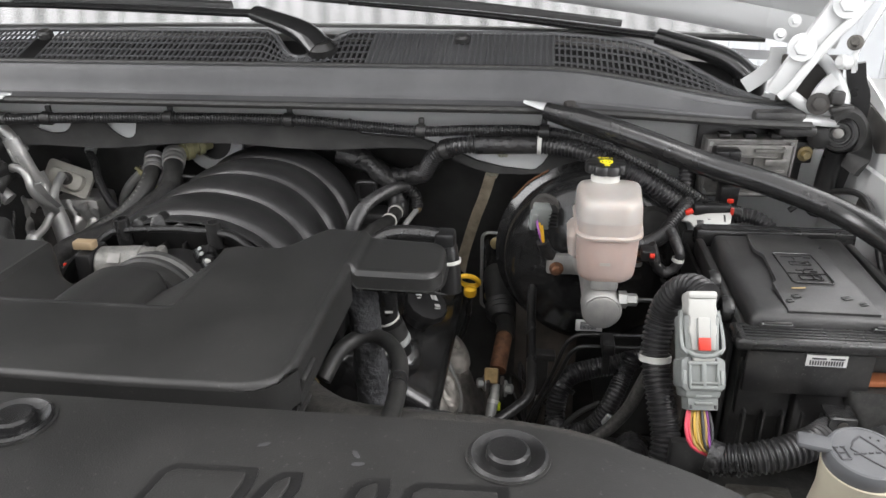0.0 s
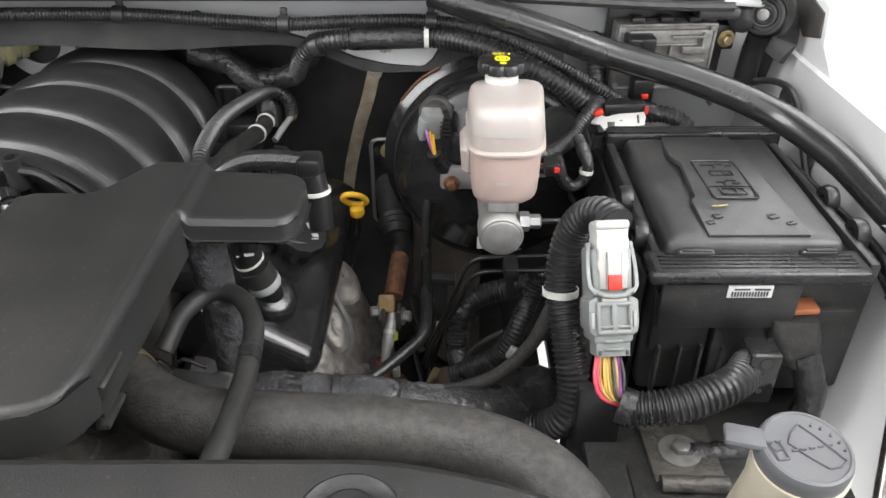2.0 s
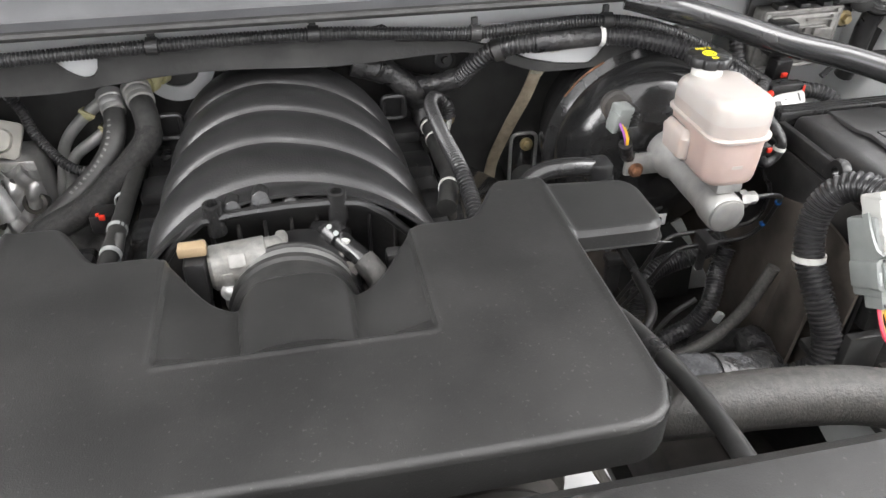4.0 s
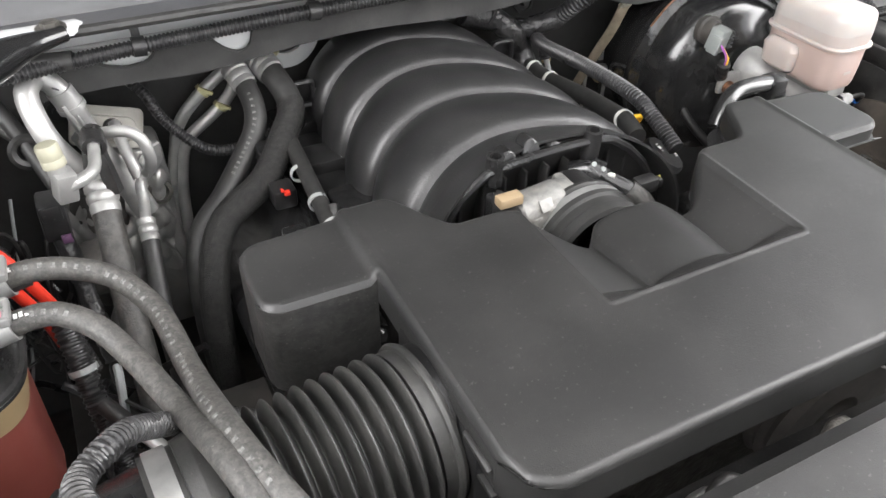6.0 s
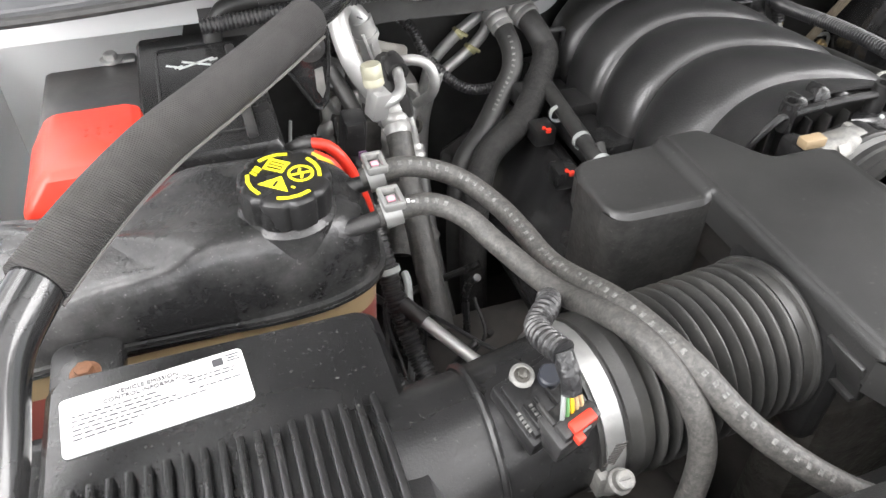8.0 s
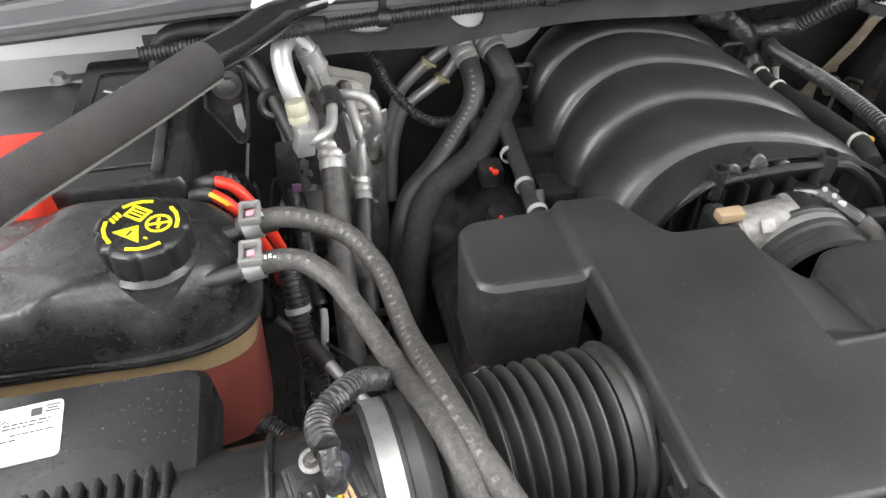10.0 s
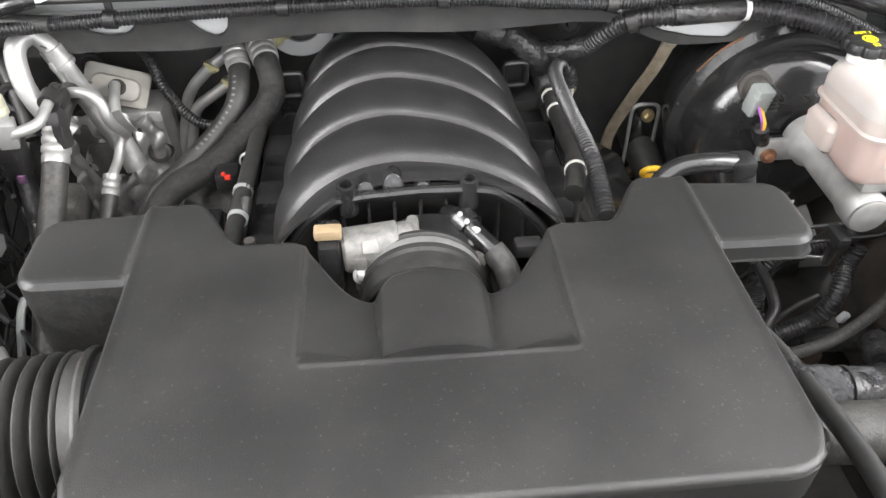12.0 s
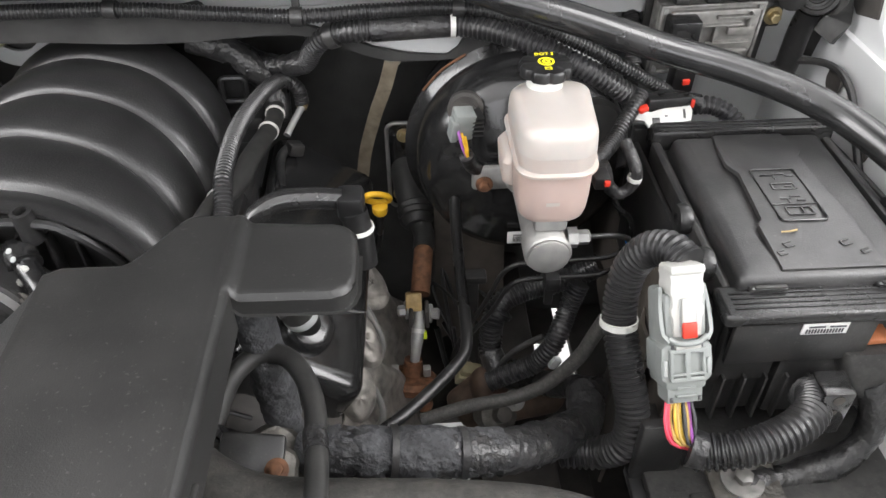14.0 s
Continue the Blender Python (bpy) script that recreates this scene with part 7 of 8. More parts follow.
part("elbow", add(box((0.316, 0.798, 1.170), (0.024, 0.026, 0.026), 0.005), tube([(0.318, 0.794, 1.165), (0.322, 0.790, 1.14), (0.324, 0.785, 1.11)], 0.0125, 16)), SATIN, fl_)
part("elbow_band", ring_band((0.3215, 0.790, 1.148), (0.1, -0.1, -1), 0.0127, 0.0040), WHITEPL, fl_)

rearl = solo("engine_harness", wrapped([(0.10, 1.16, 1.165), (0.145, 1.155, 1.150), (0.175, 1.15, 1.125), (0.195, 1.155, 1.095), (0.20, 1.13, 1.06)], 0.018), TAPE, "black taped engine harness behind the manifold", "wiring harness")

# ==== passenger side ====
# ---- air intake ----
BELLOWS = mat("dusty_bellows_rubber", (0.030, 0.030, 0.029), 0.40, var=0.2, scale=30, bump=0.15, bscale=500, dust_sheen=0.30, dust_sheen_col=(0.12, 0.115, 0.105), speck=0.4)
intake = thing("intake_duct", (-0.33, 0.54, 1.04), "black ribbed rubber intake bellows", "intake duct")


AX0, AX1 = Vector((-0.236, 0.567, 1.136)), Vector((-0.424, 0.549, 1.137))
line = [AX0.lerp(AX1, k / 320) for k in range(321)]
rad_ = []
for k in range(321):
    t = k / 320
    if t < 0.04:
        r_ = 0.055
    elif t < 0.075:
        r_ = 0.0615 - 0.0015 * abs(t - 0.058) / 0.018
    elif t < 0.125:
        r_ = 0.0575
    elif t < 0.79:
        r_ = 0.0527 + 0.0070 * math.cos(2 * math.pi * (t - 0.14) / 0.0605)
    elif t < 0.89:
        r_ = 0.0595 - 0.002 * abs(t - 0.84) / 0.05
    else:
        r_ = 0.0555
    rad_.append(r_ + 0.002 * t)
part("bellows", rings(line, rad_, 72), BELLOWS, intake)
clampb = part("clamp", ring_band(AX0.lerp(AX1, 0.945), AX1 - AX0, 0.0576, 0.014, 0.0015), ZINC, intake, "bright steel hose clamp")
CS = AX0.lerp(AX1, 0.945) + Vector((0, -0.062, 0.006))
part("clamp_slots", bars(CS + Vector((0, 0.0022, 0.016)), (1, 0, 0), (0, -0.2, 1), [(0, 0.004 * k, 0.008, 0.0016) for k in range(-3, 6)], 0.0006), DARK, clampb)
part("clamp_screw", add(add(lathe([(0.0062, -0.016), (0.0068, -0.012), (0.0068, 0.004), (0.0085, 0.005), (0.0085, 0.008), (0.0066, 0.009), (0.0066, 0.015), (0.0055, 0.016), (0, 0.0155)], aim(CS + Vector((0.003, -0.002, -0.008)), (0.1, -0.45, 0.9)), 20), box(CS + Vector((0, 0.004, -0.012)), (0.017, 0.012, 0.022), 0.003)), box(CS + Vector((0.003, -0.0085, 0.0062)), (0.009, 0.002, 0.0016), 0.0003)), CASTING, clampb)
part("port_tube", lathe([(0.056, -0.03), (0.056, 0.016), (0.052, 0.018), (0.052, -0.03)], aim(AX0, (-1, -0.09, -0.09)), 48), SATIN, intake)
part("port_box", box((-0.226, 0.566, 1.128), (0.024, 0.128, 0.115), 0.012), SATIN, intake)
part("meter_tube", tube([(-0.414, 0.550, 1.137), (-0.47, 0.542, 1.132), (-0.54, 0.530, 1.122)], lambda t: 0.0545 + 0.010 * smoothstep(0.4, 1.0, t), 40), SATIN, intake)
part("tube_rim", rings([Vector((-0.485, 0.540 + 0.057 * math.cos(a), 1.130 + 0.057 * math.sin(a))) for a in (2 * math.pi * k / 40 for k in range(41))], [0.003] * 41, 8), SATIN, intake)
MU, MV = Vector((0.030, 0.011, 0)).normalized(), Vector((0.006, -0.027, -0.004)).normalized()
MN = MU.cross(MV) * -1
mm = Matrix(((MU.x, -MV.x, MN.x, -0.451), (MU.y, -MV.y, MN.y, 0.522), (MU.z, -MV.z, MN.z, 1.188), (0, 0, 0, 1)))
meter = part("flow_meter", moved(add(box((0.002, 0.003, -0.004), (0.050, 0.046, 0.014), 0.003), box((0.001, 0.002, 0.005), (0.042, 0.038, 0.006), 0.002)), mm), SATIN, intake)
part("meter_screw", moved(add(lathe([(0.0085, 0.006), (0.0085, 0.0085), (0.006, 0.0095), (0.005, 0.0085), (0, 0.0075)], Matrix.Translation((-0.003, 0.019, 0)), 24), prism([(-0.007, 0.013), (-0.003, 0.010), (0.001, 0.013)], 0.006, 0.0085)), mm), CASTING, meter)
part("screw_head", moved(bolt((-0.003, 0.019, 0.0082), (0, 0, 1), 0.0032, 0.003), mm), OILY, meter)
part("meter_button", moved(lathe([(0.0078, 0.007), (0.0078, 0.0120), (0.0068, 0.0132), (0, 0.0132)], Matrix.Translation((0.011, 0.008, 0)), 24), mm), mat("blue_black_plastic", (0.018, 0.020, 0.026), 0.35), meter)
for k in range(3):
    part("meter_rib", moved(box((-0.016 + 0.010 * k, -0.006, 0.0095), (0.0022, 0.018, 0.004), 0.0008), mm), SATIN, meter)
part("meter_note", moved(add(bars((-0.021, -0.006, 0.0084), (0, 1, 0), (-1, 0, 0), [(0.003 * j - 0.006, 0, 0.002, 0.0026) for j in range(5)], 0.0004), bars((-0.011, -0.006, 0.0084), (0, 1, 0), (-1, 0, 0), [(0.003 * j - 0.006, 0, 0.002, 0.0026) for j in range(5)], 0.0004)), mm), FADED, meter)
part("meter_plug", moved(add(add(box((-0.002, -0.022, 0.006), (0.028, 0.024, 0.018), 0.003), box((0.004, -0.026, 0.011), (0.030, 0.012, 0.016), 0.002)), add(box((-0.010, -0.012, 0.0155), (0.003, 0.016, 0.004), 0.001), box((0.016, -0.012, 0.0155), (0.003, 0.016, 0.004), 0.001))), mm), PLASTIC, meter)
part("plug_lock", moved(add(box((0.004, -0.029, 0.0205), (0.019, 0.008, 0.004), 0.0015), box((-0.003, -0.035, 0.018), (0.006, 0.006, 0.005), 0.001)), mm), RED, meter)
LEAD_END = Vector((-0.446, 0.516, 1.241))
WIRE_END = mm @ Vector((0.003, -0.020, 0.020))
part("taped_tail", wrapped([LEAD_END, LEAD_END.lerp(WIRE_END, 0.35) + Vector((0, -0.003, 0.004)), LEAD_END.lerp(WIRE_END, 0.66) + Vector((0, -0.003, 0.003))], 0.0062, 14, 0.08), TAPE, intake)
for k, c in enumerate((CONNGREY, mat("green_wire", (0.10, 0.25, 0.09), 0.5), YELLOW, TAN, TAN)):
    foot_ = mm @ Vector((-0.004 + 0.0038 * k, -0.021, 0.013))
    part("meter_wire", tube([LEAD_END.lerp(WIRE_END, 0.55) + MU * (0.0016 * k - 0.003), LEAD_END.lerp(foot_, 0.80) + MU * (0.0008 * k - 0.0016) + Vector((0, -0.003, 0.004)), foot_], 0.0015, 8), c, intake)
part("meter_lead", ribbed([(-0.446, 0.515, 1.241), (-0.450, 0.530, 1.238), (-0.447, 0.546, 1.232), (-0.434, 0.560, 1.230), (-0.422, 0.580, 1.214), (-0.405, 0.606, 1.180), (-0.375, 0.628, 1.145), (-0.34, 0.645, 1.10)], 0.0082, 0.0040, 0.14, 18), TAPE, intake)

air = thing("air_filter_box", (-0.68, 0.52, 0.95), "black ribbed plastic air filter box with white label", "air filter box")
part("lower_box", box((-0.69, 0.53, 1.05), (0.32, 0.22, 0.18), 0.012), SATIN, air)
part("side_ledge", box((-0.80, 0.50, 1.152), (0.115, 0.22, 0.02), 0.008), SATIN, air)
part("lid", loft([[(x, y, 1.14) for x, y in rbox(-0.745, -0.522, 0.39, 0.650, 0.014)], [(x, y, 1.172) for x, y in rbox(-0.743, -0.524, 0.392, 0.648, 0.014)], [(x, y, 1.180) for x, y in rbox(-0.737, -0.530, 0.40, 0.642, 0.012)]]), SATIN, air)
for k in range(18):
    part("lid_rib", box((-0.546 - 0.0103 * k, 0.4955 - 0.0007 * k, 1.183), (0.0052, 0.136, 0.010), 0.0014), SATIN, air)
al = part("service_label", moved(prism(rbox(-0.0565, 0.0565, -0.0228, 0.0228, 0.004), 0, 0.0012), pose(-0.6735, 0.6055, 1.1800, 0, 0, 5)), PAPER, air)
LM = pose(-0.6735, 0.6055, 1.1812, 0, 0, 5)
part("label_words", moved(add(lettering("VEHICLE EMISSION", 0.0046, pose(-0.004, 0.0165, 0.0002)), lettering("CONTROL INFORMATION", 0.0046, pose(-0.004, 0.0115, 0.0002))), LM), INK, al)
random.seed(3)
lines = []
for row, (x0, x1) in enumerate(((-0.050, -0.004), (-0.050, 0.002), (-0.050, 0.010), (-0.050, 0.030), (-0.050, -0.010), (-0.050, -0.018))):
    x = x0
    while x < x1:
        w = random.uniform(0.0015, 0.006)
        lines.append((x + w / 2, 0.0065 - 0.0036 * row, w, 0.0009))
        x += w + 0.0012
for row, x0 in ((0.0085, 0.020), (0.0055, 0.020), (-0.0005, 0.025)):
    x = x0
    while x < 0.048:
        w = random.uniform(0.0015, 0.005)
        lines.append((x + w / 2, row, w, 0.0010))
        x += w + 0.001
lines += [(0.050, 0.019 - 0.0024 * k, 0.009 - 0.002 * (k % 2), 0.0010) for k in range(3)]
part("label_print", moved(bars((0, 0, 0), (1, 0, 0), (0, 1, 0), lines), LM), INK, al, kind="stuff")
part("label_mark", moved(bars((0, 0, 0), (1, 0, 0), (0, 1, 0), [(0.040, 0.0155, 0.0070, 0.0062)]), LM), INK, al)

# ---- coolant tank ----
tank = thing("coolant_tank", (-0.64, 0.75, 0.95), "coolant surge tank with black top and red coolant", "coolant tank")


def tank_outline(inset, n=96):
    """The tank seen from above: a long body with rounded ends."""
    pts = []
    for k in range(n):
        a = 2 * math.pi * k / n
        ca, sa = math.cos(a), math.sin(a)
        x = -0.708 + (0.216 - inset) * math.copysign(abs(ca) ** 0.38, ca)
        y = 0.766 + (0.071 - inset) * math.copysign(abs(sa) ** 0.55, sa)
        pts.append((x, y))
    return pts


def tank_ring(z, inset, sag=0.004):
    return [(x, y, z + sag * math.sin(26 * x + 0.6)) for x, y in tank_outline(inset)]


def tank_waist(x):
    """The depth of the hollows between the tank's chambers."""
    return math.exp(-((x + 0.676) / 0.020) ** 2) + math.exp(-((x + 0.752) / 0.020) ** 2) + math.exp(-((x + 0.826) / 0.020) ** 2)


part("lower_shell", loft([tank_ring(0.98, 0.024, 0), tank_ring(0.99, 0.012, 0), tank_ring(1.102, 0.008, 0)]), REDTANK, tank)
part("level_zone", loft([tank_ring(1.1022, 0.008, 0), tank_ring(1.134, 0.006)]), TAN, tank)
part("lower_flange", loft([tank_ring(1.1342, 0.001), tank_ring(1.1345, -0.001), tank_ring(1.1370, -0.001)]), TANKTOP, tank)
# Pale grey seam: the edge's bright highlight is put into its colour.
part("weld_seam", loft([tank_ring(1.1371, -0.0004), tank_ring(1.1387, -0.0004)]), CONNGREY, tank)
part("upper_flange", loft([tank_ring(1.1388, -0.001), tank_ring(1.1392, -0.002), tank_ring(1.1425, -0.0015), tank_ring(1.1430, 0.001)]), TANKTOP, tank)


def tank_top(u, v):
    a = 2 * math.pi * u
    ca, sa = math.cos(a), math.sin(a)
    k = math.cos(v * math.pi / 2) ** 0.16
    x = -0.708 + 0.214 * math.copysign(abs(ca) ** 0.38, ca) * k
    w = tank_waist(x) * smoothstep(0.05, 0.5, v)
    y = 0.766 + 0.068 * math.copysign(abs(sa) ** 0.55, sa) * k
    z = 1.142 + (0.054 + 0.013 * smoothstep(-0.70, -0.62, x)) * math.sin(v * math.pi / 2) - 0.009 * w + 0.004 * math.sin(26 * x + 0.6) * (1 - v)
    z -= 0.010 * smoothstep(-0.70, -0.86, x) * smoothstep(0, 0.5, v)
    return (x, y, z)


part("upper_shell", sheet(tank_top, 200, 40), TANKTOP, tank)
foot = part("mount_foot", moved(prism(rbox(-0.024, 0.024, -0.02, 0.03, 0.012), 0, 0.012, 0.003), pose(-0.722, 0.664, 1.150)), SATIN, tank)
part("foot_screw", bolt((-0.722, 0.660, 1.162), (0, 0, 1), 0.006, 0.008), RUST, foot)
part("filler_neck", lathe([(0.040, -0.02), (0.037, 0.010), (0.032, 0.014), (0, 0.014)], aim((-0.566, 0.742, 1.196), (0.03, -0.05, 1)), 36), TANKTOP, tank)
CAP_TURN = -62
tc = part("pressure_cap", lathe([(0.031, 0), (0.0352, 0.002), (0.0352, 0.021), (0.0343, 0.0245), (0.032, 0.0262), (0.030, 0.0265), (0, 0.0265)], aim((-0.5655, 0.742, 1.210), (0.03, -0.06, 1)), 108, lambda a: 1 - 0.085 * max(0.0, math.cos(9 * a)) ** 3), SATIN, tank)
CAPM = aim((-0.5647, 0.7404, 1.2366), (0.03, -0.06, 1)) @ pose(0, 0, 0, 0, 0, CAP_TURN)
cp = bmesh.new()
for a0, a1 in ((20, 75), (110, 160), (200, 255), (285, 340)):
    pts = [CAPM @ Vector((0.0265 * math.cos(radians(a0 + (a1 - a0) * k / 10)), 0.0265 * math.sin(radians(a0 + (a1 - a0) * k / 10)), 0.0003)) for k in range(11)]
    add(cp, strip(pts, 0.0028, 0.0006, CAPM.to_3x3() @ Vector((0, 0, 1))))
add(cp, moved(prism([(-0.013, -0.016), (0.011, -0.016), (-0.001, -0.0015)], 0, 0.0006), CAPM))
add(cp, moved(lathe([(0.0078, 0), (0.0098, 0), (0.0098, 0.0006), (0.0078, 0.0006), (0.0078, 0)], Matrix.Translation((0.0105, 0.0070, 0)), 32), CAPM))
add(cp, moved(box((0.0105, 0.0070, 0.0003), (0.017, 0.0020, 0.0006), 0, pose(0, 0, 0, 0, 0, 40)), CAPM))
for dx, dy, w, h in ((-0.002, 0.002, 0.002, 0.006), (0.002, -0.002, 0.002, 0.006)):
    add(cp, moved(box((0.0105 + dx, 0.0070 + dy, 0.0003), (w, h, 0.0006), 0, pose(0, 0, 0, 0, 0, 20)), CAPM))
for x, y, w, h in ((-0.0105, 0.0145, 0.017, 0.0026), (-0.0175, 0.0085, 0.0022, 0.012), (-0.0035, 0.0085, 0.0022, 0.012), (-0.0105, 0.0032, 0.015, 0.0022), (-0.0105, 0.0105, 0.010, 0.0014), (-0.0105, 0.0072, 0.010, 0.0014), (0.0125, -0.0100, 0.003, 0.0015)):
    add(cp, moved(box((x, y, 0.0003), (w, h, 0.0006), 0), CAPM))
for k in range(3):
    add(cp, moved(box((-0.0215, -0.006 + 0.0036 * k, 0.0003), (0.0060, 0.0022, 0.0006), 0, pose(0, 0, 0, 0, 0, -20)), CAPM))
part("cap_print", cp, YELLOWINK, tc)
part("cap_print_gap", moved(box((-0.001, -0.0115, 0.0008), (0.0016, 0.006, 0.0006), 0), CAPM), SATIN, tc)
for y in (0.772, 0.722):
    part("outlet", tube([(-0.53, y, 1.188), (-0.47, y + 0.001, 1.197)], 0.0072, 14), PLASTIC, tank)

for nm, pts, y in (("upper", [(-0.500, 0.774, 1.196), (-0.468, 0.772, 1.203), (-0.438, 0.770, 1.195), (-0.412, 0.760, 1.183), (-0.393, 0.728, 1.174), (-0.387, 0.700, 1.172), (-0.381, 0.648, 1.174), (-0.372, 0.571, 1.203), (-0.356, 0.513, 1.202), (-0.330, 0.470, 1.176), (-0.285, 0.430, 1.150), (-0.22, 0.405, 1.12)], 0.772),
                   ("lower", [(-0.500, 0.722, 1.196), (-0.460, 0.722, 1.199), (-0.434, 0.704, 1.193), (-0.416, 0.676, 1.181), (-0.396, 0.618, 1.181), (-0.381, 0.556, 1.204), (-0.371, 0.519, 1.203), (-0.361, 0.492, 1.184), (-0.358, 0.478, 1.160), (-0.362, 0.470, 1.13), (-0.375, 0.46, 1.09)], 0.722)):
    h = thing("coolant_hose", (-0.40, 0.60, 1.10), "grey-black rubber coolant hose with faded white print", "hose", "coolant hoses from the tank")
    part("tube", tube(pts, 0.0088, 18), HOSE, h)
    part("spring_clamp", add(ring_band((-0.489, y, 1.1985), (1, 0, 0.2), 0.0105, 0.014, 0.0020), add(add(box((-0.496, y - 0.002, 1.2125), (0.0035, 0.024, 0.006), 0.001), box((-0.482, y - 0.002, 1.2125), (0.0035, 0.024, 0.006), 0.001)), add(box((-0.489, y - 0.013, 1.2125), (0.016, 0.0035, 0.007), 0.001), box((-0.489, y + 0.009, 1.2125), (0.016, 0.0035, 0.007), 0.001)))), mat("coated_spring_steel", (0.34, 0.34, 0.33), 0.4, 0.6, var=0.1), h)
    part("clamp_tag", box((-0.489, y - 0.002, 1.2118), (0.006, 0.006, 0.002), 0.0005), mat("pink_tag", (0.75, 0.35, 0.42), 0.5), h)
    ln = smooth_line(pts, 0.004)
    mk = bmesh.new()
    random.seed(5)
    for k in range(8, len(ln) - 12, 2):
        if nm == "lower" and k > 14:
            break
        t = (ln[k + 1] - ln[k]).normalized()
        up = (Vector((-0.25, -0.55, 0.8)) - t * t.dot(Vector((-0.25, -0.55, 0.8)))).normalized()
        c = ln[k] + up * 0.0087
        if k % 14 != 6:
            add(mk, bars(c, t, up.cross(t), [(0, random.uniform(-0.0006, 0.0006), 0.0030, 0.0040)], 0.0003))
    c0 = ln[5] + Vector((0, -0.003, 0.0083))
    part("white_print", bars(c0, (1, 0, 0), (0, 0.9, 0.2), [(0.0036 * j - 0.006, 0.0005 * (j % 2), 0.0024, 0.0040) for j in range(5)], 0.0005), PAPER, h)
    part("faded_print", mk, FADED, h, kind="stuff")

# ---- battery and its covers ----
batt = thing("battery", (-0.64, 0.98, 0.95), "black battery case with clipped cover and cables", "battery")
part("case", box((-0.665, 0.985, 1.07), (0.21, 0.24, 0.21), 0.008), PLASTIC, batt)
part("cover", loft([[(x, y, 1.150) for x, y in rbox(-0.672, -0.549, 0.860, 1.122, 0.006)], [(x, y, 1.184) for x, y in rbox(-0.672, -0.549, 0.862, 1.120, 0.006)], [(x, y, 1.190) for x, y in rbox(-0.668, -0.553, 0.866, 1.116, 0.005)]]), SATIN, batt)
part("cover_inset", rings([Vector((x, y, 1.1905)) for x, y in rbox(-0.652, -0.568, 0.893, 1.080, 0.008) + [(-0.568, 1.072)]], [0.0018] * 29, 6), SATIN, batt)
part("cover_symbol", add(bars((-0.612, 1.040, 1.190), (1, 0.45, 0), (-0.45, 1, 0), [(0, 0, 0.040, 0.0030), (0.018, -0.004, 0.009, 0.0026), (-0.018, 0.004, 0.009, 0.0026)], 0.001), bars((-0.612, 1.040, 1.190), (1, -0.55, 0), (0.55, 1, 0), [(0, 0, 0.032, 0.0030), (-0.022, -0.012, 0.012, 0.0024)], 0.001)), GREYPL, batt)
part("fuse_block", add(box((-0.565, 0.97, 1.16), (0.028, 0.20, 0.06), 0.005), box((-0.575, 0.97, 1.193), (0.010, 0.19, 0.008), 0.003)), PLASTIC, batt)
part("terminal", add(box((-0.690, 1.115, 1.165), (0.03, 0.02, 0.02), 0.004), bolt((-0.70, 1.105, 1.176), (0, 0, 1), 0.007, 0.010)), ZINC, batt)
red = solo("terminal_cover", loft([[(x, y, 1.130) for x, y in rbox(-0.775, -0.662, 0.828, 0.945, 0.008)], [(x, y, 1.180) for x, y in rbox(-0.768, -0.664, 0.830, 0.944, 0.008)], [(x, y, 1.206) for x, y in rbox(-0.750, -0.668, 0.834, 0.942, 0.010)], [(x, y, 1.211) for x, y in rbox(-0.744, -0.674, 0.840, 0.936, 0.008)]]), RED, "bright red plastic battery terminal cover", "terminal cover")
part("cover_print", bars((-0.70, 0.89, 1.2110), (1, 0, 0), (0, 1, 0), [(-0.012 + 0.010 * (k % 3), 0.009 * (k // 3), 0.003, 0.003) for k in range(6)], 0.0006), mat("dark_red_plastic", (0.5, 0.03, 0.015), 0.5), red)
for k, pts in enumerate(([(-0.526, 0.870, 1.178), (-0.510, 0.862, 1.176), (-0.496, 0.858, 1.156), (-0.484, 0.858, 1.122), (-0.476, 0.865, 1.085), (-0.474, 0.87, 1.05)], [(-0.528, 0.850, 1.178), (-0.514, 0.842, 1.171), (-0.503, 0.847, 1.146), (-0.493, 0.854, 1.110), (-0.486, 0.862, 1.075), (-0.483, 0.87, 1.04)])):
    cab = solo("power_cable", tube(pts, 0.0056, 16), RED, "bright red battery power cable", "cable", "red power cables")
    a_, b_ = Vector(pts[0]), Vector(pts[1])
    part("lug_boot", tube([a_ + (a_ - b_) * 0.55 + Vector((-0.010, 0.004, -0.010)), a_ + (a_ - b_) * 0.25 + Vector((-0.003, 0, -0.002)), a_.lerp(b_, 0.12)], 0.0068, 14), RUBBER, cab)
    if k:
        part("stripe", strip([Vector(q) + Vector((-0.0012, -0.0045, 0.0042)) for q in pts[0:5]], 0.0040, 0.001, (-0.2, -0.7, 0.65)), YELLOW, cab)
tw = solo("taped_cable", ribbed([(-0.534, 0.900, 1.160), (-0.526, 0.896, 1.164), (-0.515, 0.891, 1.164), (-0.504, 0.882, 1.150), (-0.491, 0.870, 1.128), (-0.484, 0.862, 1.092), (-0.468, 0.852, 1.055), (-0.46, 0.84, 1.02)], 0.0065, 0.0042, 0.2, 12), TAPE, "thin black spiral-wrapped cable beside the battery", "cable")
bc = solo("battery_cable", tube([(-0.593, 1.092, 1.165), (-0.589, 1.090, 1.195), (-0.582, 1.089, 1.214), (-0.571, 1.088, 1.2255), (-0.555, 1.086, 1.231), (-0.53, 1.083, 1.2330), (-0.48, 1.078, 1.2325), (-0.40, 1.064, 1.232)], 0.0100, 18), RUBBER, "black conduit from the battery to the cowl", "conduit")
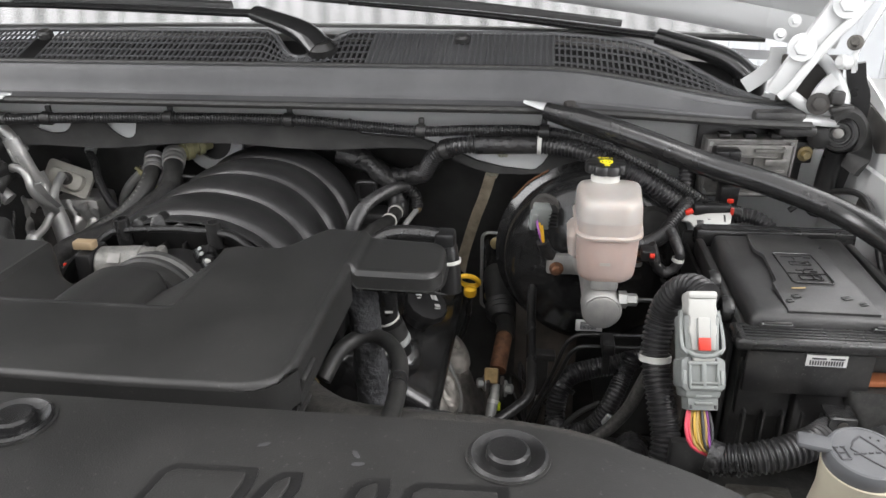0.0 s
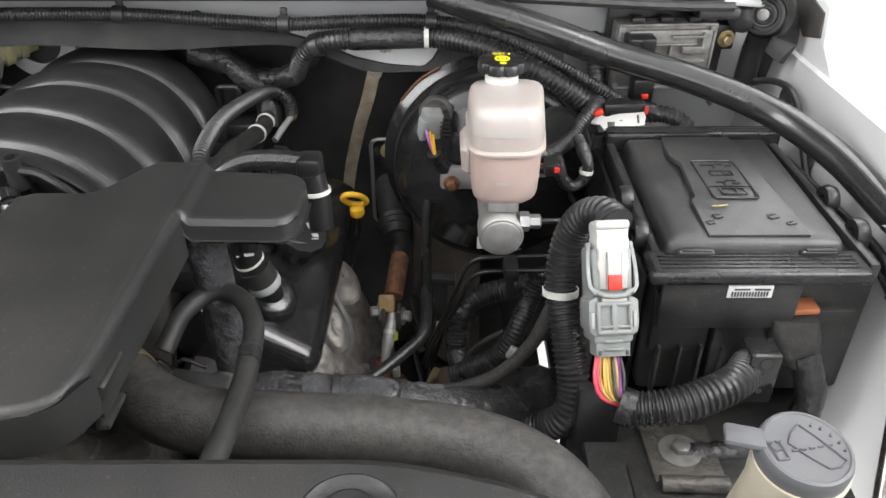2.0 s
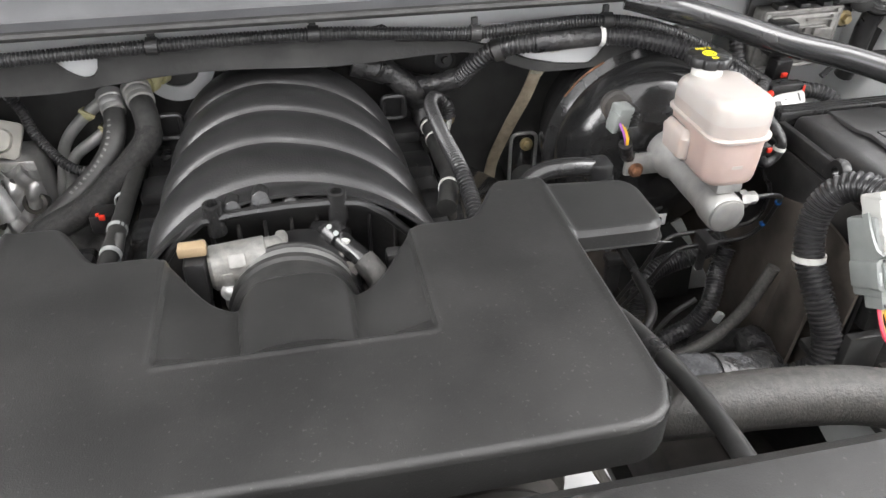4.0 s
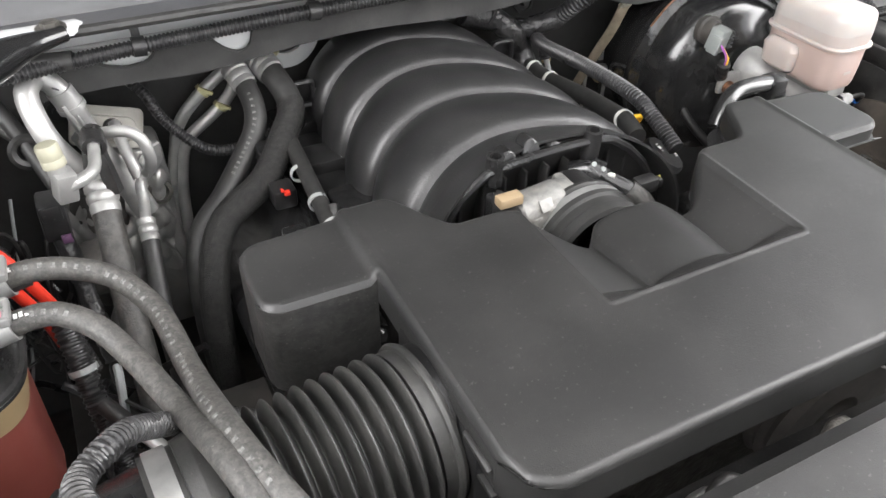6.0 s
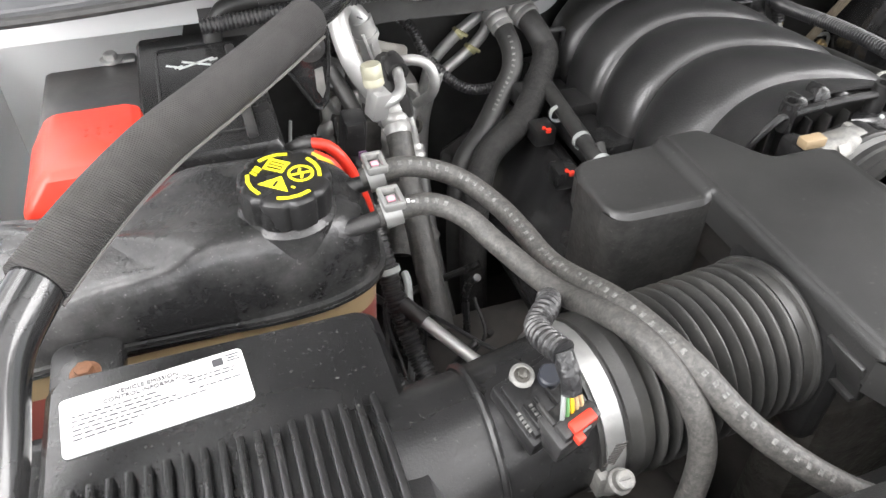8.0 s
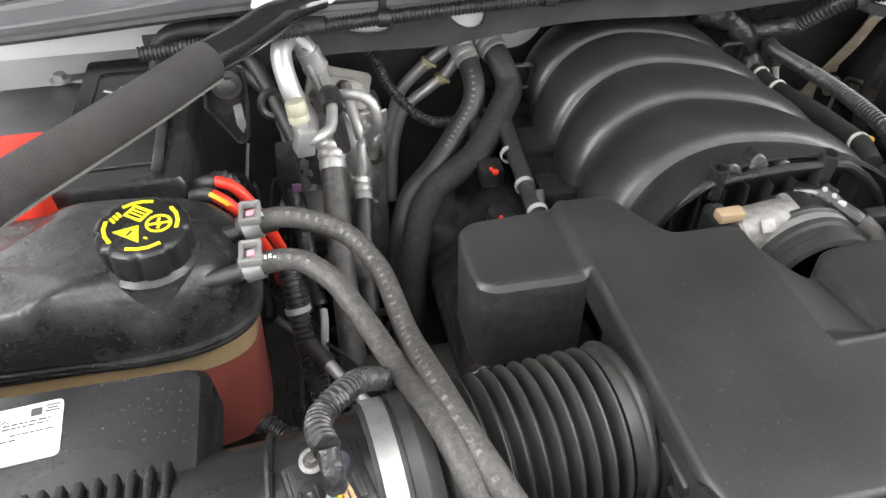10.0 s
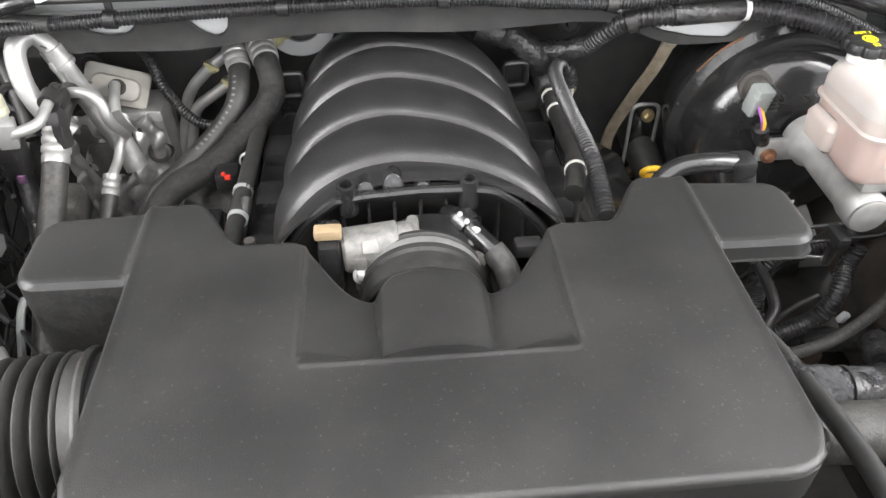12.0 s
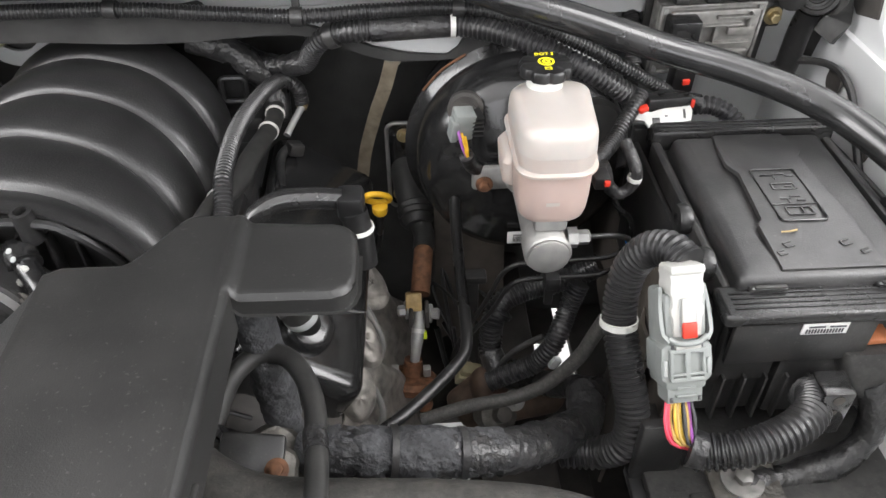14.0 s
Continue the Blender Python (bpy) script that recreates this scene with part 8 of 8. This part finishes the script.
part("cable_clip", add(ring_band((-0.530, 1.083, 1.233), (1, 0, 0), 0.0102, 0.012, 0.0024), box((-0.530, 1.090, 1.250), (0.010, 0.006, 0.022), 0.002)), PLASTIC, bc)

# ---- passenger side brace, sleeved ----
braceL = thing("brace_bar", (-0.55, 0.93, 1.18), "black brace bar wrapped in a woven sleeve", "brace bar")
part("bar", tube([(-0.400, 1.040, 1.270), (-0.445, 1.010, 1.272), (-0.490, 0.935, 1.280), (-0.525, 0.888, 1.284)], lambda t: 0.008 + 0.0085 * smoothstep(0, 0.4, t), 18), GLOSS, braceL)
part("sleeve", tube([(-0.512, 0.897, 1.284), (-0.557, 0.838, 1.284), (-0.602, 0.788, 1.282), (-0.642, 0.747, 1.279), (-0.674, 0.708, 1.274), (-0.700, 0.672, 1.268), (-0.720, 0.642, 1.262)], 0.0190, 28), SLEEVE, braceL)
part("sleeve_seam", tube([(-0.500, 0.884, 1.273), (-0.546, 0.825, 1.273), (-0.591, 0.775, 1.271), (-0.631, 0.734, 1.268), (-0.662, 0.697, 1.263), (-0.688, 0.661, 1.257), (-0.708, 0.631, 1.251)], 0.0013, 6), mat("grey_thread", (0.10, 0.095, 0.09), 0.8), braceL)
part("lower_bar", tube([(-0.716, 0.648, 1.263), (-0.738, 0.60, 1.250), (-0.745, 0.54, 1.225), (-0.76, 0.46, 1.19)], 0.0165, 20), GLOSS, braceL)
part("foot_plate", moved(prism([(-0.052, -0.010), (-0.030, -0.020), (0.030, -0.016), (0.044, 0.004), (0.040, 0.016), (-0.046, 0.014)], -0.0025, 0.0025, 0.0015), pose(-0.424, 1.048, 1.2720, 0, 3, 8)), WHITE, braceL)
part("foot_bolt", bolt((-0.410, 1.048, 1.2735), (0, 0, 1), 0.0085, 0.008), OILY, braceL)

# ---- air conditioning pipes ----
ac = thing("ac_pipes", (-0.41, 1.05, 0.95), "bare aluminium air conditioning pipes and fittings", "pipes")
part("loop", tube([(-0.405, 1.030, 1.110), (-0.428, 1.032, 1.132), (-0.4455, 1.042, 1.163), (-0.4525, 1.058, 1.192), (-0.4515, 1.073, 1.206), (-0.441, 1.090, 1.2095), (-0.430, 1.092, 1.202), (-0.4225, 1.090, 1.190), (-0.415, 1.092, 1.166), (-0.408, 1.097, 1.134), (-0.404, 1.105, 1.11)], 0.0118, 24), PIPE, ac)
part("loop_collar", add(tube([(-0.4235, 1.0902, 1.193), (-0.4165, 1.0915, 1.171)], 0.0142, 24), lathe([(0.011, -0.003), (0.0155, -0.003), (0.0155, 0.003), (0.011, 0.003)], aim((-0.4165, 1.0915, 1.171), (0.3, 0.05, -1)), 24)), PIPE, ac)
part("loop_fin", add(box((-0.4185, 1.080, 1.160), (0.004, 0.010, 0.040), 0.001, pose(0, 0, 0, 0, -16, 0)), box((-0.410, 1.083, 1.150), (0.003, 0.008, 0.030), 0.001, pose(0, 0, 0, 0, -14, 0))), PIPE, ac)
for q in ((-0.4255, 1.0780, 1.199), (-0.4145, 1.0790, 1.171), (-0.4095, 1.0840, 1.148)):
    part("ink_tick", box(q, (0.007, 0.002, 0.0016), 0.0004, pose(0, 0, 0, 0, 30, 0)), INK, ac)
part("lower_pipe", tube([(-0.415, 1.115, 1.125), (-0.400, 1.112, 1.085), (-0.383, 1.105, 1.045), (-0.372, 1.098, 1.01)], 0.0150, 20), ALU, ac)
# crinkled foil and the case behind it
part("evaporator_case", add(box((-0.378, 1.180, 0.92), (0.090, 0.07, 0.30), 0.012), box((-0.352, 1.165, 0.95), (0.034, 0.03, 0.20), 0.008)), PANELFOIL, ac)
part("drain_boss", lathe([(0.016, -0.01), (0.016, 0.010), (0.011, 0.011), (0.009, 0.002), (0, 0.002)], aim((-0.350, 1.146, 1.005), (0, -1, 0.35)), 28), OILY, ac)
CAPY = mat("yellowed_cap", (0.36, 0.35, 0.265), 0.45, var=0.1, scale=60)
part("charge_port", lathe([(0.0090, 0), (0.0112, 0.001), (0.0112, 0.008), (0.0105, 0.009), (0.0110, 0.010), (0.0110, 0.021), (0.0098, 0.0235), (0, 0.0238)], aim((-0.4415, 0.958, 1.178), (-0.10, 0.12, 1)), 24, lambda a: 1 - 0.02 * (math.cos(14 * a) > 0)), CAPY, ac)
part("port_block", add(box((-0.4395, 0.9545, 1.158), (0.0195, 0.0195, 0.032), 0.0022, pose(0, 0, 0, 8, 8, 18)), tube([(-0.4415, 0.957, 1.170), (-0.4415, 0.958, 1.181)], 0.0086, 16)), PIPE, ac)
part("port_pipe", tube([(-0.436, 0.952, 1.157), (-0.427, 0.951, 1.1605), (-0.4165, 0.960, 1.160), (-0.4095, 0.971, 1.161), (-0.407, 0.985, 1.166), (-0.405, 1.000, 1.170)], 0.0062, 16), PIPE, ac)
part("bend", tube([(-0.408, 1.046, 1.148), (-0.399, 1.042, 1.1565), (-0.388, 1.032, 1.1625), (-0.375, 1.027, 1.1635), (-0.364, 1.023, 1.159), (-0.3575, 1.020, 1.149), (-0.3555, 1.018, 1.134), (-0.356, 1.030, 1.115), (-0.358, 1.055, 1.094), (-0.362, 1.074, 1.078), (-0.3715, 1.071, 1.069), (-0.374, 1.052, 1.054), (-0.378, 1.028, 1.046)], 0.0064, 16), PIPE, ac)
part("flat_web", strip([(-0.352, 1.022, 1.140), (-0.352, 1.040, 1.110), (-0.355, 1.065, 1.085)], 0.020, 0.003, (0.2, -0.8, 0.5)), PIPE, ac)
part("thin_drop", tube([(-0.380, 1.135, 1.118), (-0.378, 1.110, 1.105), (-0.374, 1.088, 1.088), (-0.371, 1.076, 1.073)], 0.0070, 14), PIPE, ac)
part("thin_ferrule", lathe([(0.008, 0), (0.0108, 0.001), (0.0108, 0.007), (0.0094, 0.009), (0.0108, 0.011), (0.0108, 0.017), (0.0094, 0.019), (0.0108, 0.021), (0.0108, 0.028), (0.009, 0.029)], aim((-0.378, 1.028, 1.047), (-0.05, -0.75, -0.5)), 24), PIPE, ac)
part("thin_hose", tube([(-0.379, 1.010, 1.035), (-0.384, 0.975, 1.008), (-0.39, 0.92, 0.96), (-0.39, 0.86, 0.90)], 0.0105, 16), RUBBER, ac)
part("ferrule", lathe([(0.012, 0), (0.0155, 0.001), (0.0162, 0.006), (0.0142, 0.009), (0.0162, 0.012), (0.0162, 0.017), (0.0142, 0.020), (0.0162, 0.023), (0.0162, 0.028), (0.0142, 0.031), (0.0155, 0.034), (0.0150, 0.042), (0.012, 0.043)], aim((-0.4115, 1.006, 1.130), (-0.03, -0.72, -0.62)), 30), PIPE, ac)
part("ferrule_pipe", tube([(-0.404, 1.06, 1.150), (-0.407, 1.025, 1.146), (-0.4115, 1.004, 1.128)], 0.0125, 18), RUBBER, ac)
part("thick_hose", tube([(-0.4128, 0.976, 1.104), (-0.415, 0.940, 1.074), (-0.418, 0.88, 1.03), (-0.42, 0.80, 0.96)], 0.0145, 20), RADHOSE, ac)
part("side_hose", tube([(-0.435, 0.905, 0.985), (-0.425, 0.93, 1.005), (-0.405, 0.935, 1.0), (-0.39, 0.925, 0.98)], 0.013, 16), RADHOSE, ac)
CREAM = mat("cream_gasket_plate", (0.44, 0.425, 0.38), 0.5, var=0.15, scale=60, bump=0.1, dust_sheen=0.35)
VM = Matrix.Translation((-0.386, 1.160, 1.103)) @ pose(0, 0, 0, 62, 18, 0)
vb = part("valve_plate", moved(prism(rbox(-0.044, 0.040, -0.026, 0.024, 0.008), -0.008, 0.0, 0.002), VM), CREAM, ac)
part("valve_block", moved(prism(rbox(-0.032, 0.030, -0.018, 0.012, 0.012), 0.0005, 0.013, 0.004), VM), CREAM, vb)
part("valve_bolt", moved(lathe([(0.011, 0.013), (0.011, 0.016), (0.0085, 0.0165), (0.0085, 0.026), (0.006, 0.028), (0, 0.028)], Matrix.Translation((0.002, -0.002, 0)), 24), VM), DARK, vb)
part("pipe_clamp", add(add(box((-0.405, 1.018, 1.163), (0.024, 0.030, 0.022), 0.006), ring_band((-0.405, 1.003, 1.170), (0, 1, 0.1), 0.0075, 0.018, 0.004)), bolt((-0.404, 1.022, 1.174), (0, 0, 1), 0.005, 0.006)), PLASTIC, ac)
part("clamp_arm", strip([(-0.403, 1.005, 1.158), (-0.400, 0.992, 1.140), (-0.398, 0.985, 1.118)], 0.014, 0.012, (1, -0.4, 0)), PLASTIC, ac)

hv = thing("hvac_case", (-0.40, 1.12, 0.80), "stained grey heater case on the bulkhead", "heater case")
part("case", add(box((-0.415, 1.175, 0.94), (0.11, 0.06, 0.24), 0.02, pose(0, 0, 0, 6, 0, 0)), box((-0.42, 1.15, 1.00), (0.06, 0.05, 0.07), 0.02)), CASE, hv)
part("boss", box((-0.435, 1.0, 1.02), (0.05, 0.05, 0.05), 0.01, pose(0, 0, 0, 10, 0, 0)), CASE, hv)
part("boss_hole", lathe([(0.006, 0), (0.006, 0.001), (0, 0.001)], aim((-0.435, 0.975, 1.027), (0, -1, 0.2)), 16), DARK, hv)
sb = thing("strut_bracket", (-0.49, 0.96, 1.05), "dirty black steel bracket with a bolt", "bracket")
BRK = [(-0.523, 1.246), (-0.496, 1.257), (-0.487, 1.252), (-0.489, 1.215), (-0.494, 1.176), (-0.500, 1.169), (-0.506, 1.171), (-0.528, 1.214)]
UP = Matrix(((1, 0, 0, 0), (0, 0, -1, 0.950), (0, 1, 0, 0), (0, 0, 0, 1)))
part("plate", moved(prism(BRK, 0, 0.004, 0.001), UP), GLOSS, sb)
part("plate_rim", rings([Vector((x, 0.945, z)) for x, z in BRK + BRK[:1]], [0.0022] * (len(BRK) + 1), 8), GLOSS, sb)
part("plate_bolt", bolt((-0.505, 0.945, 1.236), (0.1, -0.95, 0.1), 0.0085, 0.010), PLASTIC, sb)
part("scraped_patch", moved(prism([(-0.503, 1.212), (-0.495, 1.214), (-0.494, 1.190), (-0.498, 1.180), (-0.503, 1.190)], 0, 0.0008), Matrix(((1, 0, 0, 0), (0, 0, -1, 0.9455), (0, 1, 0, 0), (0, 0, 0, 1)))), CASTALU, sb)
part("grommet", lathe([(0.010, 0), (0.018, 0.0), (0.019, 0.008), (0.015, 0.012), (0.010, 0.010), (0.010, 0)], aim((-0.470, 1.06, 1.145), (0.1, -0.9, 0.4)), 28), PLASTIC, sb)
part("loom", tube([(-0.50, 1.10, 1.205), (-0.485, 1.085, 1.185), (-0.468, 1.060, 1.150), (-0.45, 1.02, 1.11)], 0.009, 14), RUBBER, sb)
part("loom_pair", tube([(-0.515, 1.10, 1.19), (-0.49, 1.085, 1.168), (-0.462, 1.06, 1.14), (-0.445, 1.03, 1.10)], 0.008, 14), RUBBER, sb)
bx_ = thing("relay_plug", (-0.462, 0.99, 1.05), "black wiring plug with a violet tag beside the pipes", "connector")
part("shell", add(box((-0.462, 0.99, 1.105), (0.026, 0.028, 0.050), 0.004, pose(0, 0, 0, 8, 4, 0)), box((-0.462, 0.975, 1.118), (0.020, 0.008, 0.018), 0.002)), PLASTIC, bx_)
part("tag", box((-0.456, 0.973, 1.085), (0.010, 0.004, 0.010), 0.001), mat("dark_violet_plastic", (0.10, 0.05, 0.10), 0.5), bx_)
part("lead", wrapped([(-0.462, 0.99, 1.08), (-0.458, 0.975, 1.05), (-0.455, 0.95, 1.01), (-0.45, 0.91, 0.96)], 0.010), TAPE, bx_)

def foil_at(u, v):
    """A loose silver sheet against the bulkhead, creased and dented."""
    x, z = -0.472 + 0.138 * u - 0.016 * (1 - v), 0.885 + 0.185 * v
    crease = 0.006 * math.sin(34 * u + 7 * v) * math.sin(11 * v + 3 * u) + 0.004 * abs(math.sin(21 * v - 13 * u)) + 0.010 * math.sin(math.pi * v) * math.sin(math.pi * u)
    return (x + 0.004 * math.sin(17 * v), 1.146 - crease, z - 0.012 * u * u + 0.004 * math.sin(23 * u))


solo("foil_panel", sheet(foil_at, 70, 60, 0.002), PANELFOIL, "dull wrinkled silver foil panel behind the pipes", "foil panel")
lc = solo("vent_conduit", ribbed([(-0.348, 1.185, 1.152), (-0.347, 1.175, 1.145), (-0.336, 1.165, 1.131), (-0.325, 1.150, 1.105), (-0.302, 1.130, 1.079), (-0.278, 1.115, 1.065), (-0.246, 1.110, 1.063), (-0.20, 1.115, 1.07)], 0.0072, 0.0044, 0.16, 14), CONDUIT, "thin black corrugated conduit off the bulkhead", "conduit")
part("end_sleeve", tube([(-0.350, 1.196, 1.162), (-0.347, 1.176, 1.146)], 0.0098, 14), GREYPL, lc)
OLIVE = mat("pale_olive_plastic", (0.46, 0.43, 0.24), 0.45, var=0.15, scale=80)
for nm, pts, r in (("smooth", [(-0.226, 1.170, 1.146), (-0.219, 1.145, 1.131), (-0.2175, 1.112, 1.113), (-0.226, 1.090, 1.094), (-0.249, 1.070, 1.072), (-0.287, 1.030, 1.050), (-0.325, 1.000, 1.026), (-0.342, 0.970, 0.97), (-0.346, 0.945, 0.82)], 0.0145),
                   ("braided", [(-0.192, 1.175, 1.149), (-0.184, 1.150, 1.140), (-0.175, 1.118, 1.122), (-0.176, 1.095, 1.107), (-0.194, 1.070, 1.092), (-0.238, 1.020, 1.066), (-0.300, 0.982, 1.044), (-0.330, 0.94, 0.99), (-0.338, 0.915, 0.90), (-0.338, 0.895, 0.78)], 0.0168)):
    h = thing("heater_hose", (-0.26, 1.0, 1.0), "ribbed black sleeved heater hose" if nm == "braided" else "black rubber heater hose with crimped collar", "hose", "heater hoses on the bulkhead")
    part("tube", tube(pts, r * 0.95, 22), RUBBER, h)
    if nm == "braided":
        ln_ = smooth_line(pts, 0.0035)
        ln_ = ln_[len(ln_) // 7:]
        part("braid", rings(ln_, [r * (1 + 0.022 * (k % 2)) for k in range(len(ln_))], 48, flute=0.014), BRAID, h)
    else:
        ln_ = smooth_line(pts, 0.004)
        mk = bmesh.new()
        for k in range(14, 44, 2):
            t_ = (ln_[k + 1] - ln_[k]).normalized()
            up_ = (Vector((-0.25, -0.75, 0.6)) - t_ * t_.dot(Vector((-0.25, -0.75, 0.6)))).normalized()
            add(mk, bars(ln_[k] + up_ * r * 0.947, t_, up_.cross(t_), [(0, 0, 0.0030, 0.0042)], 0.0003))
        part("faded_print", mk, FADED, h, kind="stuff")
    a_, b_ = Vector(pts[0]), Vector(pts[1])
    d_ = (b_ - a_).normalized()
    part("collar", lathe([(r * 0.9, -0.004), (r * 1.16, -0.004), (r * 1.16, 0.006), (r * 1.05, 0.008), (r * 1.12, 0.011), (r * 1.12, 0.017), (r * 1.04, 0.019), (r * 1.10, 0.022), (r * 1.08, 0.027), (r * 0.9, 0.028)], aim(a_.lerp(b_, 0.25), d_), 32), ALU, h)
    far = Vector((-0.148, 1.222, 1.158)) if nm == "braided" else Vector((-0.195, 1.225, 1.158))
    f_ = (far - a_).normalized()
    part("fitting", add(tube([far, a_.lerp(far, 0.5), a_ + d_ * 0.006], r * 0.80, 22), add(lathe([(r * 0.7, -0.006), (r * 1.14, -0.006), (r * 1.14, 0.006), (r * 0.7, 0.006)], aim(a_.lerp(far, 0.35), f_), 28), lathe([(r * 0.7, -0.005), (r * 1.05, -0.005), (r * 1.05, 0.005), (r * 0.7, 0.005)], aim(a_.lerp(far, 0.68), f_), 28))), OLIVE if nm == "braided" else SATIN, h)
for pts in ([(-0.205, 1.205, 1.152), (-0.229, 1.190, 1.135), (-0.247, 1.190, 1.122), (-0.265, 1.190, 1.109), (-0.285, 1.190, 1.091), (-0.297, 1.190, 1.078), (-0.308, 1.190, 1.060), (-0.314, 1.190, 1.039), (-0.326, 1.188, 0.998), (-0.335, 1.185, 0.957), (-0.345, 1.17, 0.88)],
            [(-0.217, 1.200, 1.130), (-0.224, 1.190, 1.110), (-0.233, 1.190, 1.096), (-0.246, 1.190, 1.083), (-0.268, 1.188, 1.068), (-0.290, 1.186, 1.054), (-0.301, 1.186, 1.040), (-0.308, 1.186, 1.022), (-0.318, 1.184, 0.975), (-0.326, 1.17, 0.90)]):
    p = solo("heater_pipe", tube(pts, 0.0080, 16), PIPE, "bare aluminium heater pipe bent down the bulkhead", "pipe", "heater pipes")
    d_ = (Vector(pts[3]) - Vector(pts[2])).normalized()
    part("pipe_clip", add(ring_band(Vector(pts[3]), d_, 0.0080, 0.005, 0.0022), box(Vector(pts[3]) + Vector((0.002, -0.009, 0.004)), (0.022, 0.005, 0.005), 0.001, pose(0, 0, 0, 0, 35, 0))), OLIVE, p)
coil = thing("ignition_coils", (-0.22, 0.95, 0.98), "black ignition coil leads with red locks", "ignition coils")
part("rail", tube([(-0.205, 0.83, 1.07), (-0.200, 0.90, 1.075), (-0.195, 0.98, 1.08), (-0.190, 1.07, 1.085)], 0.010, 12), RUBBER, coil)
for y in (0.885, 0.935, 1.0):
    part("rail_band", ring_band((-0.199, y, 1.076), (0.05, 1, 0.05), 0.010, 0.006, 0.0016), GREYPL, coil)
for x, y, z in ((-0.235, 0.905, 1.055), (-0.225, 0.99, 1.06), (-0.22, 1.06, 1.075)):
    part("coil_plug", box((x, y, z), (0.028, 0.03, 0.025), 0.004), SATIN, coil)
    part("plug_lock", add(box((x + 0.002, y - 0.014, z + 0.010), (0.007, 0.005, 0.006), 0.001), box((x - 0.003, y - 0.012, z + 0.0135), (0.004, 0.005, 0.004), 0.001)), RED, coil)
part("loop_lead", tube([(-0.225, 0.92, 1.055), (-0.21, 0.895, 1.05), (-0.195, 0.89, 1.07), (-0.19, 0.91, 1.085)], 0.006, 10), RUBBER, coil)

# ---- low passenger side ----
rod = thing("steel_rod", (-0.43, 0.75, 0.95), "thin bare metal rod with a black sleeve", "rod")
part("bar", tube([(-0.448, 0.780, 1.006), (-0.404, 0.719, 0.985), (-0.35, 0.65, 0.96)], 0.0065, 12), PIPE, rod)
part("collar", tube([(-0.462, 0.80, 1.014), (-0.446, 0.777, 1.005)], 0.0085, 12), RUBBER, rod)
lw = solo("lower_conduit", ribbed([(-0.475, 0.865, 1.08), (-0.470, 0.83, 1.04), (-0.465, 0.80, 1.0), (-0.455, 0.76, 0.96), (-0.44, 0.70, 0.93)], 0.0115, 0.006, 0.14, 12), CONDUIT, "black corrugated conduit dropping beside the tank", "conduit")
part("tie", ring_band((-0.4695, 0.828, 1.038), (0.1, -0.5, -0.8), 0.0118, 0.006, 0.0015), GREYPL, lw)
l2 = solo("side_conduit", ribbed([(-0.51, 0.70, 1.03), (-0.485, 0.68, 1.02), (-0.455, 0.665, 1.015), (-0.42, 0.66, 1.015), (-0.39, 0.665, 1.02)], 0.011, 0.006, 0.14, 12), CONDUIT, "black corrugated conduit behind the filter box", "conduit")
part("tie", ring_band((-0.445, 0.663, 1.015), (1, -0.2, 0), 0.0112, 0.006, 0.0015), WHITEPL, l2)
lo = thing("compressor_parts", (-0.33, 0.75, 0.60), "dark greasy engine accessories below the hoses", "engine accessory")
part("housing", add(box((-0.33, 0.72, 0.80), (0.22, 0.30, 0.24), 0.03), lathe([(0.05, 0), (0.06, 0.03), (0.06, 0.10), (0, 0.10)], aim((-0.31, 0.62, 0.88), (0, -1, 0.2)), 28)), DARK, lo)
part("stained_cover", box((-0.32, 0.70, 0.95), (0.10, 0.10, 0.05), 0.015, pose(0, 0, 0, 15, 20, 0)), RUST, lo)
part("lower_bracket", box((-0.10, 0.43, 1.06), (0.10, 0.05, 0.03), 0.006, pose(0, 0, 0, 20, 0, 15)), ALU, lo)
fb = solo("front_bracket", add(box((-0.215, 0.40, 1.14), (0.05, 0.08, 0.008), 0.003, pose(0, 0, 0, 20, -20, 10)), box((-0.19, 0.41, 1.10), (0.008, 0.07, 0.09), 0.003, pose(0, 0, 0, 0, 20, 0))), DUSTY, "dusty grey bracket at the radiator top", "bracket")

# ---- thin wires low in the bay ----
rng = random.Random(41)


def loose_wires(base, spread_, count, label):
    """A tangle of thin taped wires and pipes, each hung between two places."""
    w = thing("loose_wiring", base, label, "wiring")
    for k in range(count):
        p = [Vector(base) + Vector([rng.uniform(-a, a) for a in spread_]) for j in range(4)]
        p.sort(key=lambda q: q.x + 0.6 * q.y)
        p[1].z -= 0.02
        r = rng.choice((0.0022, 0.003, 0.0045))
        part("wire", tube(p, r, 8), (TAPE, RUBBER, SATIN, CONDUIT, GREYPL if k % 9 == 0 else DUSTY)[k % 5], w)
    return w


loose_wires((0.44, 1.03, 0.78), (0.05, 0.06, 0.07), 5, "tangle of thin black wires under the booster")
loose_wires((-0.54, 1.08, 0.95), (0.08, 0.06, 0.14), 16, "tangle of thin black wires before the bulkhead mat")
loose_wires((-0.43, 0.80, 0.93), (0.08, 0.08, 0.08), 12, "tangle of thin wires under the coolant hoses")
loose_wires((0.17, 0.66, 0.99), (0.05, 0.035, 0.05), 9, "thin wires and pipes at the front of the engine")
